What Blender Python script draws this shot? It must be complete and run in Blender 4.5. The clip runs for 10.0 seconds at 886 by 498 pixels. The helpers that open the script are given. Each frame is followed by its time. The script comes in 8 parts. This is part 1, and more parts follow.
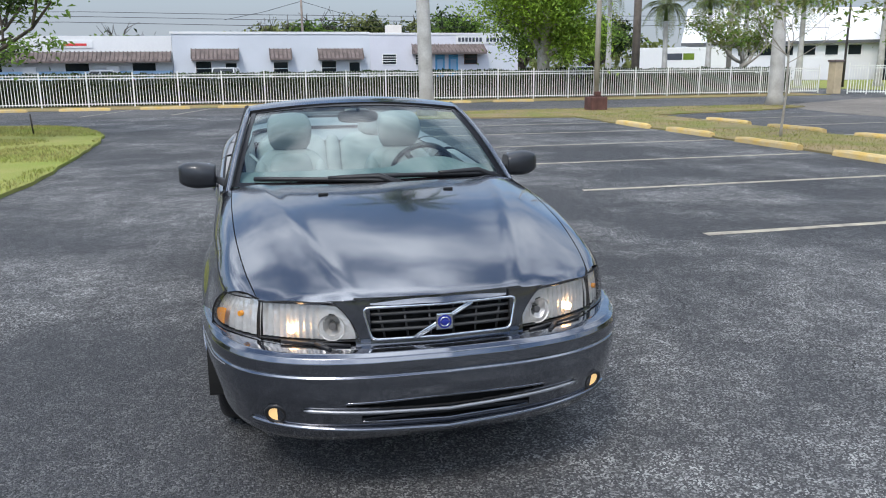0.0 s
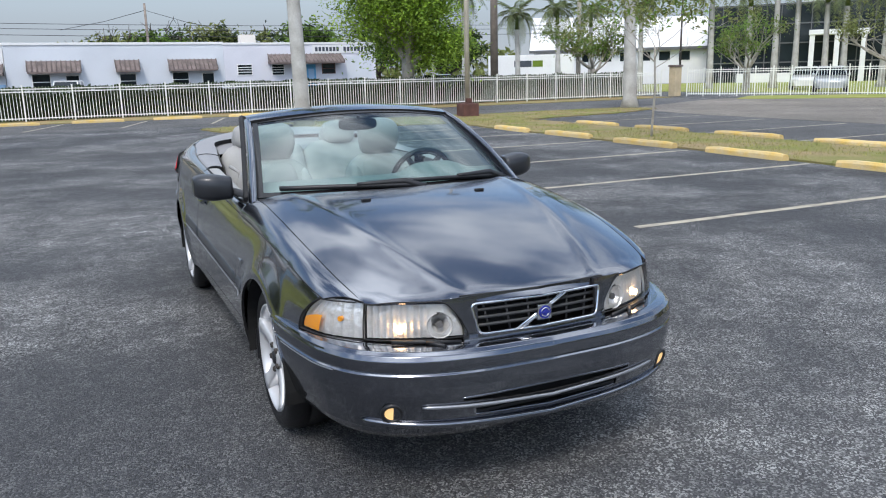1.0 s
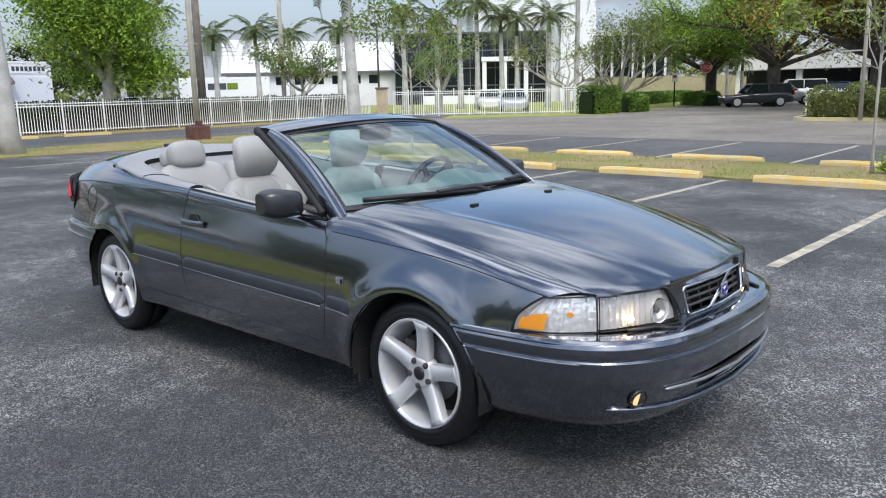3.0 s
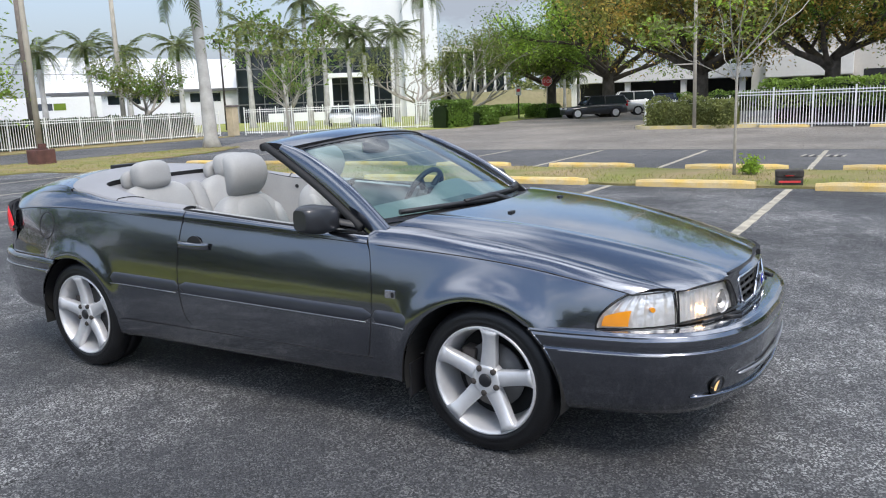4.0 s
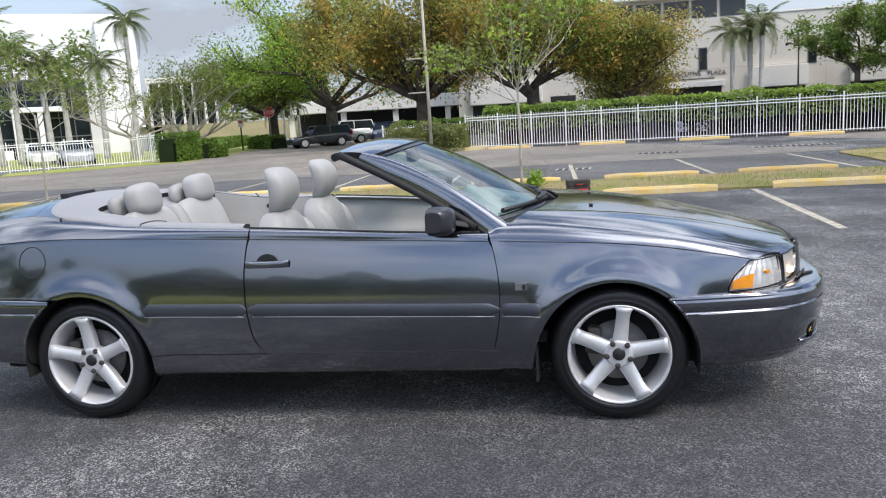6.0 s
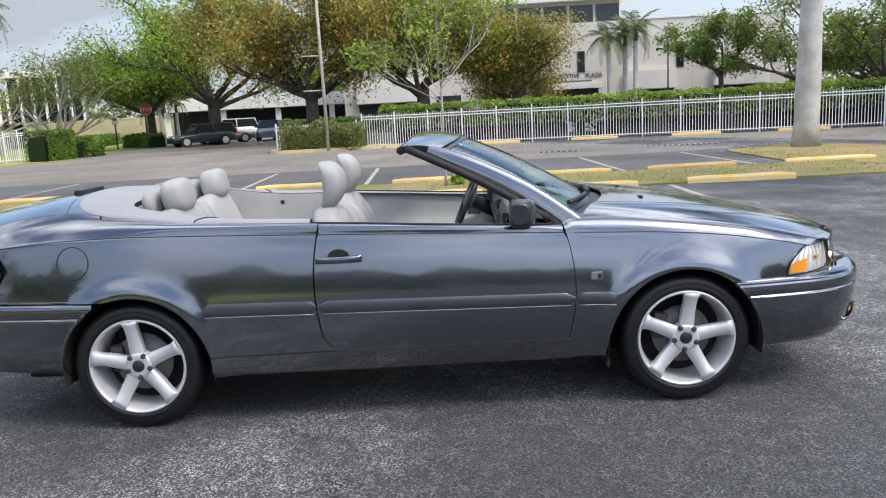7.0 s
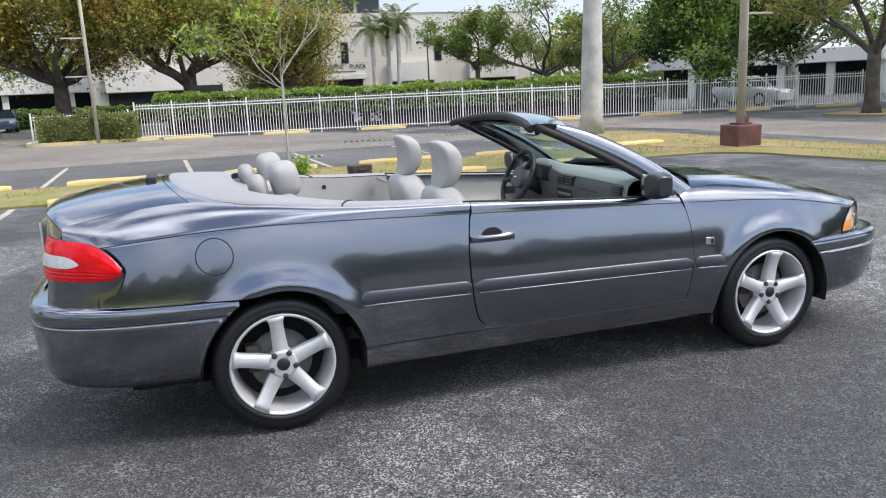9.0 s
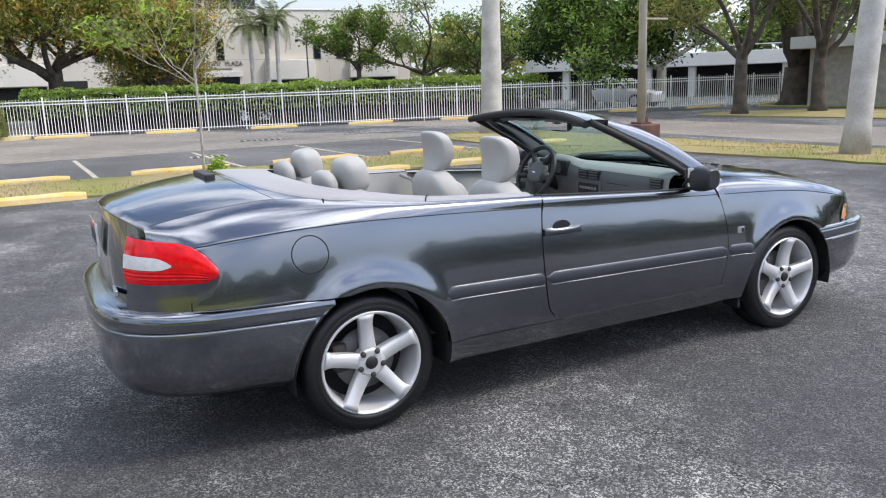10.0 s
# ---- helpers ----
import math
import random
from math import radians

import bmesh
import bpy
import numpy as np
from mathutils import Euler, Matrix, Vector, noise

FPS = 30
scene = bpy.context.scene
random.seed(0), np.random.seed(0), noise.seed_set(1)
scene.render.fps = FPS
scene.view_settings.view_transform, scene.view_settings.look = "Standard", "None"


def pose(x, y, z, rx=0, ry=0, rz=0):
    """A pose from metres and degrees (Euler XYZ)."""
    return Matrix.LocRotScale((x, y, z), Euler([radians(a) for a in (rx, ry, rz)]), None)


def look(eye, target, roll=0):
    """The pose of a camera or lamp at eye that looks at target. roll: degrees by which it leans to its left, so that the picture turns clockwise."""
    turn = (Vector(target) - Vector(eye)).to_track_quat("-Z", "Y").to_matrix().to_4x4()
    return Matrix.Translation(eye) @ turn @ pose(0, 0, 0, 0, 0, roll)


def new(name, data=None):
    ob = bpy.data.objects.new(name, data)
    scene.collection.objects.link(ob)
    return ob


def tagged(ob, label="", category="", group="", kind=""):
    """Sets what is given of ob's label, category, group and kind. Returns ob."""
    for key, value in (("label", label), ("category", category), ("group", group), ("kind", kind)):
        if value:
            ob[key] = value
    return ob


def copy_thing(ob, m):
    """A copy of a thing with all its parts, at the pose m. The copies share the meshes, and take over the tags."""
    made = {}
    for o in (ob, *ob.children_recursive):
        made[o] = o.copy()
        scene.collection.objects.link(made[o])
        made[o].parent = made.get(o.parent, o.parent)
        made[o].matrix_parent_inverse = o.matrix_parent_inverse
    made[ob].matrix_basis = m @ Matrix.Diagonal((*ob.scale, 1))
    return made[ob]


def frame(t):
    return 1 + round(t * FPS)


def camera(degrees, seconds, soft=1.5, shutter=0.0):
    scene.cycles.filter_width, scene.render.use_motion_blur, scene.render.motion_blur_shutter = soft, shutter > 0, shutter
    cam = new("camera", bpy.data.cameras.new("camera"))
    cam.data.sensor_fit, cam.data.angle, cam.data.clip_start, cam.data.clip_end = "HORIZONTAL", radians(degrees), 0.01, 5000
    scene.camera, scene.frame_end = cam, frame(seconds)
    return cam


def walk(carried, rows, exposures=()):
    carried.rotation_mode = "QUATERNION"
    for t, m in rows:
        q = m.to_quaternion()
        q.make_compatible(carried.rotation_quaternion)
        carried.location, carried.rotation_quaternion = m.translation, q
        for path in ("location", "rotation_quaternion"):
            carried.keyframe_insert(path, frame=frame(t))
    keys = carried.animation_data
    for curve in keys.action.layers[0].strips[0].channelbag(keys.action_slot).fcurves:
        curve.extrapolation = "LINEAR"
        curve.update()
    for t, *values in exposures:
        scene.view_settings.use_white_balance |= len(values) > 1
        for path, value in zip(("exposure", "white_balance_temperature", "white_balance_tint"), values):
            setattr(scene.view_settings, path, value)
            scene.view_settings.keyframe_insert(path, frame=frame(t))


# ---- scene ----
cam = camera(59.1, 10.0, soft=1.1)
PATH = [
    (0, (-0.61, -4.752, 1.513), (-0.145, -2.86, 1.06), -0.5),
    (0.5, (-0.996, -4.692, 1.522), (-0.366, -2.847, 1.078), -1.0),
    (1, (-1.446, -4.59, 1.513), (-0.638, -2.814, 1.076), -1.3),
    (1.5, (-1.892, -4.372, 1.49), (-0.911, -2.682, 1.063), -1.3),
    (2, (-2.33, -4.111, 1.485), (-1.185, -2.525, 1.069), -1.6),
    (2.5, (-2.685, -3.808, 1.468), (-1.384, -2.344, 1.061), -1.4),
    (3, (-2.983, -3.508, 1.473), (-1.542, -2.18, 1.075), -1.3),
    (4.5, (-3.764, -2.43, 1.475), (-1.988, -1.582, 1.12), -2.9),
    (5, (-3.967, -2.028, 1.456), (-2.114, -1.356, 1.117), -3.4),
    (5.5, (-4.178, -1.598, 1.432), (-2.27, -1.099, 1.103), -3.6),
    (7, (-4.441, -0.224, 1.465), (-2.471, -0.2, 1.116), -3.1),
    (7.5, (-4.41, 0.257, 1.458), (-2.447, 0.122, 1.098), -2.9),
    (8, (-4.361, 0.727, 1.468), (-2.419, 0.433, 1.092), -2.8),
    (8.5, (-4.324, 1.219, 1.499), (-2.414, 0.771, 1.109), -2.8),
    (9, (-4.204, 1.652, 1.497), (-2.339, 1.052, 1.096), -2.6),
    (9.5, (-4.057, 2.102, 1.508), (-2.248, 1.354, 1.099), -2.4),
    (10, (-3.86, 2.542, 1.513), (-2.122, 1.643, 1.099), -2.0),
]
walk(cam, [(t, look(eye, target, roll)) for t, eye, target, roll in PATH], exposures=((0, 0.32, 6500, 10), (2.5, 0.43, 6560, 11), (5, 0.54, 6690, 12), (7, 0.68, 6830, 13), (10, 0.79, 6880, 13)))

# ---- sky, sun ----
world = bpy.data.worlds.new("world")
scene.world = world
world.use_nodes = True
wn, wl = world.node_tree.nodes, world.node_tree.links
wn.clear()
w_out = wn.new("ShaderNodeOutputWorld")
w_bg = wn.new("ShaderNodeBackground")
w_sky = wn.new("ShaderNodeTexSky")
w_sky.sky_type, w_sky.sun_disc = "NISHITA", False
SUN_EL, SUN_ROT = radians(52), radians(215)
w_sky.sun_elevation, w_sky.sun_rotation = SUN_EL, SUN_ROT
w_sky.air_density, w_sky.dust_density, w_sky.ozone_density = 1.0, 0.7, 1.5
w_tc = wn.new("ShaderNodeTexCoord")
w_map = wn.new("ShaderNodeMapping")
w_map.inputs["Scale"].default_value = (1.0, 1.0, 2.6)
w_map.inputs["Location"].default_value = (4.2, 1.3, 0.7)
w_noise = wn.new("ShaderNodeTexNoise")
w_noise.inputs["Scale"].default_value, w_noise.inputs["Detail"].default_value, w_noise.inputs["Roughness"].default_value = 2.3, 7, 0.55
w_ramp = wn.new("ShaderNodeValToRGB")
w_ramp.color_ramp.elements[0].position, w_ramp.color_ramp.elements[1].position = 0.46, 0.64
w_mix = wn.new("ShaderNodeMix")
w_mix.data_type = "RGBA"
w_sep = wn.new("ShaderNodeSeparateXYZ")
w_up = wn.new("ShaderNodeMapRange")
w_up.inputs["From Min"].default_value, w_up.inputs["From Max"].default_value = 0.17, 0.70
w_cloud = wn.new("ShaderNodeMix")
w_cloud.data_type = "RGBA"
w_cloud.inputs["A"].default_value, w_cloud.inputs["B"].default_value = (2.75, 3.15, 3.75, 1), (8.6, 9.2, 10.0, 1)
wl.new(w_tc.outputs["Generated"], w_sep.inputs["Vector"])
wl.new(w_sep.outputs["Z"], w_up.inputs["Value"])
wl.new(w_up.outputs["Result"], w_cloud.inputs["Factor"])
# clouds brighten towards the sun
w_dot = wn.new("ShaderNodeVectorMath")
w_dot.operation = "DOT_PRODUCT"
w_dot.inputs[1].default_value = (math.sin(SUN_ROT) * math.cos(SUN_EL), math.cos(SUN_ROT) * math.cos(SUN_EL), math.sin(SUN_EL))
w_glow = wn.new("ShaderNodeMapRange")
w_glow.interpolation_type = "SMOOTHSTEP"
w_glow.inputs["From Min"].default_value, w_glow.inputs["From Max"].default_value = -0.45, 0.95
w_glow.inputs["To Min"].default_value, w_glow.inputs["To Max"].default_value = 0.78, 2.0
w_lit = wn.new("ShaderNodeVectorMath")
w_lit.operation = "SCALE"
wl.new(w_tc.outputs["Generated"], w_dot.inputs[0])
wl.new(w_dot.outputs["Value"], w_glow.inputs["Value"])
wl.new(w_cloud.outputs["Result"], w_lit.inputs[0])
wl.new(w_glow.outputs["Result"], w_lit.inputs["Scale"])
wl.new(w_lit.outputs["Vector"], w_mix.inputs["B"])
wl.new(w_tc.outputs["Generated"], w_map.inputs["Vector"])
wl.new(w_map.outputs["Vector"], w_noise.inputs["Vector"])
wl.new(w_noise.outputs["Fac"], w_ramp.inputs["Fac"])
w_low = wn.new("ShaderNodeMapRange")
w_low.inputs["From Min"].default_value, w_low.inputs["From Max"].default_value = 0.06, 0.30
w_low.inputs["To Min"].default_value, w_low.inputs["To Max"].default_value = 0.92, 0.0
w_cover = wn.new("ShaderNodeMath")
w_cover.operation = "MAXIMUM"
wl.new(w_sep.outputs["Z"], w_low.inputs["Value"])
wl.new(w_low.outputs["Result"], w_cover.inputs[0])
wl.new(w_ramp.outputs["Color"], w_cover.inputs[1])
wl.new(w_cover.outputs["Value"], w_mix.inputs["Factor"])
wl.new(w_sky.outputs["Color"], w_mix.inputs["A"])
wl.new(w_mix.outputs["Result"], w_bg.inputs["Color"])
wl.new(w_bg.outputs["Background"], w_out.inputs["Surface"])
w_bg.inputs["Strength"].default_value = 0.15
sun = new("sun", bpy.data.lights.new("sun", "SUN"))
sun.data.energy, sun.data.angle, sun.data.color = 1.5, radians(16), (1.0, 0.95, 0.87)
sun_dir = Vector((math.sin(SUN_ROT) * math.cos(SUN_EL), math.cos(SUN_ROT) * math.cos(SUN_EL), math.sin(SUN_EL)))
sun.matrix_world = look(sun_dir * 60, (0, 0, 0))


# ---- materials ----
def material(name, base, rough=0.6, metal=0.0, var=0.15, scale=3.0, fine=0.08, fine_scale=60.0, bump=0.0, bump_scale=80.0, coat=0.0, spec=0.5, by_object=0.0, tint=None, by_island=0.0):
    """A node material: base colour varied at two scales, with fine relief. tint: the colour towards which the large patches go."""
    m = bpy.data.materials.new(name)
    m.use_nodes = True
    n, l = m.node_tree.nodes, m.node_tree.links
    b = n["Principled BSDF"]
    b.inputs["Roughness"].default_value, b.inputs["Metallic"].default_value = rough, metal
    b.inputs["Coat Weight"].default_value, b.inputs["Coat Roughness"].default_value = coat, 0.03
    b.inputs["Specular IOR Level"].default_value = spec
    tc = n.new("ShaderNodeTexCoord")
    big, small = n.new("ShaderNodeTexNoise"), n.new("ShaderNodeTexNoise")
    big.inputs["Scale"].default_value, big.inputs["Detail"].default_value = scale, 5
    small.inputs["Scale"].default_value, small.inputs["Detail"].default_value = fine_scale, 3
    for t in (big, small):
        l.new(tc.outputs["Object"], t.inputs["Vector"])
    ramp = n.new("ShaderNodeValToRGB")
    lo = tint if tint else tuple(c * (1 - var) for c in base)
    hi = base if tint else tuple(min(1, c * (1 + var)) for c in base)
    ramp.color_ramp.elements[0].position, ramp.color_ramp.elements[1].position = 0.36, 0.64
    ramp.color_ramp.elements[0].color, ramp.color_ramp.elements[1].color = (*lo, 1), (*hi, 1)
    l.new(big.outputs["Fac"], ramp.inputs["Fac"])
    hsv = n.new("ShaderNodeHueSaturation")
    mul = n.new("ShaderNodeMath")
    mul.operation = "MULTIPLY_ADD"
    mul.inputs[1].default_value, mul.inputs[2].default_value = 4 * fine, 1 - 2 * fine
    l.new(small.outputs["Fac"], mul.inputs[0])
    value = mul.outputs["Value"]
    if by_object or by_island:
        src = n.new("ShaderNodeObjectInfo").outputs["Random"] if by_object else n.new("ShaderNodeNewGeometry").outputs["Random Per Island"]
        add = n.new("ShaderNodeMath")
        add.operation = "MULTIPLY_ADD"
        add.inputs[1].default_value, add.inputs[2].default_value = 2 * max(by_object, by_island), 1 - max(by_object, by_island)
        l.new(src, add.inputs[0])
        both = n.new("ShaderNodeMath")
        both.operation = "MULTIPLY"
        l.new(value, both.inputs[0])
        l.new(add.outputs["Value"], both.inputs[1])
        value = both.outputs["Value"]
    l.new(value, hsv.inputs["Value"])
    l.new(ramp.outputs["Color"], hsv.inputs["Color"])
    l.new(hsv.outputs["Color"], b.inputs["Base Color"])
    if bump:
        bn, bt = n.new("ShaderNodeBump"), n.new("ShaderNodeTexNoise")
        bt.inputs["Scale"].default_value, bt.inputs["Detail"].default_value = bump_scale, 6
        bn.inputs["Strength"].default_value, bn.inputs["Distance"].default_value = bump, 0.02
        l.new(tc.outputs["Object"], bt.inputs["Vector"])
        l.new(bt.outputs["Fac"], bn.inputs["Height"])
        l.new(bn.outputs["Normal"], b.inputs["Normal"])
    return m


def asphalt_material(name, dark, light, wear, speckle=0.5, patch_scale=0.35, worn_at=(), fresh_at=()):
    """Worn asphalt: light aggregate shows in patches where the binder has gone."""
    m = bpy.data.materials.new(name)
    m.use_nodes = True
    n, l = m.node_tree.nodes, m.node_tree.links
    b = n["Principled BSDF"]
    tc = n.new("ShaderNodeTexCoord")

    def noise(scale, detail=5, rough=0.55):
        t = n.new("ShaderNodeTexNoise")
        t.inputs["Scale"].default_value, t.inputs["Detail"].default_value, t.inputs["Roughness"].default_value = scale, detail, rough
        l.new(tc.outputs["Object"], t.inputs["Vector"])
        return t.outputs["Fac"]

    def ramp(src, a, z, lo=0.0, hi=1.0):
        r = n.new("ShaderNodeMapRange")
        r.inputs["From Min"].default_value, r.inputs["From Max"].default_value = a, z
        r.inputs["To Min"].default_value, r.inputs["To Max"].default_value = lo, hi
        l.new(src, r.inputs["Value"])
        return r.outputs["Result"]

    def op(kind, a, c):
        o = n.new("ShaderNodeMath")
        o.operation = kind
        for k, v in enumerate((a, c)):
            if isinstance(v, float):
                o.inputs[k].default_value = v
            else:
                l.new(v, o.inputs[k])
        return o.outputs["Value"]
    stones = n.new("ShaderNodeTexVoronoi")
    stones.inputs["Scale"].default_value = 135
    l.new(tc.outputs["Object"], stones.inputs["Vector"])
    sep = n.new("ShaderNodeSeparateColor")
    l.new(stones.outputs["Color"], sep.inputs["Color"])
    patches = ramp(noise(patch_scale, 8, 0.62), 0.44, 0.60)
    for x, y, radius in worn_at:
        gap = n.new("ShaderNodeVectorMath")
        gap.operation, gap.inputs[1].default_value = "DISTANCE", (x, y, 0)
        l.new(tc.outputs["Object"], gap.inputs[0])
        uneven = op("ADD", op("MULTIPLY", gap.outputs["Value"], 1.0 / radius), op("MULTIPLY", noise(0.9, 6, 0.65), 1.6))
        patches = op("MAXIMUM", patches, ramp(uneven, 1.75, 1.25))
    for x, y, radius in fresh_at:
        gap = n.new("ShaderNodeVectorMath")
        gap.operation, gap.inputs[1].default_value = "DISTANCE", (x, y, 0)
        l.new(tc.outputs["Object"], gap.inputs[0])
        uneven = op("ADD", op("MULTIPLY", gap.outputs["Value"], 1.0 / radius), op("MULTIPLY", noise(1.1, 6, 0.65), 1.2))
        patches = op("MULTIPLY", patches, ramp(uneven, 1.1, 1.7, 0.15, 1.0))
    tracks = ramp(noise(2.3, 7, 0.65), 0.36, 0.66, 0.15, 0.85)
    worn = op("MULTIPLY", patches, tracks)
    chips = op("MULTIPLY", ramp(sep.outputs["Red"], 0.62, 0.80), ramp(noise(11.0, 5), 0.22, 0.62))
    chip = op("MULTIPLY", chips, op("ADD", op("MULTIPLY", worn, speckle), 0.18))
    tone = ramp(noise(0.22, 6, 0.6), 0.3, 0.7, 0.82, 1.18)
    grain = op("MULTIPLY", ramp(noise(140.0, 3), 0.25, 0.75, 0.65, 1.35), ramp(sep.outputs["Green"], 0.0, 1.0, 0.55, 1.5))
    col = n.new("ShaderNodeMix")
    col.data_type = "RGBA"
    col.inputs["A"].default_value, col.inputs["B"].default_value = (*dark, 1), (*wear, 1)
    l.new(op("MULTIPLY", worn, 0.75), col.inputs["Factor"])
    hsv = n.new("ShaderNodeHueSaturation")
    l.new(col.outputs["Result"], hsv.inputs["Color"])
    warp = n.new("ShaderNodeTexNoise")
    warp.inputs["Scale"].default_value, warp.inputs["Detail"].default_value = 3.0, 5
    l.new(tc.outputs["Object"], warp.inputs["Vector"])
    bent = n.new("ShaderNodeMix")
    bent.data_type = "VECTOR"
    bent.inputs["Factor"].default_value = 0.22
    l.new(tc.outputs["Object"], bent.inputs["A"])
    l.new(warp.outputs["Color"], bent.inputs["B"])
    cells = n.new("ShaderNodeTexVoronoi")
    cells.feature = "DISTANCE_TO_EDGE"
    cells.inputs["Scale"].default_value = 1.7
    l.new(bent.outputs["Result"], cells.inputs["Vector"])
    gate = ramp(noise(0.6, 5), 0.50, 0.60)
    crack = op("SUBTRACT", 1.0, op("MULTIPLY", gate, ramp(cells.outputs["Distance"], 0.004, 0.012, 0.6, 0.0)))
    l.new(op("MULTIPLY", crack, op("MULTIPLY", tone, grain)), hsv.inputs["Value"])
    fin = n.new("ShaderNodeMix")
    fin.data_type = "RGBA"
    l.new(chip, fin.inputs["Factor"])
    l.new(hsv.outputs["Color"], fin.inputs["A"])
    fin.inputs["B"].default_value = (*light, 1)
    l.new(fin.outputs["Result"], b.inputs["Base Color"])
    b.inputs["Specular IOR Level"].default_value = 0.35
    l.new(ramp(noise(0.5), 0.3, 0.7, 0.62, 0.82), b.inputs["Roughness"])
    bn = n.new("ShaderNodeBump")
    bn.inputs["Strength"].default_value, bn.inputs["Distance"].default_value = 0.8, 0.009
    l.new(op("ADD", op("MULTIPLY", stones.outputs["Distance"], -1.0), noise(260.0, 2)), bn.inputs["Height"])
    l.new(bn.outputs["Normal"], b.inputs["Normal"])
    return m


def leaf_material(name, base, other, rough=0.5):
    m = material(name, base, rough, var=0.2, scale=0.9, fine=0.05, fine_scale=9, by_island=0.45, tint=other)
    n, l = m.node_tree.nodes, m.node_tree.links
    b, out = n["Principled BSDF"], n["Material Output"]
    b.inputs["Specular IOR Level"].default_value = 0.35
    tr, mx = n.new("ShaderNodeBsdfTranslucent"), n.new("ShaderNodeMixShader")
    mx.inputs["Fac"].default_value = 0.45
    l.new(b.inputs["Base Color"].links[0].from_socket, tr.inputs["Color"])
    l.new(b.outputs["BSDF"], mx.inputs[1])
    l.new(tr.outputs["BSDF"], mx.inputs[2])
    l.new(mx.outputs["Shader"], out.inputs["Surface"])
    return m


def glass_material(name, colour, rough=0.0, mix=0.85, ior=1.45):
    """Thin glass: mostly clear, with a Fresnel gloss."""
    m = bpy.data.materials.new(name)
    m.use_nodes = True
    n, l = m.node_tree.nodes, m.node_tree.links
    n.clear()
    out = n.new("ShaderNodeOutputMaterial")
    clear, gloss, mx, lw = n.new("ShaderNodeBsdfTransparent"), n.new("ShaderNodeBsdfGlossy"), n.new("ShaderNodeMixShader"), n.new("ShaderNodeLayerWeight")
    fifth, fac = n.new("ShaderNodeMath"), n.new("ShaderNodeMath")
    clear.inputs["Color"].default_value = (*colour, 1)
    gloss.inputs["Roughness"].default_value = rough
    lw.inputs["Blend"].default_value = 0.5
    fifth.operation, fifth.inputs[1].default_value = "POWER", 4.0
    fac.operation = "MULTIPLY_ADD"
    f0 = ((ior - 1) / (ior + 1)) ** 2
    fac.inputs[1].default_value, fac.inputs[2].default_value = 0.95 - f0, f0
    l.new(lw.outputs["Facing"], fifth.inputs[0])
    l.new(fifth.outputs["Value"], fac.inputs[0])
    l.new(fac.outputs["Value"], mx.inputs["Fac"])
    l.new(clear.outputs["BSDF"], mx.inputs[1])
    l.new(gloss.outputs["BSDF"], mx.inputs[2])
    l.new(mx.outputs["Shader"], out.inputs["Surface"])
    return m


M_ASPHALT = asphalt_material("asphalt", (0.049, 0.050, 0.054), (0.62, 0.62, 0.60), (0.125, 0.123, 0.121), 1.1, 0.45, ((1.3, -3.8, 3.0), (-1.4, 4.2, 1.6)), ((-1.9, -1.4, 1.7),))
M_ASPHALT_OLD = asphalt_material("old asphalt", (0.185, 0.165, 0.142), (0.42, 0.39, 0.35), (0.33, 0.288, 0.245), 0.3, 0.3)
M_ASPHALT_MID = asphalt_material("greyed asphalt", (0.085, 0.084, 0.084), (0.36, 0.35, 0.34), (0.15, 0.147, 0.142), 0.5, 0.2)
M_GRASS = material("grass", (0.20, 0.20, 0.05), 0.9, var=0.35, scale=0.9, fine=0.24, fine_scale=40, bump=0.8, bump_scale=60, tint=(0.31, 0.23, 0.12))
M_LAWN = material("lawn", (0.24, 0.29, 0.045), 0.9, var=0.35, scale=0.7, fine=0.2, fine_scale=60, bump=0.8, bump_scale=60, tint=(0.33, 0.32, 0.09))
M_LITTER = material("leaf litter", (0.33, 0.235, 0.11), 0.95, scale=0.8, fine=0.25, fine_scale=30, bump=1.0, bump_scale=40, tint=(0.26, 0.23, 0.09))
M_BLADE = leaf_material("grass blade", (0.29, 0.33, 0.07), (0.36, 0.31, 0.12), 0.6)
M_YELLOW = material("yellow kerb paint", (0.70, 0.47, 0.13), 0.75, scale=5, fine=0.16, fine_scale=60, bump=0.3, bump_scale=90, tint=(0.64, 0.50, 0.27), by_object=0.16)
M_CONCRETE = material("concrete", (0.46, 0.42, 0.36), 0.85, scale=4, fine=0.1, fine_scale=90, bump=0.25, tint=(0.36, 0.33, 0.28))
M_LINE = material("road marking paint", (0.52, 0.47, 0.36), 0.75, scale=6, fine=0.2, fine_scale=110, bump=0.3, bump_scale=150, tint=(0.30, 0.27, 0.22))
M_WHITE_METAL = material("white painted steel", (0.86, 0.86, 0.82), 0.5, var=0.06, scale=2, fine=0.03)
M_MAROON = material("maroon paint", (0.115, 0.05, 0.04), 0.7, var=0.25, scale=3, fine=0.08, bump=0.2)
M_POLE = material("weathered concrete pole", (0.44, 0.40, 0.33), 0.85, var=0.15, scale=1.5, fine=0.08, fine_scale=50, bump=0.2)
M_BARK_PALM = material("palm bark", (0.54, 0.53, 0.50), 0.9, scale=1.8, fine=0.10, fine_scale=22, bump=0.2, bump_scale=18, tint=(0.38, 0.36, 0.33))
M_BARK = material("bark", (0.115, 0.095, 0.075), 0.95, scale=3, fine=0.2, fine_scale=25, bump=0.9, bump_scale=22, tint=(0.06, 0.05, 0.04))
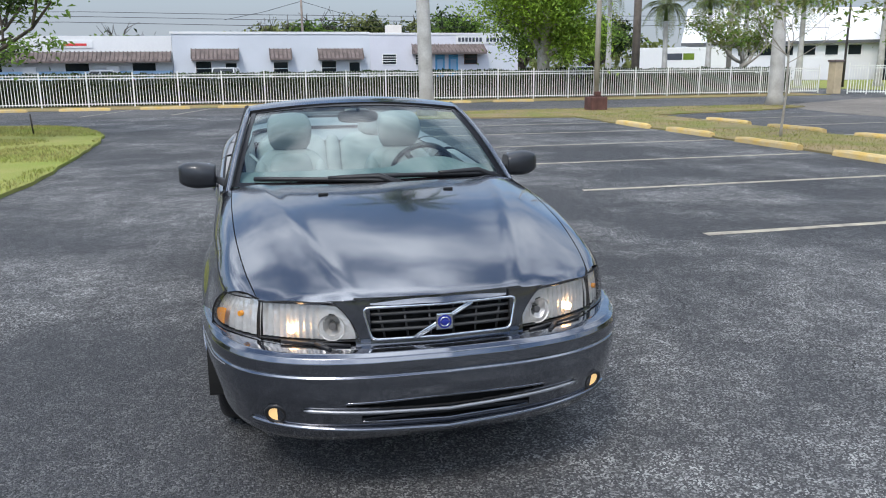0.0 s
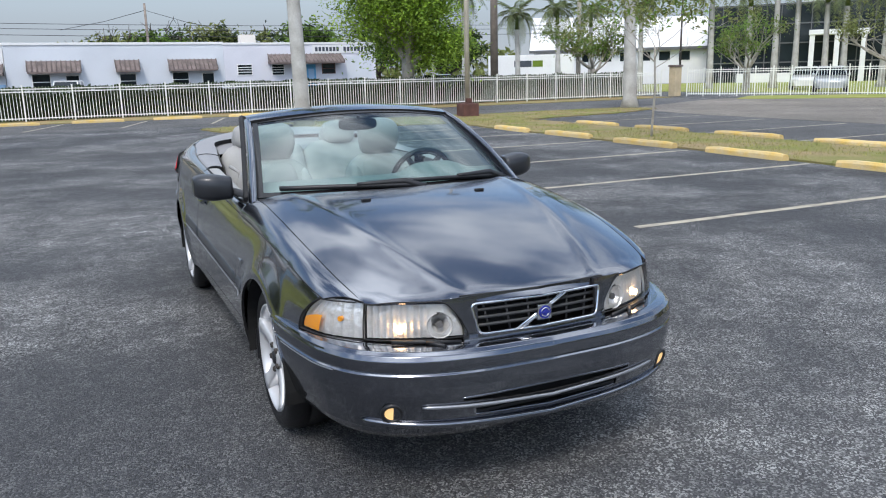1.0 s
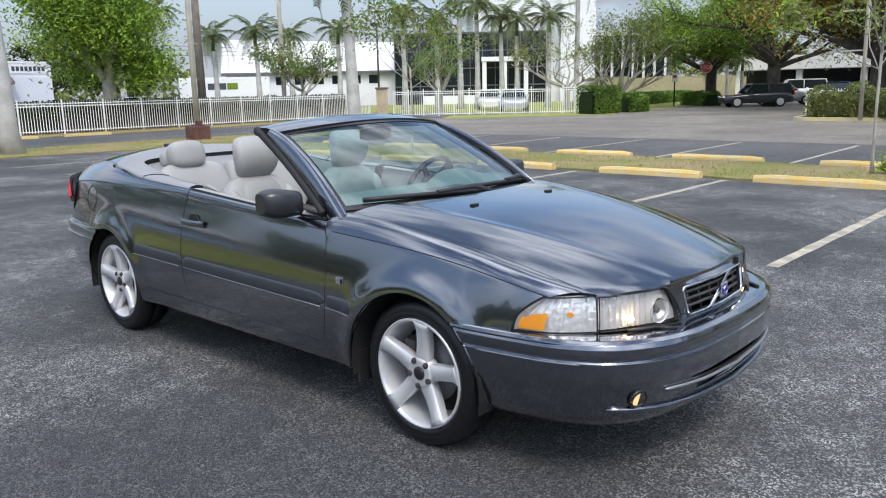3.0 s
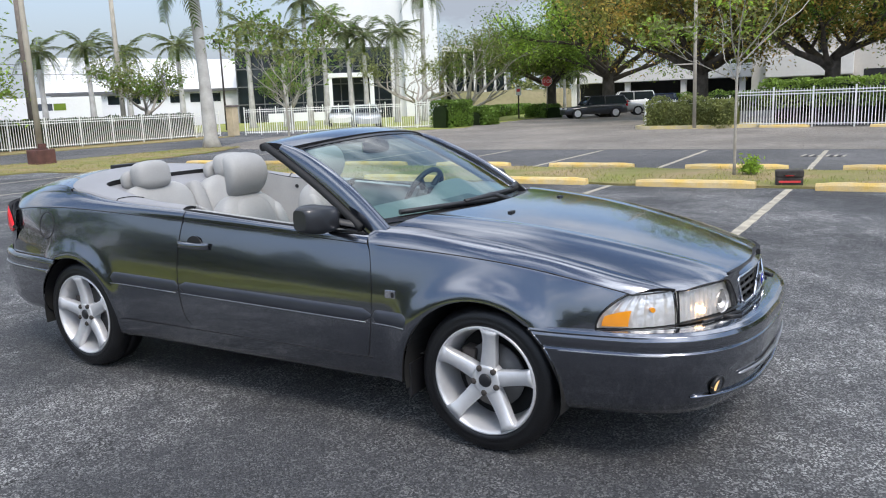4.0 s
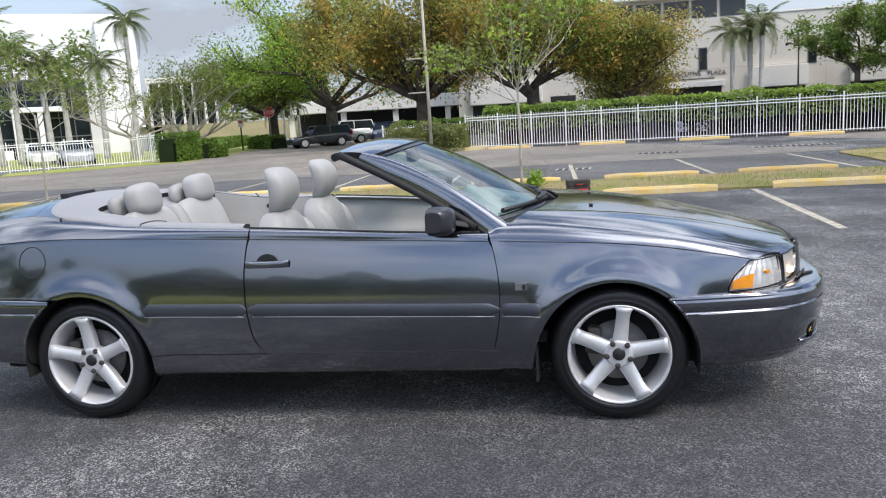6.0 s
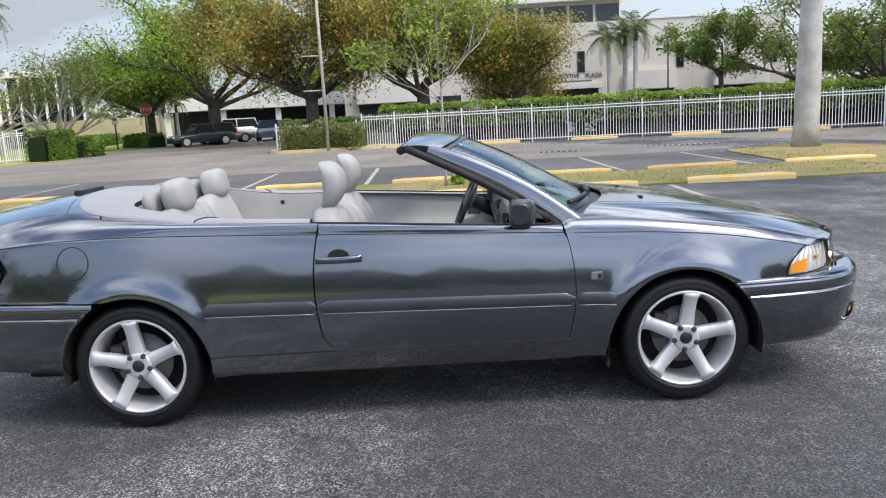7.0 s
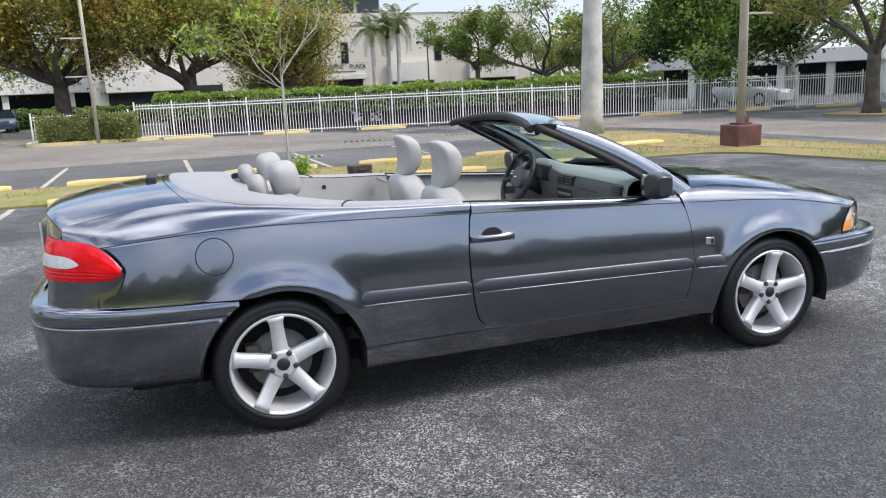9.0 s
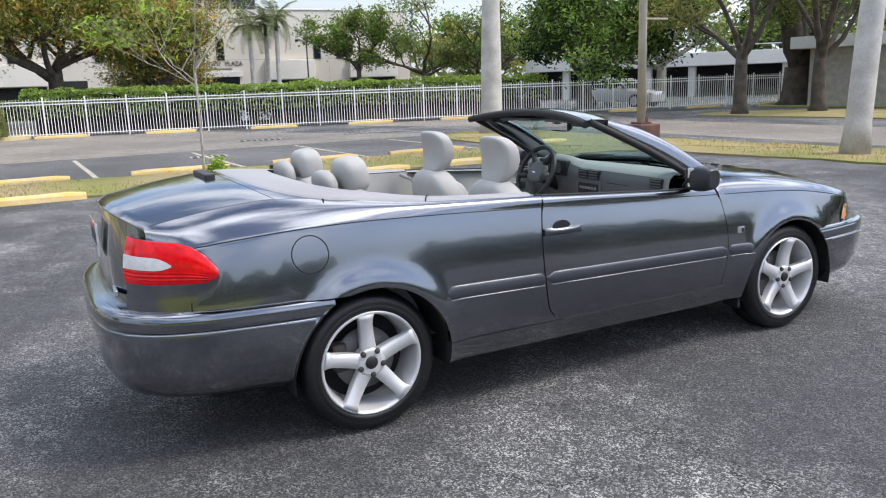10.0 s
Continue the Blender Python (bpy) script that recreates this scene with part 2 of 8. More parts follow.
M_BARK_PALE = material("pale bark", (0.42, 0.39, 0.34), 0.9, scale=3, fine=0.15, fine_scale=25, bump=0.6, bump_scale=20, tint=(0.30, 0.27, 0.23))
M_LEAF = leaf_material("leaf green", (0.19, 0.31, 0.055), (0.13, 0.21, 0.04))
M_LEAF_HEDGE = leaf_material("leaf clipped hedge", (0.27, 0.38, 0.065), (0.17, 0.26, 0.045))
M_LEAF_LIGHT = leaf_material("leaf fresh green", (0.36, 0.52, 0.07), (0.25, 0.37, 0.055))
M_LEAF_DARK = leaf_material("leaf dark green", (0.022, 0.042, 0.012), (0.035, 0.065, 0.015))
M_LEAF_DEEP = leaf_material("leaf deep green", (0.024, 0.043, 0.012), (0.05, 0.085, 0.022))
M_LEAF_OLIVE = leaf_material("leaf olive", (0.25, 0.27, 0.09), (0.17, 0.20, 0.06))
M_LEAF_RUST = leaf_material("leaf rust and olive", (0.54, 0.34, 0.085), (0.32, 0.35, 0.08))
M_FROND = leaf_material("palm frond", (0.085, 0.15, 0.035), (0.13, 0.15, 0.05))
# far fronds: distance haze mixed into the leaf colour
M_FROND_FAR = leaf_material("palm frond paled for haze", (0.19, 0.25, 0.11), (0.22, 0.23, 0.11))
M_STUCCO = material("pale grey stucco", (0.66, 0.69, 0.74), 0.9, var=0.05, scale=0.3, fine=0.03, fine_scale=14, bump=0.12)
M_STUCCO_LILAC = material("pale lilac stucco", (0.70, 0.70, 0.76), 0.9, var=0.05, scale=0.3, fine=0.03, fine_scale=14, bump=0.12)
M_STUCCO_WHITE = material("white stucco", (0.80, 0.80, 0.80), 0.9, var=0.05, scale=0.15, fine=0.03, fine_scale=9, bump=0.1)
M_CREAM = material("cream concrete panel", (0.62, 0.58, 0.52), 0.9, var=0.08, scale=0.2, fine=0.04, fine_scale=6, bump=0.15, bump_scale=30)
M_CREAM_LIGHT = material("off white panel", (0.74, 0.72, 0.68), 0.9, var=0.05, scale=0.2, fine=0.03, fine_scale=6)
M_BLUE = material("bright blue paint", (0.10, 0.36, 0.62), 0.6, var=0.08)
M_PALE_BLUE = material("pale blue paint", (0.34, 0.52, 0.72), 0.8, var=0.06, scale=0.5)
M_TILE = material("brown roof tile", (0.17, 0.135, 0.125), 0.85, var=0.25, scale=2, fine=0.15, fine_scale=14, by_object=0.12)
M_DARK_GLASS = material("dark window glass", (0.016, 0.022, 0.026), 0.06, var=0.3, scale=0.5, fine=0.0)
# near-black colour that stands for shade inside openings and pits
M_SHADE = material("shade in recesses", (0.02, 0.02, 0.022), 0.8, var=0.2)
M_WOOD_POLE = material("weathered timber", (0.24, 0.20, 0.17), 0.9, var=0.2, scale=2, fine=0.15, fine_scale=30, bump=0.3)
M_IRON = material("rusty cast iron", (0.045, 0.038, 0.034), 0.8, var=0.3, scale=10, fine=0.1)
M_RED_SIGN = material("red sign enamel", (0.72, 0.06, 0.06), 0.45, var=0.06)
M_LETTER = material("dark lettering", (0.05, 0.06, 0.08), 0.6, var=0.1)
M_LETTER_WHITE = material("white lettering", (0.8, 0.8, 0.8), 0.6, var=0.05)
M_DISTANCE = material("far grassy bank", (0.24, 0.20, 0.11), 0.95, scale=0.2, fine=0.12, fine_scale=3, tint=(0.17, 0.16, 0.07))

M_FLANGE = material("black shut line sealer", (0.010, 0.010, 0.011), 0.8, var=0.1)


# ---- mesh helpers ----
def mesh_object(name, bm, mat, parent=None, label="", smooth=False):
    me = bpy.data.meshes.new(name)
    bm.normal_update()
    bm.to_mesh(me)
    bm.free()
    if smooth:
        me.polygons.foreach_set("use_smooth", [True] * len(me.polygons))
    for k in (mat if isinstance(mat, (list, tuple)) else [mat]):
        me.materials.append(k)
    if len(me.materials) == 1 and any(p.material_index for p in me.polygons):
        me.materials.append(M_FLANGE)
    ob = new(name, me)
    if parent:
        ob.parent = parent
    if label:
        ob["label"] = label
    return ob


def part(name, bm, mat, parent, label="", smooth=False):
    """One mesh under a thing or under a part."""
    return mesh_object(name, bm, mat, parent, label, smooth)


def share(name, data, parent, m):
    """One more object on a mesh that exists already, as a part."""
    ob = new(name, data)
    ob.parent = parent
    ob.matrix_basis = m
    return ob


def thing(name, at, label, category, group="", turn=0.0):
    ob = new(name)
    ob.empty_display_size = 0.1
    ob.matrix_basis = pose(*at, 0, 0, turn)
    return tagged(ob, label, category, group)


def setting(name, bm, mat, label="", smooth=False):
    return tagged(mesh_object(name, bm, mat, None, "", smooth), label, kind="structure")


def add_box(bm, x0, x1, y0, y1, z0, z1, bevel=0.0, m=None, mat=0):
    vs = [bm.verts.new((x, y, z)) for z in (z0, z1) for y in (y0, y1) for x in (x0, x1)]
    fs = [bm.faces.new([vs[i] for i in q]) for q in ((0, 2, 3, 1), (4, 5, 7, 6), (0, 1, 5, 4), (2, 6, 7, 3), (0, 4, 6, 2), (1, 3, 7, 5))]
    for f in fs:
        f.material_index = mat
    if bevel:
        es = list({e for f in fs for e in f.edges})
        r = bmesh.ops.bevel(bm, geom=es, offset=bevel, segments=2, affect="EDGES", profile=0.6)
        vs = list({v for v in vs if v.is_valid} | set(r["verts"]))
    if m is not None:
        bmesh.ops.transform(bm, matrix=m, verts=vs)
    return vs


def box(x0, x1, y0, y1, z0, z1, bevel=0.0):
    bm = bmesh.new()
    add_box(bm, x0, x1, y0, y1, z0, z1, bevel)
    return bm


def add_tube(bm, points, radii, sides=8, cap=True, mat=0):
    """A tapered tube along points."""
    rings = []
    pts = [Vector(p) for p in points]
    for i, p in enumerate(pts):
        d = (pts[min(i + 1, len(pts) - 1)] - pts[max(i - 1, 0)]).normalized()
        a = d.orthogonal().normalized() if abs(d.z) > 0.95 else Vector((0, 0, 1)).cross(d).normalized()
        if rings and prev.dot(a) < 0.999:
            a = (prev - d * prev.dot(d)).normalized()
        prev = a
        b = d.cross(a)
        r = radii[i] if isinstance(radii, (list, tuple)) else radii
        rings.append([bm.verts.new(p + (a * math.cos(2 * math.pi * k / sides) + b * math.sin(2 * math.pi * k / sides)) * r) for k in range(sides)])
    for r0, r1 in zip(rings, rings[1:]):
        for k in range(sides):
            f = bm.faces.new((r0[k], r0[(k + 1) % sides], r1[(k + 1) % sides], r1[k]))
            f.material_index, f.smooth = mat, True
    if cap:
        bm.faces.new(rings[0][::-1]).material_index = mat
        bm.faces.new(rings[-1]).material_index = mat


def tube(points, radii, sides=8):
    bm = bmesh.new()
    add_tube(bm, points, radii, sides)
    return bm


def add_disc_solid(bm, c, axis, r, depth, sides=24, mat=0):
    c, axis = Vector(c), Vector(axis).normalized()
    add_tube(bm, [c, c + axis * depth], [r, r], sides, True, mat)


def leaves_mesh(name, centres, size, seed, up=0.3, droop=0.0):
    """Many small leaves at the given centres, each a bent diamond, as one mesh built from arrays."""
    rng = np.random.RandomState(seed)
    c = np.asarray(centres, float)
    k = len(c)
    n = rng.normal(size=(k, 3))
    n[:, 2] = np.abs(n[:, 2]) + up
    n /= np.linalg.norm(n, axis=1)[:, None]
    a = np.cross(n, rng.normal(size=(k, 3)))
    a /= np.linalg.norm(a, axis=1)[:, None]
    b = np.cross(n, a)
    s = size * rng.uniform(0.6, 1.35, (k, 1))
    v = np.stack([c - a * s, c - b * s * 0.45 + n * s * 0.12, c + a * s - np.array([0, 0, 1.0]) * s * droop, c + b * s * 0.45 + n * s * 0.12], 1).reshape(-1, 3)
    me = bpy.data.meshes.new(name)
    me.from_pydata(v.tolist(), [], np.arange(4 * k).reshape(-1, 4).tolist())
    me.update()
    return me


def inside(poly, x, y):
    hit = False
    for (x0, y0), (x1, y1) in zip(poly, poly[1:] + poly[:1]):
        if (y0 > y) != (y1 > y) and x < (x1 - x0) * (y - y0) / (y1 - y0) + x0:
            hit = not hit
    return hit


def sheet(poly, z, thick, mat_name_bm=None):
    """A flat slab with a given outline, standing thick above z."""
    bm = bmesh.new()
    top = [bm.verts.new((x, y, z + thick)) for x, y in poly]
    bot = [bm.verts.new((x, y, z - 0.05)) for x, y in poly]
    bm.faces.new(top)
    for i in range(len(poly)):
        j = (i + 1) % len(poly)
        bm.faces.new((bot[i], bot[j], top[j], top[i]))
    bmesh.ops.recalc_face_normals(bm, faces=bm.faces[:])
    return bm


def rounded(poly, r, steps=5):
    """The polygon with its corners rounded by about r."""
    out = []
    n = len(poly)
    for i in range(n):
        p, a, b = Vector(poly[i]), Vector(poly[i - 1]), Vector(poly[(i + 1) % n])
        ra = min(r, (a - p).length * 0.45)
        rb = min(r, (b - p).length * 0.45)
        p0, p1 = p + (a - p).normalized() * ra, p + (b - p).normalized() * rb
        for k in range(steps + 1):
            t = k / steps
            q = p0 * (1 - t) ** 2 + p * 2 * t * (1 - t) + p1 * t * t
            out.append((q.x, q.y))
    return out


def ragged(poly, amount, step, seed):
    """The polygon with an uneven edge."""
    rng = random.Random(seed)
    out = []
    for (x0, y0), (x1, y1) in zip(poly, poly[1:] + poly[:1]):
        k = max(1, int(math.hypot(x1 - x0, y1 - y0) / step))
        for i in range(k):
            t = i / k
            out.append((x0 + (x1 - x0) * t + rng.uniform(-amount, amount), y0 + (y1 - y0) * t + rng.uniform(-amount, amount)))
    return out


# ---- ground ----
bm = bmesh.new()
bmesh.ops.create_grid(bm, x_segments=20, y_segments=20, size=1500)
setting("ground", bm, M_ASPHALT, "dark worn asphalt parking lot with pale aggregate showing")

FENCE_W = ((-14.0, 30.3), (28.6, 31.2))
FENCE_E = ((29.7, 3.4), (22.2, -31.0))
road_outline = [(17.3, -9.0), (28.6, -2.5), (30.2, 3.0), (30.5, 7.5), (60, 10), (60, 22), (37, 24), (27.5, 26), (19, 21.5), (17.4, 17)]
setting("road", sheet(rounded(road_outline, 2.0), 0, 0.004), M_ASPHALT_OLD, "pale sun-bleached asphalt drive lane")
south_lane = [(2, -12.4), (17, -12.6), (27.0, -8.2), (24.5, -19.5), (17, -17), (4, -17.5)]
setting("road", sheet(rounded(south_lane, 2.0), 0, 0.004), M_ASPHALT_OLD, "pale sun-bleached asphalt drive lane")
north_lane = [(-30, 22.4), (3.5, 22.6), (19, 22.2), (27, 26.2), (27.5, 29.0), (-30, 27.7)]
setting("road", sheet(rounded(north_lane, 1.0), 0, 0.003), M_ASPHALT_MID, "greyed asphalt lane along the fence")
south_row = [(11.95, -6.9), (17.2, -7.2), (17.3, 17), (11.95, 17)]
setting("road", sheet(south_row, 0, 0.0035), M_ASPHALT_MID, "greyed asphalt of the far parking row")
far_ground = [(31, -60), (140, -60), (140, 8), (31, 8)]
setting("pavement", sheet(far_ground, 0, 0.006), M_ASPHALT, "dark asphalt car park behind the fence")

strip = ragged([(9.02, -8.2), (9.02, 17.5), (6.0, 18.2), (2.2, 18.6), (1.9, 20.4), (4.0, 21.6), (8.5, 21.9), (13.0, 21.6), (18.6, 21.6), (19.0, 20.0), (16.4, 18.6), (11.75, 17.6), (11.75, -7.4), (16.5, -7.6), (17.6, -9.4), (16.6, -11.0), (9.0, -11.3), (3.5, -11.9), (2.2, -10.8), (3.4, -9.6), (8.0, -8.9)], 0.09, 0.5, 3)
setting("ground_strip", sheet(strip, 0, 0.035), M_GRASS, "patchy olive grass strip between the parking rows")
litter_s = ragged(rounded([(10.4, -8.3), (16.4, -8.1), (17.1, -9.4), (16.2, -10.7), (10.0, -11.0), (6.0, -11.1), (9.2, -9.6)], 0.6), 0.12, 0.4, 14)
setting("verge", sheet(litter_s, 0, 0.042), M_LITTER, "brown fallen leaves over the grass island")
litter_w = ragged([(-15, 27.9), (27.8, 29.3), (27.8, 34), (-15, 32.5)], 0.12, 0.6, 4)
setting("verge", sheet(litter_w, 0, 0.03), M_LITTER, "brown leaf litter and thin grass under the fence")
lawn = ragged(rounded([(-40, 2.0), (-12.0, 3.2), (-3.75, 3.9), (-3.45, 7.0), (-3.65, 12.5), (-3.9, 15.4), (-5.2, 18.6), (-9.0, 19.9), (-40, 21)], 1.6), 0.04, 0.5, 5)
setting("lawn", sheet(lawn, 0, 0.05), M_LAWN, "bright green lawn with a soft edge")
lawn_gate = ragged(rounded([(27.6, 24.6), (34.0, 18.4), (36.5, 19.0), (36.0, 22.5), (31.0, 27.0)], 0.8), 0.06, 0.5, 6)
setting("lawn", sheet(lawn_gate, 0, 0.03), M_LAWN, "green grass patch by the gate fence")
lawn_far = ragged(rounded([(41, 20), (75, 24), (75, 60), (32, 60), (36, 32)], 1.5), 0.1, 1.5, 7)
setting("lawn", sheet(lawn_far, 0, 0.02), M_LAWN, "far lawn before the office buildings")
island_se = ragged(rounded([(13.5, -20.2), (18.5, -19.6), (19.0, -22.3), (16.5, -25.2), (6.0, -25.0), (5.0, -21.5)], 1.2), 0.08, 0.6, 8)
setting("verge", sheet(island_se, 0, 0.04), M_GRASS, "grass island with fallen leaves round the trees")
back_lawn = ragged([(-10, -27.5), (22.0, -27.0), (20.5, -34), (-10, -36)], 0.1, 1.0, 9)
setting("lawn", sheet(back_lawn, 0, 0.03), M_LAWN, "lawn along the far fence")


def blades(name, poly, count, h, seed, z=0.03, label=""):
    """Grass blades as one mesh."""
    rng = np.random.RandomState(seed)
    xs, ys = [p[0] for p in poly], [p[1] for p in poly]
    pts = []
    while len(pts) < count:
        x, y = rng.uniform(min(xs), max(xs)), rng.uniform(min(ys), max(ys))
        if inside(poly, x, y) and noise.noise(Vector((x * 0.6, y * 0.6, seed))) > -0.25:
            pts.append((x, y))
    p = np.array(pts)
    k = len(p)
    ang = rng.uniform(0, 2 * np.pi, k)
    w, hh = 0.007, h * rng.uniform(0.5, 1.4, k)
    dx, dy = np.cos(ang) * w, np.sin(ang) * w
    lean = rng.normal(0, 0.5, (k, 2)) * hh[:, None]
    v = np.stack([np.c_[p[:, 0] - dx, p[:, 1] - dy, np.full(k, z)], np.c_[p[:, 0] + dx, p[:, 1] + dy, np.full(k, z)], np.c_[p + lean, z + hh]], 1).reshape(-1, 3)
    me = bpy.data.meshes.new(name)
    me.from_pydata(v.tolist(), [], np.arange(3 * k).reshape(-1, 3).tolist())
    me.materials.append(M_BLADE)
    return tagged(new(name, me), label or "short uneven grass blades on the strip", "grass", kind="stuff")


blades("grass", strip, 20000, 0.05, 11)
blades("grass", [(max(q[0], -13.0), q[1]) for q in lawn], 60000, 0.05, 12, 0.045, "short lawn grass blades")

# ---- parking lines and wheel stops ----
STALL = 2.74


def line(x0, y0, x1, y1, w=0.1, z=0.004):
    d = Vector((x1 - x0, y1 - y0)).normalized()
    nx, ny = -d.y * w / 2, d.x * w / 2
    rng = random.Random(int(x0 * 91 + y0 * 37))
    k = max(2, int(math.hypot(x1 - x0, y1 - y0) / 0.25))
    left, right = [], []
    for i in range(k + 1):
        t = i / k
        a, b = rng.uniform(0.85, 1.1), rng.uniform(0.85, 1.1)
        left.append((x0 + (x1 - x0) * t + nx * a, y0 + (y1 - y0) * t + ny * a))
        right.append((x0 + (x1 - x0) * t - nx * b, y0 + (y1 - y0) * t - ny * b))
    bm = bmesh.new()
    vs = [[bm.verts.new((x, y, z)) for x, y in side] for side in (left, right)]
    for i in range(k):
        bm.faces.new((vs[0][i], vs[1][i], vs[1][i + 1], vs[0][i + 1]))
    return setting("parking_line", bm, M_LINE, "faded cream parking line on the asphalt")


for k in range(-2, 6):
    y = 1.47 + STALL * k
    line(3.4 if k > -2 else 4.6, y, 8.95, y, 0.11)
for k in range(-3, 6):
    y = 1.56 + STALL * k
    line(11.85, y - 0.03, 16.9, y + 0.12, 0.1, 0.0085)
for k in range(4):
    line(-6.0 + 2.9 * k, 23.6, -4.9 + 2.9 * k, 27.6, 0.1, 0.008)


def wheel_stop():
    """A low concrete bar with sloped sides, painted yellow."""
    bm = bmesh.new()
    sec = [(-0.085, 0), (-0.075, 0.075), (-0.05, 0.115), (0.05, 0.115), (0.075, 0.075), (0.085, 0)]
    rng = random.Random(5)
    rows = []
    for i in range(9):
        y = -0.915 + 1.83 * i / 8
        e = 0.85 if i in (0, 8) else 1.0
        rows.append([bm.verts.new((x * e + rng.uniform(-0.003, 0.003), y, z * e + rng.uniform(-0.003, 0.003) * (z > 0))) for x, z in sec])
    for a, b in zip(rows, rows[1:]):
        for i in range(len(sec) - 1):
            bm.faces.new((a[i], a[i + 1], b[i + 1], b[i]))
    bm.faces.new(rows[0][::-1])
    bm.faces.new(rows[-1])
    bmesh.ops.recalc_face_normals(bm, faces=bm.faces[:])
    return mesh_object("wheel_stop", bm, M_YELLOW)


stop_one = tagged(wheel_stop(), "yellow painted concrete wheel stop on the grass edge", "wheel stop", "wheel stops of the parking rows")
stop_one.matrix_basis = pose(9.0, 0.12, 0)
rng = random.Random(2)
for row_x, ks in ((9.0, (-2, -1, 1, 2, 3, 4, 5)), (11.86, (-3, -2, -1, 0, 1, 2, 3, 4, 5))):
    for k in ks:
        copy_thing(stop_one, pose(row_x + rng.uniform(-0.06, 0.06), 0.12 + STALL * k + rng.uniform(-0.12, 0.12), 0, 0, 0, rng.uniform(-2.5, 2.5)))
M_STOP_BARE = material("bare concrete with flaked yellow paint", (0.60, 0.52, 0.36), 0.8, scale=6, fine=0.12, fine_scale=60, bump=0.3, tint=(0.62, 0.50, 0.20))


def kerb_stop(at, turn):
    ob = copy_thing(stop_one, pose(*at, 0, 0, turn))
    ob.name = "wheel_stop"
    ob["label"] = "bare concrete wheel stop below the white fence"
    ob["group"] = "wheel stops along the fences"
    return ob


for k in range(9):
    t = (0.5 + k) / 9
    kerb_stop((FENCE_E[0][0] + (FENCE_E[1][0] - FENCE_E[0][0]) * t - 0.35, FENCE_E[0][1] + (FENCE_E[1][1] - FENCE_E[0][1]) * t, 0), -12.3)
for k in range(8):
    kerb_stop((-9.5 + 2.9 * k, 27.75 + 0.1 * k, 0), 87)


# ---- the convertible: materials ----
def paint_material():
    """Dark grey metallic paint under a clear coat with a slight orange peel."""
    m = material("dark grey metallic paint", (0.120, 0.129, 0.155), 0.19, 0.97, 0.06, 1.2, 0.02, 40, coat=1.0)
    n, l = m.node_tree.nodes, m.node_tree.links
    b = n["Principled BSDF"]
    b.inputs["Coat Roughness"].default_value = 0.06
    b.inputs["Coat IOR"].default_value = 1.9
    tc = n.new("ShaderNodeTexCoord")
    wob = n.new("ShaderNodeTexNoise")
    wob.inputs["Scale"].default_value, wob.inputs["Detail"].default_value = 3.0, 2
    l.new(tc.outputs["Object"], wob.inputs["Vector"])
    b2 = n.new("ShaderNodeBump")
    b2.inputs["Strength"].default_value, b2.inputs["Distance"].default_value = 0.03, 0.05
    l.new(wob.outputs["Fac"], b2.inputs["Height"])
    l.new(b2.outputs["Normal"], b.inputs["Coat Normal"])
    return m


M_PAINT = paint_material()
M_CHROME = material("chrome", (0.72, 0.73, 0.75), 0.12, 1.0, 0.04, 4, 0.02)
M_TRIM = material("dull bright trim", (0.36, 0.37, 0.39), 0.35, 0.7, 0.06, 6, 0.03)
M_ALLOY = material("silver alloy", (0.66, 0.66, 0.67), 0.38, 0.45, 0.06, 6, 0.03)
M_ALLOY_DARK = material("brake dust on alloy", (0.16, 0.155, 0.15), 0.6, 0.4, 0.2, 8, 0.06)
M_RUBBER = material("tyre rubber", (0.006, 0.006, 0.007), 0.42, 0.0, 0.2, 6, 0.06, bump=0.15, bump_scale=120)
M_BLACK = material("black plastic", (0.016, 0.016, 0.018), 0.45, 0.0, 0.15, 6, 0.04, bump=0.08, bump_scale=200)
M_SEAL = material("black rubber seal", (0.012, 0.012, 0.013), 0.7, 0.0, 0.1)
M_LEATHER = material("pale grey leather", (0.36, 0.356, 0.345), 0.55, 0.0, 0.06, 5, 0.03, 90, bump=0.15, bump_scale=160)
M_LEATHER_SEAM = material("grey leather panel", (0.31, 0.307, 0.298), 0.55, 0.0, 0.06, 5, 0.03, 90, bump=0.15, bump_scale=160)
M_TONNEAU = material("pale grey tonneau shell", (0.275, 0.275, 0.285), 0.6, 0.0, 0.05, 3, 0.03, 120, bump=0.06, bump_scale=220)
M_DASH = material("grey dashboard plastic", (0.115, 0.118, 0.12), 0.6, 0.0, 0.08, 4, 0.03, bump=0.1, bump_scale=220)
M_DASH_TOP = material("light grey dashboard top", (0.24, 0.25, 0.245), 0.65, 0.0, 0.06, 4, 0.03, bump=0.1, bump_scale=220)
M_CARPET = material("grey carpet", (0.20, 0.195, 0.185), 0.95, 0.0, 0.12, 6, 0.1, 150, bump=0.4, bump_scale=250)
M_UNDER = material("black underbody", (0.008, 0.008, 0.008), 0.9, 0.0, 0.2)
M_AMBER = material("amber lens", (0.85, 0.32, 0.02), 0.15, 0.0, 0.06, 20, 0.03, coat=1.0)
M_RED_LENS = material("red lens", (0.80, 0.002, 0.008), 0.16, 0.0, 0.14, 25, 0.06, coat=0.4, spec=0.25)
M_CLEAR_LENS = material("milky clear lens", (0.72, 0.72, 0.72), 0.14, 0.0, 0.05, 30, 0.05, coat=1.0)
M_REFLECTOR = material("lamp reflector", (0.84, 0.82, 0.79), 0.22, 0.55, 0.06, 30, 0.05, 70, bump=0.35, bump_scale=40)
M_BLUE_BADGE = material("blue enamel", (0.02, 0.03, 0.28), 0.2, 0.0, 0.05, coat=1.0)
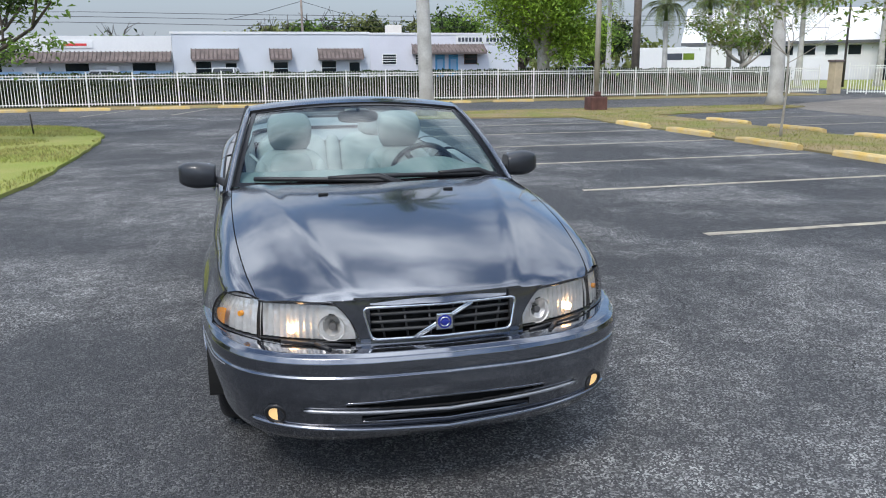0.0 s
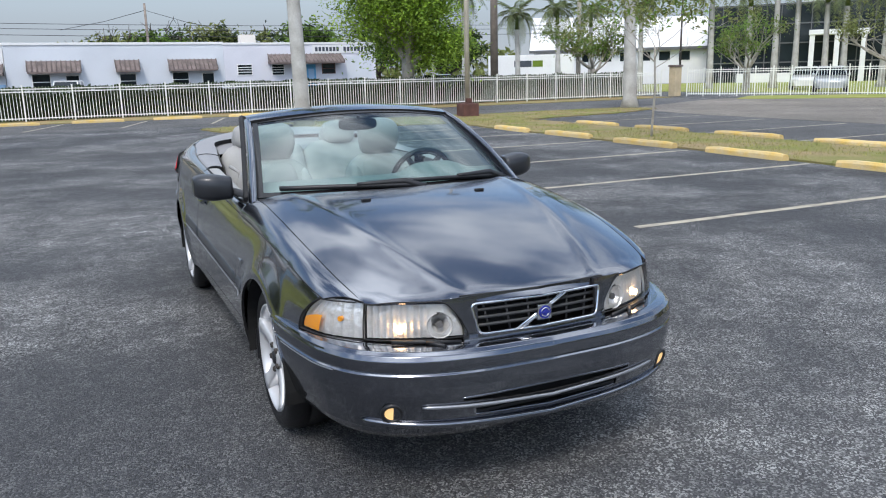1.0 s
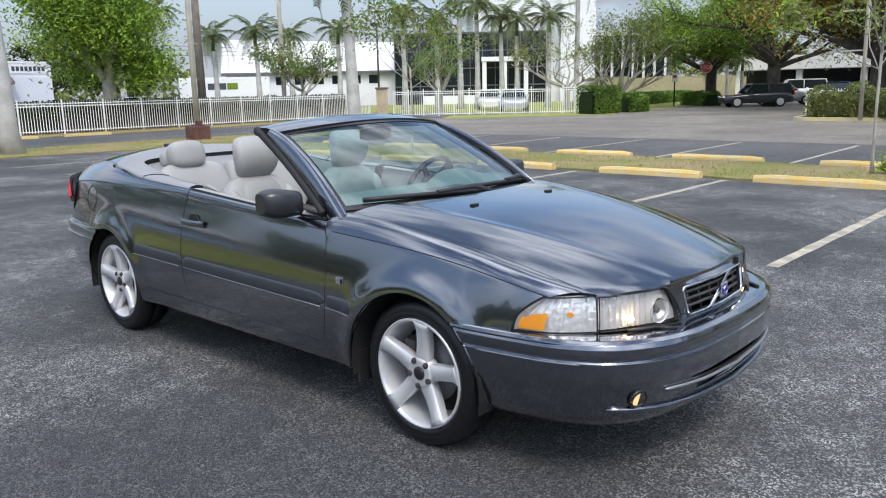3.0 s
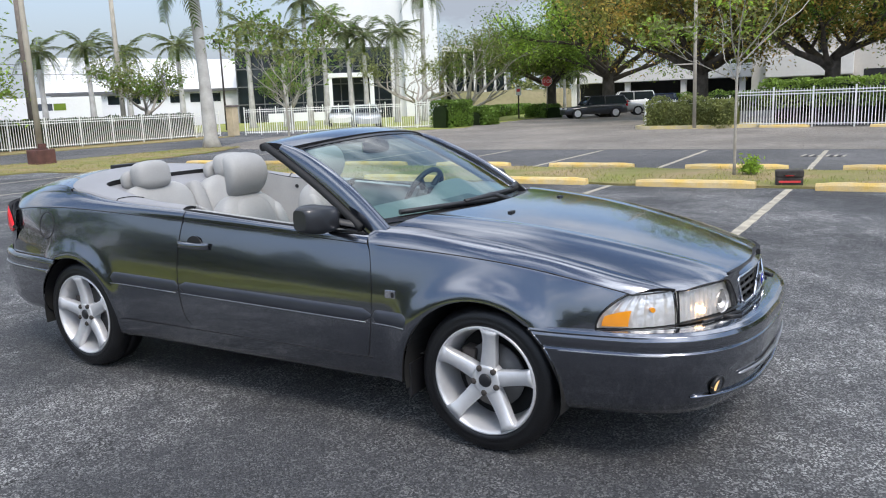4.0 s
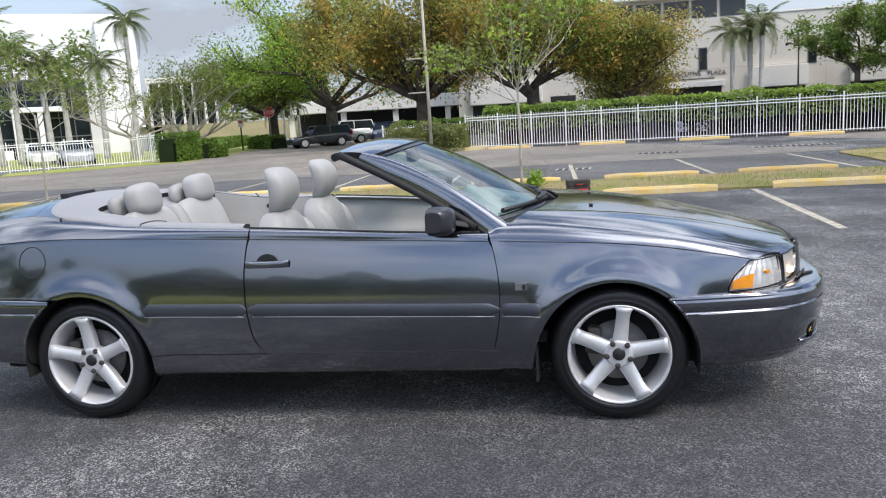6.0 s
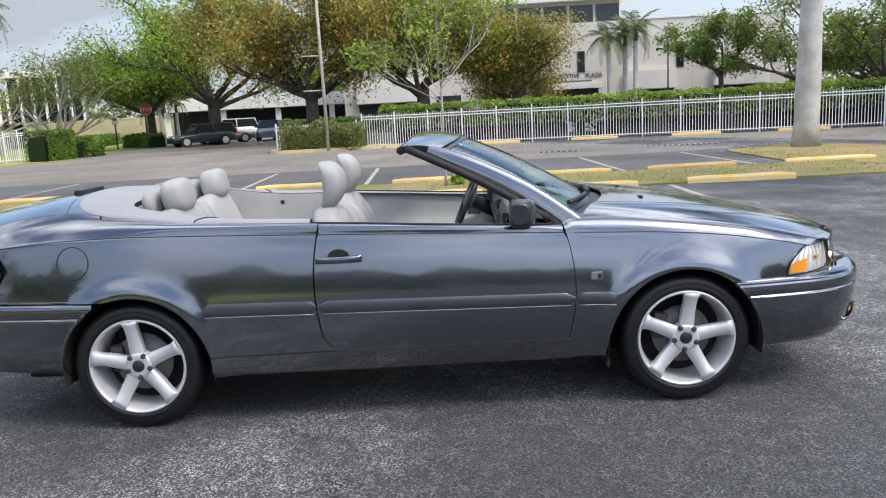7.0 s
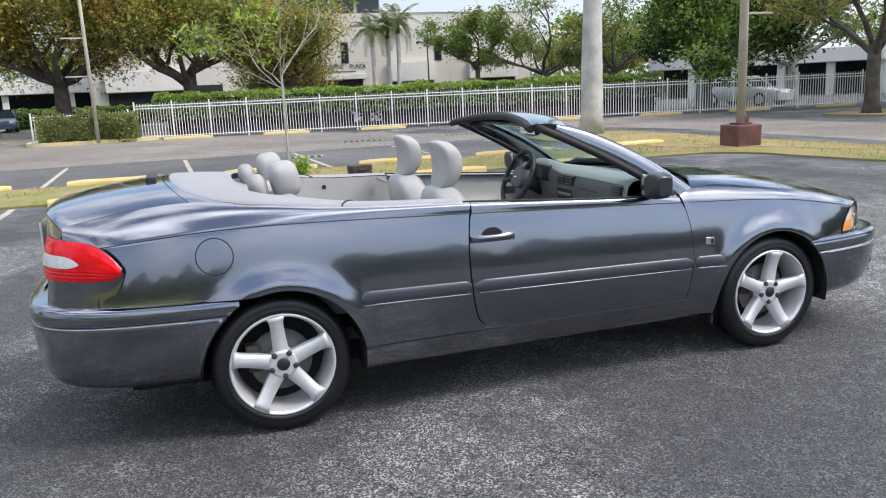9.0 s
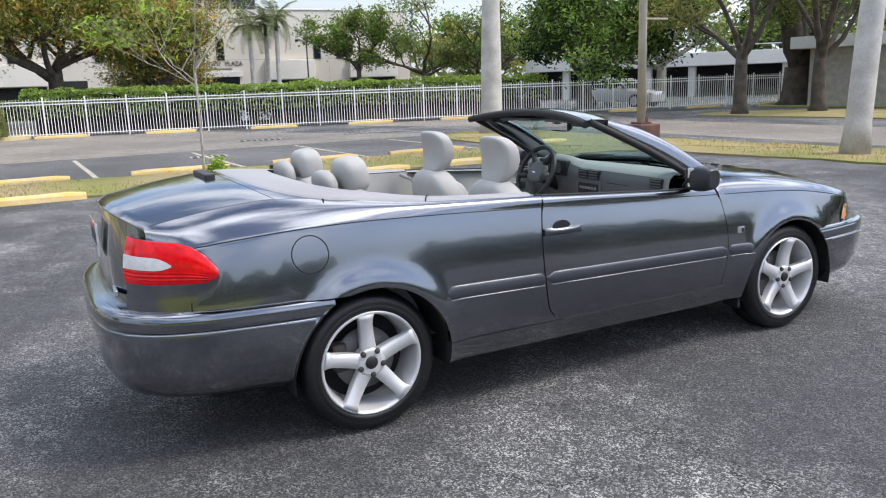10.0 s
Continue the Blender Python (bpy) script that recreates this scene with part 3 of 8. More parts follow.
M_LENS = glass_material("lamp cover glass", (0.97, 0.97, 0.97), 0.01, ior=1.5)
M_SCREEN = glass_material("windscreen glass", (0.58, 0.79, 0.77), 0.0, ior=1.9)
M_STRIP = material("grey rubbing strip", (0.062, 0.067, 0.081), 0.42, 0.6, 0.06, 5, 0.03, coat=0.15)
M_MIRROR_SHELL = material("dark grey mirror shell", (0.030, 0.032, 0.037), 0.36, 0.25, 0.08, 5, 0.04, coat=0.25)
M_MIRROR = material("mirror glass", (0.8, 0.82, 0.84), 0.02, 1.0, 0.01)


def lamp_glow(name, colour, strength):
    m = bpy.data.materials.new(name)
    m.use_nodes = True
    b = m.node_tree.nodes["Principled BSDF"]
    b.inputs["Base Color"].default_value = (0.55, 0.36, 0.14, 1)
    b.inputs["Emission Color"].default_value = (*colour, 1)
    b.inputs["Emission Strength"].default_value = strength
    return m


M_FOG_ON = lamp_glow("lit fog lamp", (1.0, 0.66, 0.30), 0.62)
M_BULB_ON = lamp_glow("lit bulb", (1.0, 0.58, 0.26), 14.0)
M_GRILLE = material("dark grey grille plastic", (0.045, 0.046, 0.048), 0.5, 0.0, 0.12, 6, 0.04)




# ---- fences ----
def picket_bay(width, height, seed):
    bm = bmesh.new()
    n = int(width / 0.112)
    for i in range(1, n):
        x = width * i / n
        add_box(bm, x - 0.0145, x + 0.0145, -0.0145, 0.0145, 0.07, height)
        tip = [v for v in bm.verts][-4:]
        for v in tip:
            v.co.x = x + (v.co.x - x) * 0.3
    return bm


def fence(a, b, height, bays, label, group="", z=0.0):
    a, b = Vector(a), Vector(b)
    d = b - a
    width = d.length / bays
    f = thing("fence", (a.x, a.y, z), label, "fence", group, math.degrees(math.atan2(d.y, d.x)))
    post = None
    bay = picket_bay(width, height, 1)
    first = None
    for i in range(bays + 1):
        if post is None:
            bm = box(-0.027, 0.027, -0.027, 0.027, 0, height + 0.05, 0.004)
            add_box(bm, -0.032, 0.032, -0.032, 0.032, height + 0.05, height + 0.07, 0.004)
            post = part("post", bm, M_WHITE_METAL, f)
        else:
            share("post", post.data, f, pose(width * i, 0, 0))
        if i < bays:
            if first is None:
                first = tagged(part("infill", bay, M_WHITE_METAL, f), kind="stuff")
                rails = [part("rail", box(0.03, width - 0.03, -0.017, 0.017, zz - 0.018, zz + 0.018), M_WHITE_METAL, f) for zz in (0.14, height - 0.2, height - 0.09)]
            else:
                tagged(share("infill", first.data, f, pose(width * i, 0, 0)), kind="stuff")
                for r in rails:
                    share("rail", r.data, f, pose(width * i, 0, 0))
    return f


fence(FENCE_W[0], FENCE_W[1], 1.36, 24, "white steel picket fence before a dark hedge", z=0.02)
fence((29.4, 30.0), (34.9, 21.9), 1.5, 11, "white steel picket gate fence beside the beige pillar")
fence((34.9, 21.9), (36.6, 21.4), 1.55, 2, "short white picket return beside the clipped hedge")
fence(FENCE_E[0], FENCE_E[1], 1.45, 24, "long white steel picket fence below a green hedge")
fence((29.78, 3.65), (30.55, 7.3), 1.2, 2, "short white picket fence before the island hedge")
fence((22.2, -31.0), (2.0, -36.0), 1.3, 9, "white steel picket fence along the far lawn")


def hedge(name, a, b, width, height, z0, leaf_mat, count, label, seed, size=0.075, wobble=0.12, lift=0.0, core=None):
    """A clipped hedge: a solid core, by default coloured dark as inner shade, with many leaves over it."""
    a, b = Vector(a), Vector(b)
    d = b - a
    L = d.length
    h = thing(name, (a.x, a.y, z0), label, "hedge", "", math.degrees(math.atan2(d.y, d.x)))
    rng = np.random.RandomState(seed)
    bm = bmesh.new()
    n = max(3, int(L / 0.5))
    rows = []
    for i in range(n + 1):
        x = L * i / n
        w = width / 2 * (0.8 + 0.1 * math.sin(i * 1.7 + seed))
        t = height * (0.88 + 0.05 * math.sin(i * 0.9 + seed))
        rows.append([bm.verts.new((x, yy, zz)) for yy, zz in ((-w, lift), (-w, t * 0.8), (-w * 0.6, t), (w * 0.6, t), (w, t * 0.8), (w, lift))])
    for r0, r1 in zip(rows, rows[1:]):
        for i in range(5):
            bm.faces.new((r0[i], r0[i + 1], r1[i + 1], r1[i]))
    bm.faces.new(rows[0])
    bm.faces.new(rows[-1][::-1])
    bmesh.ops.recalc_face_normals(bm, faces=bm.faces[:])
    # the default core colour paints the shade between the leaves
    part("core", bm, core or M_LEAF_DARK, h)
    x = rng.uniform(0, L, count)
    side = rng.uniform(0, 2 * height + width, count)
    wob = wobble * np.array([noise.noise(Vector((q * 1.3, s * 1.5, seed))) for q, s in zip(x, side)])
    y = np.where(side < height, -width / 2, np.where(side < 2 * height, width / 2, rng.uniform(-width / 2, width / 2, count)))
    z = np.where(side < 2 * height, rng.uniform(0.03 + lift, height, count), height)
    y = y + np.sign(y) * wob * (side < 2 * height) + rng.normal(0, 0.03, count)
    z = z + wob * (side >= 2 * height) + rng.normal(0, 0.02, count)
    me = leaves_mesh("leaves", np.c_[x, y, np.maximum(z, 0.03)], size, seed)
    me.materials.append(leaf_mat)
    ob = new("leaves", me)
    ob.parent = h
    if lift:
        stem = None
        for k in range(int(L / 0.9)):
            m = pose(0.4 + 0.9 * k, 0.12 * math.sin(k * 2.3), 0, 0, 0, 50 * k)
            if stem is None:
                stem = part("stem", tube([(0, 0, -0.02), (0.03, 0.02, lift * 0.6), (0.0, 0.05, lift + 0.15)], [0.035, 0.028, 0.022], 6), M_BARK, h)
                stem.matrix_basis = m
            else:
                share("stem", stem.data, h, m)
    return h


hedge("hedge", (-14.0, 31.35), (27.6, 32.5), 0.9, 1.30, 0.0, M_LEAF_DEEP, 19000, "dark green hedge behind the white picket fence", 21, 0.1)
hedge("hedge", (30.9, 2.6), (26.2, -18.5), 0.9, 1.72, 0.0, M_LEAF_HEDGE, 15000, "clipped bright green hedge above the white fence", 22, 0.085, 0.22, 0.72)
# added near-black hedge, stands in for the shadows seen between the pickets
hedge("hedge", (31.9, 2.2), (27.2, -18.8), 0.6, 1.2, 0.0, M_LEAF_DARK, 9000, "dark low hedge added to stand in for the shade behind the fence", 30, 0.09, 0.2)
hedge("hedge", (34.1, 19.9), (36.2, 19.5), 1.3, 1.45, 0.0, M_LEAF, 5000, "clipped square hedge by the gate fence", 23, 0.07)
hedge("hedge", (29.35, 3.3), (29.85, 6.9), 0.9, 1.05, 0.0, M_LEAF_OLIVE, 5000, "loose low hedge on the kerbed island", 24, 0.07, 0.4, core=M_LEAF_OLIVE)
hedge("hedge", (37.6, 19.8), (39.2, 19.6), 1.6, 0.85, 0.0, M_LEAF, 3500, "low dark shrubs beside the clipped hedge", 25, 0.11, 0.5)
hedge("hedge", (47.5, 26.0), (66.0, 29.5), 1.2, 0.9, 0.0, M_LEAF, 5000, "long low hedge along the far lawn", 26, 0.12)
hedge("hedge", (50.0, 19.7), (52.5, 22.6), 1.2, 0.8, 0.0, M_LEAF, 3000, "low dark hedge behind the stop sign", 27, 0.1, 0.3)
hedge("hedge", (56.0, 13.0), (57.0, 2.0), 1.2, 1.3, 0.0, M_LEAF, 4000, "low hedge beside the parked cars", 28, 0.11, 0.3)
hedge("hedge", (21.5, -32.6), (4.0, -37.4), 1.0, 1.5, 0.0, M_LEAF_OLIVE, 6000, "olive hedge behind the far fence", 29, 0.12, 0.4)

# kerbed island at the end of the fence
kerb = thing("kerb", (0, 0, 0), "yellowed concrete kerb round the planted island", "kerb")
bm = bmesh.new()
outer = rounded([(28.9, 2.6), (31.0, 2.4), (31.6, 7.6), (28.9, 7.4)], 0.9)
inner = rounded([(29.1, 2.8), (30.8, 2.6), (31.4, 7.4), (29.1, 7.2)], 0.8)
vo = [[bm.verts.new((x, y, z)) for x, y in ring] for ring, z in ((outer, -0.02), (outer, 0.14), (inner, 0.14), (inner, 0.06))]
for r0, r1 in zip(vo, vo[1:]):
    for i in range(len(r0)):
        j = (i + 1) % len(r0)
        bm.faces.new((r0[i], r0[j], r1[j], r1[i]))
bmesh.ops.recalc_face_normals(bm, faces=bm.faces[:])
part("kerb_stone", bm, M_STOP_BARE, kerb)
part("soil", sheet(inner, 0.05, 0.03), M_LITTER, kerb)

# beige gate pillar
pillar = thing("gate_pillar", (29.15, 30.7, 0), "beige stucco gate pillar with a brown cap", "pillar", turn=3)
M_BEIGE = material("beige stucco", (0.55, 0.45, 0.30), 0.9, var=0.12, scale=2, fine=0.06, bump=0.2)
part("shaft", box(-0.24, 0.24, -0.24, 0.24, 0, 1.62, 0.02), M_BEIGE, pillar)
part("cap", box(-0.29, 0.29, -0.29, 0.29, 1.62, 1.72, 0.02), M_TILE, pillar)


# ---- lamp posts ----
def lamp_post(at, label, arms=True):
    p = thing("lamp_post", at, label, "lamp post", "parking lot lamp posts")
    part("plinth", box(-0.30, 0.30, -0.30, 0.30, -0.02, 0.48, 0.035), M_MAROON, p, "maroon painted square concrete plinth")
    part("pole", tube([(0, 0, 0.46), (0, 0, 4), (0, 0, 9.2)], [0.095, 0.085, 0.06], 12), M_POLE, p, "pale concrete pole")
    part("base_plate", box(-0.16, 0.16, -0.16, 0.16, 0.48, 0.52, 0.006), M_MAROON, p)
    part("cover", box(-0.09, 0.12, -0.14, 0.02, 0.52, 0.66, 0.02), M_MAROON, p)
    if arms:
        for z in (2.75, 3.85):
            part("bracket", box(-0.02, 0.02, -0.7, 0.0, z - 0.02, z + 0.02, 0.004), M_POLE, p)
    part("lamp_head", box(-0.18, 0.18, -0.75, 0.1, 9.15, 9.3, 0.04), M_IRON, p)
    return p


lamp_post((11.1, 20.6, 0), "pale lamp post on a maroon plinth at the grass strip", False)
lamp_post((9.75, -9.6, 0), "pale lamp post on a maroon plinth with brackets")
pole_d = thing("utility_pole", (28.6, 4.75, 0.05), "thin weathered pole with cross brackets in the hedge", "pole")
part("shaft", tube([(0, 0, 0), (-0.05, 0.02, 4), (-0.14, 0.03, 9)], [0.075, 0.065, 0.05], 10), M_POLE, pole_d)
for z in (2.5, 3.9):
    part("bracket", box(-0.03, 0.03, 0.0, 0.85, z - 0.025, z + 0.025, 0.004), M_POLE, pole_d)


# ---- palms ----
def frond_mesh(name, length, droop, seed, leaflets=34, wide=0.55):
    """A feather frond along +x: an arched midrib with narrow leaflets on both sides."""
    rng = random.Random(seed)
    bm = bmesh.new()
    pts = []
    for i in range(9):
        t = i / 8
        pts.append(Vector((length * (t - 0.25 * droop * t * t), 0, length * (0.42 * t - (0.35 + droop) * t * t))))
    add_tube(bm, pts, [0.03 * (1 - 0.8 * i / 8) for i in range(9)], 4)

    def at(t):
        f = t * 8
        i = min(7, int(f))
        return pts[i].lerp(pts[i + 1], f - i)
    for i in range(leaflets):
        t = 0.12 + 0.88 * i / leaflets
        p = at(t)
        d = (at(min(1, t + 0.05)) - at(max(0, t - 0.05))).normalized()
        ln = wide * math.sin(math.pi * (0.12 + 0.8 * t)) * rng.uniform(0.85, 1.1)
        for s in (-1, 1):
            o = Vector((0, s, 0))
            tip = p + o * ln * 0.8 + d * ln * 0.5 + Vector((0, 0, -ln * rng.uniform(0.25, 0.6)))
            mid = p.lerp(tip, 0.5) + Vector((0, 0, ln * 0.12))
            w = d * 0.032
            v = [bm.verts.new(q) for q in (p - w, p + w, mid + w, tip, mid - w)]
            bm.faces.new(v)
    me = bpy.data.meshes.new(name)
    bm.to_mesh(me)
    bm.free()
    return me


FRONDS = [frond_mesh("frond", 2.5, d, i, 34) for i, d in enumerate((0.1, 0.35, 0.6, 0.9))]
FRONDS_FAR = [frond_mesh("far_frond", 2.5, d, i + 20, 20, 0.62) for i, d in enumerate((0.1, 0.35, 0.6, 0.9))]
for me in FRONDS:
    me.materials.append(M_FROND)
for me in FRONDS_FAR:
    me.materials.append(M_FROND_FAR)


def palm(at, height, r0, r1, label, lean=(0.0, 0.0), fronds=15, size=1.0, far=False, seed=0, group="royal palms", flare=1.0):
    """A royal palm: ringed trunk, green crownshaft and a crown of feather fronds."""
    rng = random.Random(seed)
    p = thing("palm_tree", at, label, "palm tree", group)
    bm = bmesh.new()
    pts, rad = [], []
    n = 14
    for i in range(n + 1):
        t = i / n
        pts.append((lean[0] * t * height + 0.03 * math.sin(4 * t), lean[1] * t * height, height * t))
        rad.append((r0 + (r1 - r0) * t) * (1 + (0.5 * flare * (1 - t * 14) if t < 0.07 else 0)) * (1 + 0.05 * math.sin(t * 9)))
    add_tube(bm, pts, rad, 16 if not far else 8)
    part("trunk", bm, M_BARK_PALM, p)
    top = Vector(pts[-1])
    part("crownshaft", tube([top, top + Vector((0, 0, 0.7 * size)), top + Vector((0, 0, 1.25 * size))], [r1 * 1.05, r1 * 0.85, r1 * 0.4], 10), M_FROND, p, "smooth green crownshaft")
    head = top + Vector((0, 0, 1.1 * size))
    for i in range(fronds):
        a = 137.5 * i + rng.uniform(-12, 12)
        rank = i / fronds
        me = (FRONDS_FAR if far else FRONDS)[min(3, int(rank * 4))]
        tilt = 38 - 70 * rank + rng.uniform(-8, 8)
        s = size * rng.uniform(0.85, 1.1)
        share("frond", me, p, Matrix.Translation(head) @ pose(0, 0, 0, 0, 0, a) @ pose(0, 0, 0, rng.uniform(-15, 15), -tilt, 0) @ Matrix.Diagonal((s, s, s, 1)))
    return p


palm((4.93, 19.75, 0), 9.6, 0.225, 0.17, "tall royal palm with a smooth grey trunk", (-0.035, 0.0), seed=1, size=1.15)
palm((18.65, 21.2, 0), 6.0, 0.27, 0.19, "tall royal palm with a flared grey base", (-0.03, 0.01), seed=2, size=1.15)
palm((16.2, -9.6, 0.02), 8.5, 0.31, 0.21, "tall royal palm trunk on the grass island", (0.0, -0.02), seed=3, size=1.15, flare=0.45)
palm((5.2, -10.55, 0.02), 8.5, 0.215, 0.17, "tall royal palm with a peeling dark base", (-0.01, -0.075), seed=4, size=1.2, flare=0.5)
FAR_PALMS = ((34.5, 46.4, 5.6), (37.4, 44.2, 6.0), (40.9, 40.6, 7.2), (42.7, 38.8, 6.6), (44.7, 36.4, 7.6), (45.9, 34.9, 6.6), (46.6, 34.0, 6.3), (47.9, 32.0, 6.5), (29.8, 49.4, 5.6), (32.3, 47.6, 5.9), (26.1, 51.2, 7.3), (43.4, 37.0, 9.0), (49.5, 30.5, 9.5), (24.0, 52.5, 8.6))
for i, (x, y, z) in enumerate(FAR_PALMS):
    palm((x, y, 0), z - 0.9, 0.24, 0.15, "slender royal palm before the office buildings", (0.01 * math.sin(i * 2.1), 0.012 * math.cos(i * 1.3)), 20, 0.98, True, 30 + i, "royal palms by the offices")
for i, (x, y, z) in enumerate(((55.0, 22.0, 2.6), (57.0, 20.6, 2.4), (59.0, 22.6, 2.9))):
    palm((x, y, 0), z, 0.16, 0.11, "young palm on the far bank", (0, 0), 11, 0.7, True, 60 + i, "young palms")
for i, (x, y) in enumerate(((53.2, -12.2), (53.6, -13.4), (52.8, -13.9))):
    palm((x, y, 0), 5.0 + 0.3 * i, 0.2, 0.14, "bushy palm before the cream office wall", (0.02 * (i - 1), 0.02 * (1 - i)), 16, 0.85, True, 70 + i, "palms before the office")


# ---- trees ----
def tree(at, height, spread, trunk_r, leaf_mat, label, seed, leaves=5000, size=0.11, bark=None, fork=0.3, clump=0.75, low=0.35, limbs=6, second=None, lean=(0, 0), hang=0.0, flat=0.75, name="tree"):
    """A tree: tapered trunk, limbs that fork twice, and leaves in uneven clumps round the twig ends."""
    rng = random.Random(seed)
    nrng = np.random.RandomState(seed)
    tr = thing(name, at, label, "tree")
    bm = bmesh.new()
    fz = height * fork
    top = Vector((lean[0] * fz, lean[1] * fz, fz))
    add_tube(bm, [(0, 0, -0.05), (lean[0] * fz * 0.1, lean[1] * fz * 0.1, 0.12 * fz), (lean[0] * fz * 0.5 + rng.uniform(-.05, .05), lean[1] * fz * 0.5, fz * 0.5), top], [trunk_r * 1.5, trunk_r * 1.05, trunk_r * 0.92, trunk_r * 0.85], 10)
    ends = []

    def limb(p, d, ln, r, depth):
        n = 4
        pts = [p]
        for i in range(n):
            d = (d + Vector((rng.uniform(-.28, .28), rng.uniform(-.28, .28), rng.uniform(-.12, .22)))).normalized()
            pts.append(pts[-1] + d * ln / n)
        add_tube(bm, pts, [r * (1 - 0.55 * i / n) for i in range(n + 1)], 6 if depth < 2 else 4, False)
        if hang and depth:
            for q in pts[1:]:
                if rng.random() < 0.6:
                    ends.append(q - Vector((rng.uniform(-.5, .5), rng.uniform(-.5, .5), rng.uniform(0.1, 1.0) * hang)))
        if depth >= 2:
            ends.extend(pts[2:])
            return
        ends.append(pts[-1])
        for k in range(3 if depth == 0 else 3):
            q = pts[rng.choice((2, 3, 4))]
            dd = (d + Vector((rng.uniform(-1, 1), rng.uniform(-1, 1), rng.uniform(-.35, .6)))).normalized()
            limb(q, dd, ln * rng.uniform(0.5, 0.75), r * 0.5, depth + 1)
    for k in range(limbs):
        a = 2 * math.pi * (k + rng.uniform(-.25, .25)) / limbs
        up = rng.uniform(0.35, 1.5) * flat
        d = Vector((math.cos(a), math.sin(a), up)).normalized()
        reach = spread * rng.uniform(0.6, 0.85) * (1 + 0.25 * (up > 1))
        limb(top - Vector((0, 0, rng.uniform(0, 0.25) * fz)), d, min(reach, (height - fz) * 1.1), trunk_r * rng.uniform(0.42, 0.6), 0)
    part("trunk", bm, bark or M_BARK, tr)
    e = np.array([q[:] for q in ends if q.z > height * low])
    scale = height / max(height * 0.5, e[:, 2].max() + clump * 0.4)
    e[:, 2] = fz + (e[:, 2] - fz) * min(1.6, scale)
    idx = nrng.randint(0, len(e), leaves)
    off = nrng.normal(size=(leaves, 3)) * clump * 0.42 * nrng.uniform(0.4, 1.2, (len(e), 1))[idx]
    off[:, 2] *= 0.6
    pos = e[idx] + off
    kinds = ((leaf_mat, 0.0), (second, 0.0)) if second else ((leaf_mat, 0.0),)
    crown = leaves_mesh("crown", pos, size, seed, 0.5, 0.4)
    crown.materials.append(leaf_mat)
    if second:
        crown.materials.append(second)
        pick = (nrng.uniform(size=len(e)) < 0.4)[idx]
        crown.polygons.foreach_set("material_index", pick.astype(int))
    ob = new("crown", crown)
    ob.parent = tr
    return tr


tree((13.6, 32.2, 0), 9.5, 2.2, 0.34, M_LEAF_LIGHT, "thick pale trunk with ivy-green crown in the fence line", 101, 44000, 0.095, M_BARK_PALE, 0.26, 1.8, 0.19, 12, M_LEAF, flat=1.3, hang=0.7)
tree((10.65, -0.17, 0.02), 4.7, 2.0, 0.025, M_LEAF_OLIVE, "slender sapling with thin olive leaves on the strip", 102, 1800, 0.06, M_BARK_PALE, 0.42, 0.45, 0.42, 7, M_LEAF_LIGHT, name="sapling")
tree((10.25, 9.6, 0.02), 4.4, 1.5, 0.025, M_LEAF_OLIVE, "slender sapling with sparse leaves on the strip", 103, 1500, 0.06, M_BARK_PALE, 0.45, 0.45, 0.42, 6, M_LEAF, name="sapling")
tree((41.8, 1.0, 0), 13.5, 5.4, 0.42, M_LEAF_RUST, "broad oak with rust and olive leaves", 104, 40000, 0.11, M_BARK, 0.22, 2.0, 0.18, 9, M_LEAF, flat=0.6, hang=0.7)
tree((41.2, 7.4, 0), 13.0, 5.2, 0.42, M_LEAF_RUST, "broad oak with rusty crown behind the fence", 105, 40000, 0.11, M_BARK, 0.22, 2.0, 0.18, 9, M_LEAF_OLIVE, flat=0.6, hang=0.7)
tree((43.5, -4.2, 0), 10.5, 3.0, 0.32, M_LEAF_RUST, "oak with orange-brown leaves before the office", 106, 30000, 0.1, M_BARK, 0.22, 1.6, 0.2, 8, M_LEAF_OLIVE, flat=0.65, hang=0.7)
tree((48.6, 15.2, 0), 11.5, 5.6, 0.45, M_LEAF_LIGHT, "large fresh green tree beside the entrance", 107, 34000, 0.105, M_BARK, 0.26, 1.8, 0.22, 8, M_LEAF, flat=0.65, hang=0.9)
tree((52.5, 21.0, 0), 10.0, 4.2, 0.4, M_LEAF_OLIVE, "olive green tree by the stop sign", 108, 18000, 0.13, M_BARK, 0.28, 1.4, 0.3, 7, M_LEAF, hang=0.7)
tree((44.6, 23.9, 0), 6.6, 4.2, 0.22, M_LEAF_OLIVE, "spreading multi-stem tree with olive leaves", 109, 7000, 0.085, M_BARK_PALE, 0.15, 1.0, 0.45, 8, M_LEAF, hang=0.6)
tree((42.8, 26.9, 0), 7.4, 3.2, 0.2, M_LEAF_OLIVE, "thin grey tree with sparse crown before the offices", 110, 2200, 0.09, M_BARK_PALE, 0.22, 0.9, 0.4, 7)
tree((37.4, 33.6, 0), 5.6, 2.6, 0.16, M_LEAF, "small bushy tree before the glass offices", 111, 2600, 0.09, M_BARK_PALE, 0.25, 0.8, 0.35, 6, M_LEAF_OLIVE)
tree((25.2, 33.0, 0), 5.4, 2.4, 0.16, M_LEAF_OLIVE, "small tree with a forked trunk behind the fence", 112, 3800, 0.09, M_BARK_PALE, 0.3, 0.8, 0.35, 6, M_LEAF)
tree((51.5, -19.6, 0), 8.4, 3.2, 0.2, M_LEAF, "slim green tree before the cream office", 113, 7000, 0.13, M_BARK, 0.4, 1.0, 0.42, 6, M_LEAF_OLIVE)
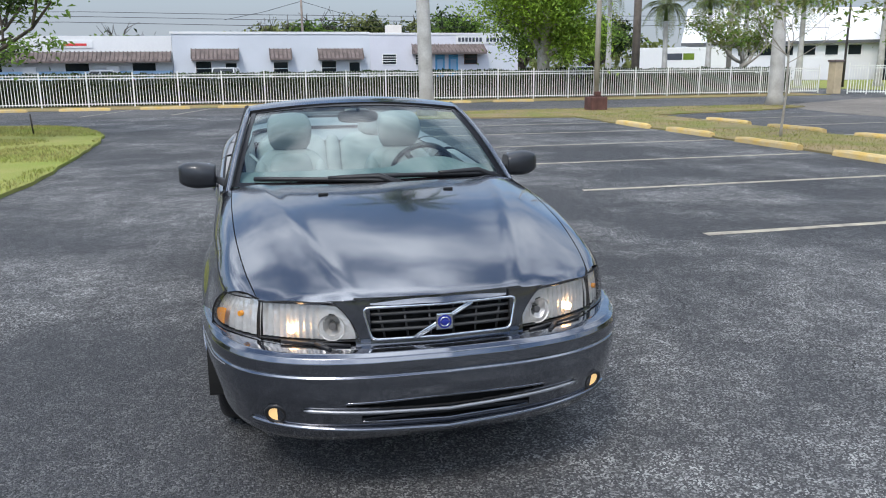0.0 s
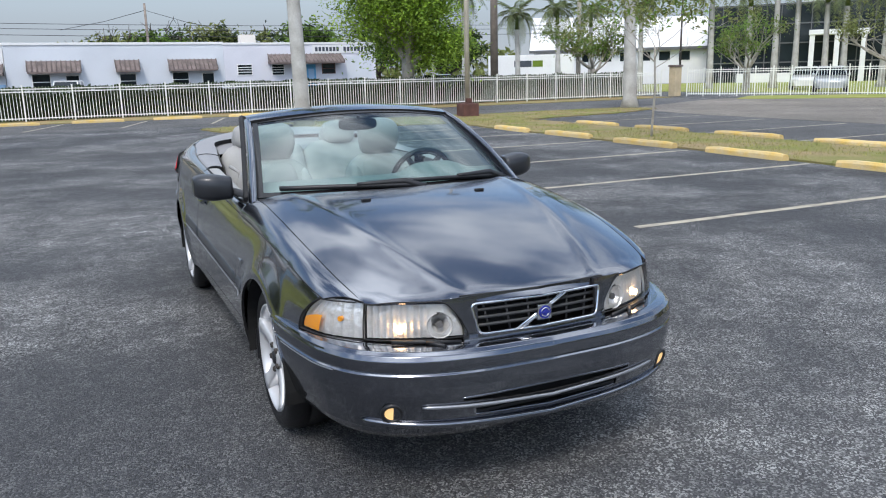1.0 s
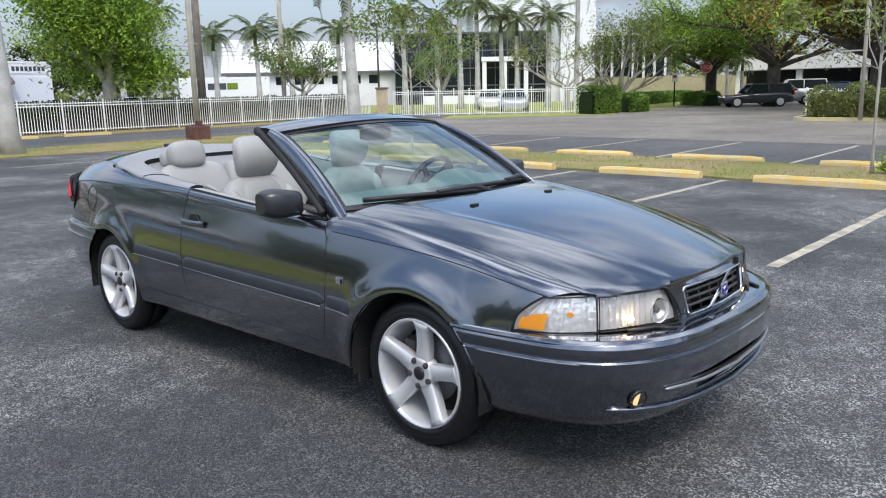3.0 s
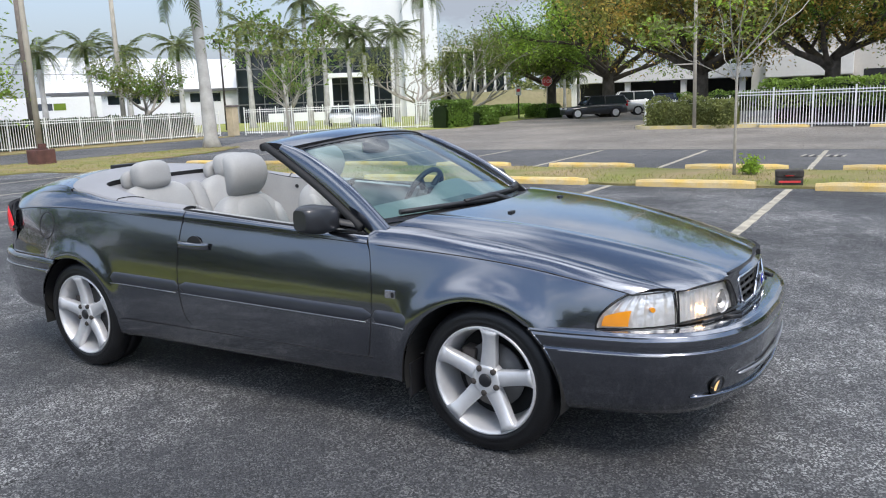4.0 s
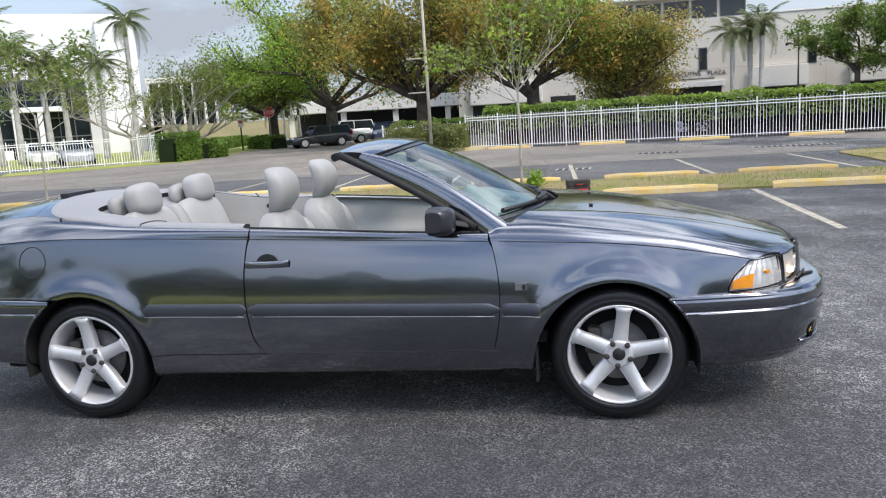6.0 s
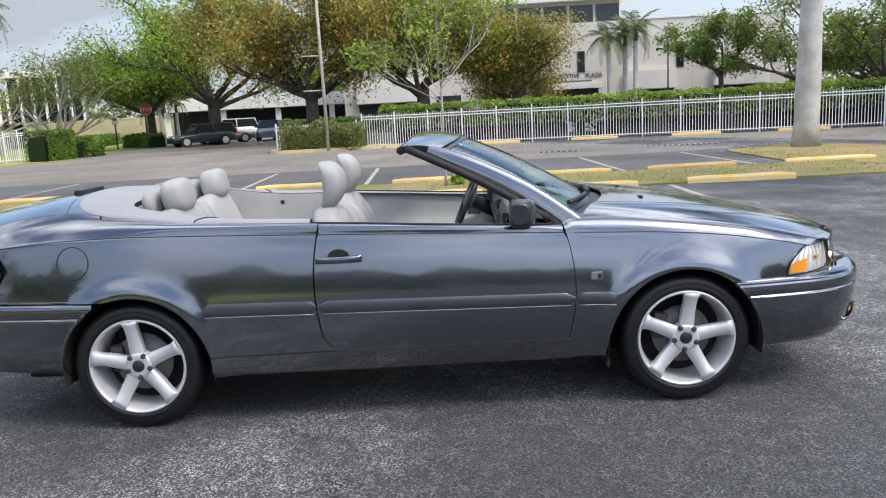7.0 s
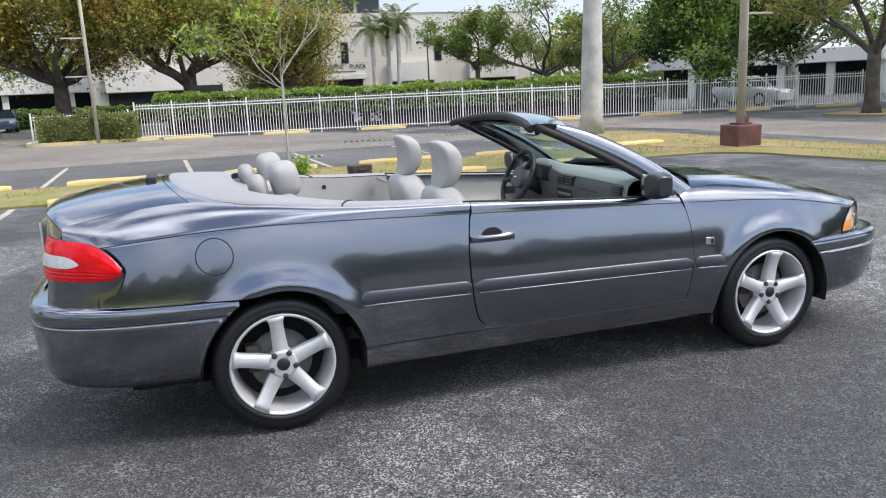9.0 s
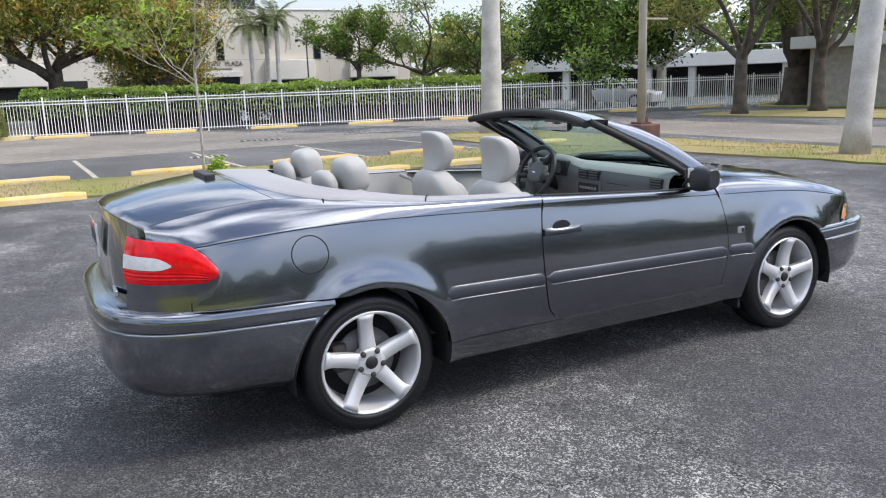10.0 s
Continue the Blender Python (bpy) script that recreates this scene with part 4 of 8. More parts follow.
tree((50.5, -24.5, 0), 8.0, 4.2, 0.25, M_LEAF_OLIVE, "open olive tree by the office corner", 114, 7000, 0.13, M_BARK, 0.3, 1.2, 0.35, 7, M_LEAF)
tree((48.0, -29.0, 0), 8.0, 4.0, 0.25, M_LEAF, "green tree behind the car park", 115, 7000, 0.13, M_BARK, 0.3, 1.2, 0.3, 7, M_LEAF_OLIVE)
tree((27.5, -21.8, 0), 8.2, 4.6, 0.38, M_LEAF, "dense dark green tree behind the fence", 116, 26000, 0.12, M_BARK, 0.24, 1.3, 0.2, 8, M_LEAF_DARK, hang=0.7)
tree((31.0, -30.0, 0), 8.0, 4.0, 0.3, M_LEAF_OLIVE, "olive tree behind the far fence", 117, 7000, 0.12, M_BARK_PALE, 0.3, 1.2, 0.3, 7, M_LEAF)
tree((17.1, -20.9, 0.02), 8.0, 4.6, 0.24, M_LEAF_OLIVE, "dark forked trunk with a high open crown", 118, 6500, 0.1, M_BARK, 0.3, 1.1, 0.45, 5, M_LEAF_RUST, flat=1.7)
tree((16.0, -23.8, 0.02), 8.0, 4.8, 0.26, M_LEAF, "dark forked tree on the leafy island", 119, 7000, 0.1, M_BARK, 0.28, 1.1, 0.42, 5, M_LEAF_OLIVE, flat=1.7)
tree((21.0, -29.0, 0.02), 8.5, 5.0, 0.75, M_LEAF_OLIVE, "old fig with a thick ribbed trunk by the fence", 120, 9000, 0.12, M_BARK, 0.2, 1.3, 0.38, 9, M_LEAF, flat=1.6)
tree((-7.2, 15.4, 0.03), 4.6, 3.6, 0.12, M_LEAF, "tree with horizontal green branches on the lawn", 121, 6000, 0.085, M_BARK, 0.35, 0.7, 0.36, 8, M_LEAF_DARK, flat=0.35)
tree((2.5, -36.5, 0.0), 9.0, 5.0, 0.3, M_LEAF_OLIVE, "broad tree by the far fence", 122, 6000, 0.16, M_BARK, 0.3, 1.4, 0.3, 7, M_LEAF)
for i, (x, y, h) in enumerate(((2, 92, 6.6), (9, 90, 7.4), (16, 92, 7.6), (24, 88, 8.2), (31, 84, 7.4), (38, 80, 6.8), (46, 96, 8.0), (-14, 96, 5.0), (-34, 94, 6.0))):
    tree((x, y, 0), h, 5.0, 0.4, M_LEAF if i % 2 else M_LEAF_OLIVE, "round green tree behind the low buildings", 140 + i, 3500, 0.3, M_BARK, 0.25, 1.9, 0.2, 7, M_LEAF_DARK)
for i, (x, y, h) in enumerate(((62, -36, 8), (52, -40, 8), (40, -52, 9), (28, -50, 8), (84, 10, 8), (84, 30, 7.5), (90, 48, 8), (8, -50, 9), (-12, -48, 9))):
    tree((x, y, 0), h, 5.0, 0.4, M_LEAF_OLIVE if i % 2 else M_LEAF, "green tree in the far distance", 160 + i, 3500, 0.3, M_BARK, 0.25, 1.9, 0.2, 7, M_LEAF_RUST if i % 3 == 0 else M_LEAF_DARK)


# ---- buildings ----
def window(parent, x0, x1, z0, z1, y, glass=None, frame=None, name="window", bars=1):
    """A window in a wall that faces -y: frame, sill and recessed pane."""
    w = part(name, box(x0 - 0.06, x1 + 0.06, y - 0.05, y + 0.02, z0 - 0.06, z1 + 0.06, 0.01), frame or M_STUCCO_WHITE, parent)
    part("pane", box(x0, x1, y - 0.056, y - 0.03, z0, z1), glass or M_DARK_GLASS, w)
    for k in range(bars):
        zz = z0 + (z1 - z0) * (k + 1) / (bars + 1)
        part("glazing_bar", box(x0, x1, y - 0.066, y - 0.057, zz - 0.025, zz + 0.025), frame or M_STUCCO_WHITE, w)
    return w


def awning(parent, x0, x1, z0, z1, y, out=0.8):
    bm = bmesh.new()
    vs = [bm.verts.new(p) for p in ((x0, y, z1), (x1, y, z1), (x1, y - out, z0 + 0.12), (x0, y - out, z0 + 0.12), (x0, y, z0), (x1, y, z0), (x1, y - out, z0), (x0, y - out, z0))]
    for q in ((0, 3, 2, 1), (3, 7, 6, 2), (0, 4, 7, 3), (1, 2, 6, 5), (4, 5, 6, 7)):
        bm.faces.new([vs[i] for i in q])
    bmesh.ops.recalc_face_normals(bm, faces=bm.faces[:])
    a = part("awning", bm, M_TILE, parent, "brown tiled awning")
    rib = None
    n = int((x1 - x0) / 0.3)
    for k in range(n + 1):
        x = x0 + (x1 - x0) * k / n
        rb = tube([(0, y, z1 + 0.03), (0, y - out, z0 + 0.15)], 0.045, 6) if rib is None else None
        if rib is None:
            rib = part("rib_tile", rb, M_TILE, a)
            rib.matrix_basis = pose(x, 0, 0)
        else:
            share("rib_tile", rib.data, a, pose(x, 0, 0))
    return a


shed = thing("workshop_building", (0, 0, -0.55), "low pale grey and lilac workshop with brown tiled awnings", "building")
Y = 58.0
part("wall", box(-5.7, 9.05, Y, Y + 14, 0, 4.70, 0.02), M_STUCCO, shed, "pale grey stucco wall")
part("wall", box(9.05, 21.3, Y - 0.03, Y + 14, 0, 4.66, 0.02), M_STUCCO_LILAC, shed, "pale lilac stucco wall")
part("parapet", box(-5.8, 9.05, Y - 0.06, Y + 0.3, 4.62, 4.80, 0.02), M_STUCCO_WHITE, shed)
part("parapet", box(9.0, 21.4, Y - 0.09, Y + 0.3, 4.58, 4.74, 0.02), M_STUCCO_WHITE, shed)
for x0, x1 in ((-4.35, -0.95), (1.35, 2.95), (5.0, 8.45)):
    awning(shed, x0, x1, 2.70, 3.55, Y)
awning(shed, 12.4, 18.3, 3.1, 3.85, Y - 0.03, 1.1)
for x0, x1, z0, z1 in ((-4.1, -3.0, 1.1, 2.62), (1.6, 2.65, 1.1, 2.55), (5.25, 6.35, 1.1, 2.6)):
    window(shed, x0, x1, z0, z1, Y, bars=2)
for x0, x1 in ((-1.95, -1.15), (7.4, 8.2)):
    window(shed, x0, x1, 0.1, 2.5, Y, bars=1, name="door")
window(shed, 10.05, 11.1, 2.35, 3.08, Y - 0.03, bars=3)
window(shed, 12.7, 13.6, 2.30, 3.05, Y - 0.03, bars=3)
window(shed, 16.75, 17.75, 2.35, 3.05, Y - 0.03, bars=1, frame=M_MAROON)
for x0 in (14.3, 15.4):
    d = part("door", box(x0, x0 + 0.78, Y - 0.09, Y, 0.05, 3.05, 0.02), M_BLUE, shed, "bright blue door")
    part("pane", box(x0 + 0.15, x0 + 0.63, Y - 0.10, Y - 0.085, 1.6, 2.7), M_PALE_BLUE, d)
part("roller_door", box(18.75, 20.9, Y - 0.06, Y, 0.05, 3.65, 0.02), M_STUCCO, shed, "pale grey roller door")
sign = part("sign_board", box(16.0, 21.05, Y - 0.075, Y - 0.03, 3.88, 4.54, 0.01), M_STUCCO_WHITE, shed, "white sign with dark plain bars")
for k in range(16):
    if k != 7:
        x = 16.2 + 0.295 * k
        part("sign_bar", box(x, x + 0.21, Y - 0.085, Y - 0.078, 4.05, 4.38), M_LETTER, sign)
part("roof_unit", box(11.0, 12.2, Y + 3, Y + 4.2, 4.7, 5.5, 0.05), M_CREAM, shed)
bm = bmesh.new()
add_box(bm, -2.9, -2.5, Y - 0.2, Y, 2.85, 3.0)
part("wall_lamp", bm, M_STUCCO_WHITE, shed)

side_shop = thing("shop_building", (0, 0, -0.5), "low white and pale blue shop with a tiled eave", "building")
part("wall", box(-42, -5.75, Y + 0.4, Y + 14, 0, 4.45, 0.02), M_STUCCO_WHITE, side_shop)
part("lower_wall", box(-42, -5.8, Y + 0.1, Y + 0.4, 0, 1.95, 0.02), M_PALE_BLUE, side_shop, "pale blue lower wall")
awning(side_shop, -42, -5.85, 2.55, 3.35, Y + 0.45, 1.0)
for x0 in (-36.0, -30.5, -24.8, -19.0, -13.2, -8.6):
    window(side_shop, x0, x0 + 1.6, 1.2, 2.5, Y + 0.4)
for x0 in (-27.5, -16.0, -10.4):
    part("door", box(x0, x0 + 0.9, Y + 0.05, Y + 0.4, 0, 2.3, 0.02), M_STUCCO_WHITE, side_shop)
part("sign_panel", box(-14.2, -11.2, Y + 0.33, Y + 0.4, 3.6, 4.1, 0.01), M_STUCCO_WHITE, side_shop)
part("sign_bar", box(-13.2, -11.6, Y + 0.31, Y + 0.328, 3.75, 3.92), M_RED_SIGN, side_shop)


def oriented(name, a, b, label, category="building"):
    """A thing whose x axis runs from a to b on the ground, seen from its -y side."""
    a, b = Vector(a), Vector(b)
    return thing(name, (a.x, a.y, 0), label, category, "", math.degrees(math.atan2(b.y - a.y, b.x - a.x))), (b - a).length


white_hall, L = oriented("white_warehouse", (44.2, 70.8), (59.2, 59.3), "long white warehouse with a broad pale roof")
part("wall", box(0, L, 0, 12, 0, 3.6, 0.03), M_STUCCO_WHITE, white_hall)
bm = bmesh.new()
vs = [bm.verts.new(p) for p in ((-0.4, -0.5, 3.55), (L + 0.4, -0.5, 3.55), (L + 0.4, 3.5, 6.9), (-0.4, 3.5, 7.4), (-0.4, 12, 7.4), (L + 0.4, 12, 6.9), (-0.4, -0.5, 3.75), (L + 0.4, -0.5, 3.75))]
for q in ((6, 7, 2, 3), (0, 1, 7, 6), (3, 2, 5, 4)):
    bm.faces.new([vs[i] for i in q])
bmesh.ops.recalc_face_normals(bm, faces=bm.faces[:])
part("roof", bm, M_STUCCO_WHITE, white_hall, "white sloped roof")
part("eave", box(-0.4, L + 0.4, -0.62, -0.5, 3.45, 3.75, 0.02), M_DASH, white_hall, "dark eave")
for k in range(6):
    x0 = 5.2 + 2.0 * k
    if x0 + 1.2 < L:
        window(white_hall, x0, x0 + 1.1, 2.4, 3.3, 0, bars=0)
truck = thing("box_trailer", (40.2, 64.6, 0), "white parked box trailer with plain coloured bars", "trailer", turn=-35)
part("box_body", box(-4.2, 4.2, -1.25, 1.25, 1.1, 3.15, 0.05), M_STUCCO_WHITE, truck)
part("mark_bar", box(-1.6, 0.1, -1.27, -1.255, 2.0, 2.6), M_LETTER, truck)
part("mark_bar", box(0.2, 1.2, -1.27, -1.255, 2.0, 2.6), M_LEAF_LIGHT, truck)
part("chassis", box(-4.0, 4.0, -1.0, 1.0, 0.75, 1.08, 0.03), M_BLACK, truck)
for x in (-3.2, -2.1, 3.0):
    bm = bmesh.new()
    add_disc_solid(bm, (x, -1.1, 0.48), (0, 1, 0), 0.48, 2.2, 20)
    part("wheel", bm, M_RUBBER, truck)

glass_house, L = oriented("glass_office", (56.4, 57.6), (66.6, 45.3), "dark glass office front with white columns")
part("glass_wall", box(0, L, 0.3, 10, 0, 7.4, 0.02), M_DARK_GLASS, glass_house, "dark mirrored glass wall")
for k in range(13):
    x = L * k / 12
    part("mullion", box(x - 0.045, x + 0.045, 0.2, 0.32, 0, 7.4), M_DASH, glass_house)
for z in (1.9, 3.7, 5.5, 7.3):
    part("transom", box(0, L, 0.22, 0.33, z - 0.06, z + 0.06), M_DASH, glass_house)
part("canopy", box(9.2, 14.2, -1.6, 0.25, 4.3, 4.75, 0.03), M_STUCCO_WHITE, glass_house)
for x in (9.5, 11.6, 13.8):
    part("column", box(x - 0.22, x + 0.22, -1.5, -1.06, 0, 4.3, 0.02), M_STUCCO_WHITE, glass_house)
part("planter_wall", box(3.0, 9.0, -1.2, -0.8, 0, 0.9, 0.02), M_STUCCO_WHITE, glass_house)
tower, L = oriented("white_tower_block", (62.9, 52.2), (70.2, 41.6), "tall blank white office block")
part("wall", box(0, L, 0.6, 14, 0, 13.6, 0.05), M_STUCCO_WHITE, tower, "blank white wall")
part("front_slab", box(L - 3.6, L, -0.6, 0.62, 0, 13.0, 0.05), M_STUCCO_WHITE, tower)
wing, L = oriented("office_wing", (70.6, 41.0), (73.0, 35.0), "dark glass wing with white fins")
part("glass_wall", box(0, L, 0, 8, 0, 6.6, 0.02), M_DARK_GLASS, wing, "dark glass wall")
for k in range(7):
    x = L * k / 6
    part("fin", box(x - 0.12, x + 0.12, -0.3, 0.0, 0, 6.7, 0.02), M_CREAM_LIGHT, wing)
part("roof_band", box(-0.2, L + 0.2, -0.4, 8, 6.6, 7.2, 0.03), M_CREAM_LIGHT, wing)

plaza = thing("cream_office", (57.0, 0, 0), "two-storey cream concrete office with slit windows", "building", turn=-90)
# in its own frame: x runs south along the facade, y runs away from the lot
part("wall", box(-7.5, 26.4, 0, 20, 0, 7.45, 0.04), M_CREAM, plaza, "cream concrete wall")
part("upper_storey", box(-7.5, 14.0, 0.9, 18, 7.45, 9.1, 0.03), M_CREAM, plaza)
part("roof_overhang", box(-8.0, 14.8, 0.2, 18.5, 9.1, 9.5, 0.04), M_CREAM_LIGHT, plaza)
part("coping", box(14.0, 26.5, -0.08, 20, 7.45, 7.58, 0.02), M_CREAM_LIGHT, plaza)
for k in range(5):
    x0 = 4.2 + 2.0 * k
    window(plaza, x0, x0 + 1.7, 7.6, 8.8, 0.9, bars=0, frame=M_DASH)
for x0, x1 in ((-3.2, -2.7), (2.2, 2.7), (10.55, 11.05), (18.1, 18.6), (20.0, 20.5), (25.15, 25.7)):
    window(plaza, x0, x1, 3.8, 5.3, 0, bars=0, frame=M_DASH)
# ground floor openings are flat dark panels, their inner shade put into the colour
for x0, x1 in ((14.1, 18.0), (20.9, 25.1), (-6.5, -1.0)):
    part("balcony_panel", box(x0, x1, -0.45, 0.0, 2.25, 3.72, 0.03), M_CREAM_LIGHT, plaza, "off-white balcony panel")
    part("opening_shade", box(x0 + 0.1, x1 - 0.1, -0.02, 0.04, 0.1, 2.2), M_SHADE, plaza, "dark panel standing in for the shaded ground floor opening")
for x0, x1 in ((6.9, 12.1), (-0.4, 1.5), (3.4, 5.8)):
    part("opening_shade", box(x0, x1, -0.02, 0.04, 0.1, 2.55), M_SHADE, plaza, "dark panel standing in for the shaded ground floor opening")
part("lintel", box(6.7, 12.3, -0.35, 0, 2.55, 2.95, 0.02), M_CREAM_LIGHT, plaza)
for x in (-4.5, 4.0, 8.6, 13.0, 19.3, 23.0):
    part("panel_joint", box(x - 0.015, x + 0.015, -0.004, 0.003, 0, 7.45), M_CONCRETE, plaza)
part("panel_joint", box(-7.5, 26.4, -0.004, 0.003, 3.78, 3.81), M_CONCRETE, plaza)


def lettering(text, height, depth, mat, parent, m, name="lettering"):
    """Raised letters in the built-in font, as one mesh."""
    cu = bpy.data.curves.new(name, "FONT")
    cu.body, cu.size, cu.extrude, cu.align_x = text, height * 1.4, depth, "CENTER"
    ob = bpy.data.objects.new(name, cu)
    scene.collection.objects.link(ob)
    me = bpy.data.meshes.new_from_object(ob.evaluated_get(bpy.context.evaluated_depsgraph_get()))
    bpy.data.objects.remove(ob)
    me.materials.clear()
    me.materials.append(mat)
    o = new(name, me)
    o.parent = parent
    o.matrix_basis = m
    return o


lettering("EXECUTIVE", 0.34, 0.02, M_LETTER, plaza, pose(9.55, -0.05, 3.36, 90, 0, 0) @ Matrix.Diagonal((0.92, 1, 1, 1)))
lettering("PLAZA", 0.34, 0.02, M_LETTER, plaza, pose(11.75, -0.05, 3.36, 90, 0, 0) @ Matrix.Diagonal((0.92, 1, 1, 1)))
part("sign_bar", box(9.0, 11.6, -0.03, -0.005, 3.08, 3.18), M_DASH, plaza)


def garage(a, b, z0, z1, label, bays=7):
    g, L = oriented("parking_garage", a, b, label)
    part("deck", box(0, L, -0.4, 12, z0, z1, 0.04), M_CREAM_LIGHT, g, "pale concrete deck edge")
    # dark sheets give the open level its shade by colour
    part("back_wall", box(0, L, 11.5, 12, 0, z0), M_SHADE, g)
    part("recess", box(0.1, L - 0.1, 2.5, 2.6, 0, z0), M_SHADE, g, "dark sheet standing in for the shade of the open level")
    for k in range(bays + 1):
        x = L * k / bays
        part("column", box(x - 0.25, x + 0.25, 0.0, 0.5, 0, z0, 0.03), M_CREAM_LIGHT, g)
    part("rail", box(0, L, -0.3, -0.2, z1 + 0.35, z1 + 0.42), M_CREAM_LIGHT, g)
    return g


garage((66.0, 24.5), (71.5, -9.0), 2.55, 3.7, "open concrete parking garage with a pale deck")
garage((47.0, -31.5), (30.0, -44.0), 2.1, 3.0, "far open parking garage with a white deck")
grey_shop = thing("grey_building", (20.9, -35.6, 0), "grey low building with a white roof edge", "building", turn=190)
part("wall", box(0, 16, -8, 0, 0, 2.45, 0.03), M_CONCRETE, grey_shop)
part("roof_edge", box(-0.6, 16.6, -8.6, 0.6, 2.45, 2.95, 0.04), M_STUCCO_WHITE, grey_shop)

# grassy bank and far tree line that close the view
bank = bmesh.new()
rows = []
for i in range(25):
    t = i / 24
    x, y = 61 + 22 * t, 34 - 10 * t
    rows.append([bank.verts.new((x, y, 0)), bank.verts.new((x + 1.5, y + 1.5, 2.2 + 0.2 * math.sin(i))), bank.verts.new((x + 8, y + 8, 2.4))])
for r0, r1 in zip(rows, rows[1:]):
    for k in range(2):
        bank.faces.new((r0[k], r1[k], r1[k + 1], r0[k + 1])).smooth = True
setting("bank", bank, M_DISTANCE, "dry grassy bank in the distance")


def tree_line(cx, cy, r, a0, a1, count, seed, h):
    """A far ring of woods as one mass of leaf clumps."""
    rng = np.random.RandomState(seed)
    ang = np.radians(rng.uniform(a0, a1, count))
    rad = r + rng.uniform(-4, 4, count)
    top = np.array([h * (0.7 + 0.5 * noise.noise(Vector((a * 14, seed, 0)))) for a in ang])
    z = rng.uniform(0, 1, count) ** 0.7 * np.maximum(1.5, top)
    me = leaves_mesh("far_woods", np.c_[cx + rad * np.cos(ang), cy + rad * np.sin(ang), z], 0.75, seed)
    me.materials.append(M_LEAF_OLIVE)
    return tagged(new("far_woods", me), "hazy green tree line in the distance", "woods", kind="stuff")


tree_line(10, 10, 118, -75, 178, 14000, 5, 7.0)
tree_line(0, 0, 62, 128, 290, 24000, 6, 12.5)

# ---- utility pole and wires ----
upole = thing("utility_pole", (4.9, 72.0, 0), "dark timber utility pole behind the workshop", "pole")
part("shaft", tube([(0, 0, 0), (0, 0, 8.2)], [0.14, 0.1], 10), M_WOOD_POLE, upole)
mast = thing("utility_pole", (20.3, 35.6, 0), "thick weathered utility pole behind the fence", "pole")
part("shaft", tube([(0, 0, 0), (0.0, 0, 12)], [0.23, 0.18], 12), M_WOOD_POLE, mast)
tall = thing("utility_pole", (29.0, 40.0, 0), "grey utility pole beyond the hedge", "pole")
part("shaft", tube([(0, 0, 0), (0.0, 0, 12)], [0.16, 0.12], 12), M_POLE, tall)
for i, (y, z, sag) in enumerate(((72, 6.1, 0.25), (72, 6.5, 0.2), (64, 5.2, 0.3))):
    w = tagged(mesh_object("overhead_wire", tube([(-70 + 14 * k, y - 0.05 * k, z - sag * math.sin(math.pi * (k % 4) / 4)) for k in range(13)], 0.022, 5), M_SEAL), "thin dark overhead wire across the sky", "wire", "overhead wires")
for s in (-1, 1):
    tagged(mesh_object("overhead_wire", tube([(4.9, 72, 7.6), (4.9 + s * 3.5, 72, 6.6), (4.9 + s * 7, 72, 5.9)], 0.022, 5), M_SEAL), "thin dark guy wire from the pole", "wire", "overhead wires")


# ---- street things ----
def stop_sign(at, turn):
    s = thing("stop_sign", at, "red octagonal stop sign on a thin post", "sign", turn=turn)
    part("post", tube([(0, 0.03, 0), (0, 0.03, 2.95)], 0.035, 8), M_POLE, s)
    for name, r, y0, mat in (("white_edge", 0.40, 0.0, M_LETTER_WHITE), ("red_face", 0.375, -0.012, M_RED_SIGN)):
        bm = bmesh.new()
        ring = [[bm.verts.new((r * math.cos(math.pi / 8 + math.pi / 4 * k), y, 2.62 + r * math.sin(math.pi / 8 + math.pi / 4 * k))) for k in range(8)] for y in (y0 - 0.01, y0)]
        bm.faces.new(ring[0])
        bm.faces.new(ring[1][::-1])
        for k in range(8):
            bm.faces.new((ring[0][k], ring[1][k], ring[1][(k + 1) % 8], ring[0][(k + 1) % 8]))
        bmesh.ops.recalc_face_normals(bm, faces=bm.faces[:])
        part(name, bm, mat, s)
    lettering("STOP", 0.24, 0.004, M_LETTER_WHITE, s, pose(0, -0.03, 2.50, 90, 0, 0))
    return s


stop_sign((50.0, 20.3, 0), -65)
notice = thing("notice_sign", (49.2, 22.2, 0), "small white notice on a dark post", "sign", turn=-65)
part("post", tube([(0, 0.03, 0), (0, 0.03, 2.4)], 0.05, 8), M_IRON, notice)
part("panel", box(-0.2, 0.2, -0.02, 0.0, 1.7, 2.3, 0.004), M_LETTER_WHITE, notice)
part("notice_bar", box(-0.12, 0.12, -0.026, -0.0205, 1.95, 2.15), M_RED_SIGN, notice)
street = thing("street_lamp", (37.6, 40.0, 0), "slim street lamp with an angled head", "lamp post")
part("pole", tube([(0, 0, 0), (0, 0, 6.2)], [0.09, 0.06], 10), M_IRON, street)
part("lamp_head", box(-0.5, 0.25, -0.15, 0.15, 6.15, 6.4, 0.05), M_IRON, street)
yard = thing("street_lamp", (55.4, -17.0, 0), "twin-headed dark lamp before the cream office", "lamp post")
part("pole", tube([(0, 0, 0), (0, 0, 5.1)], [0.07, 0.05], 10), M_IRON, yard)
for s in (-1, 1):
    part("lamp_head", tube([(0, 0, 4.9), (0, s * 0.5, 5.15), (0, s * 0.85, 5.05)], [0.03, 0.03, 0.12], 8), M_IRON, yard)


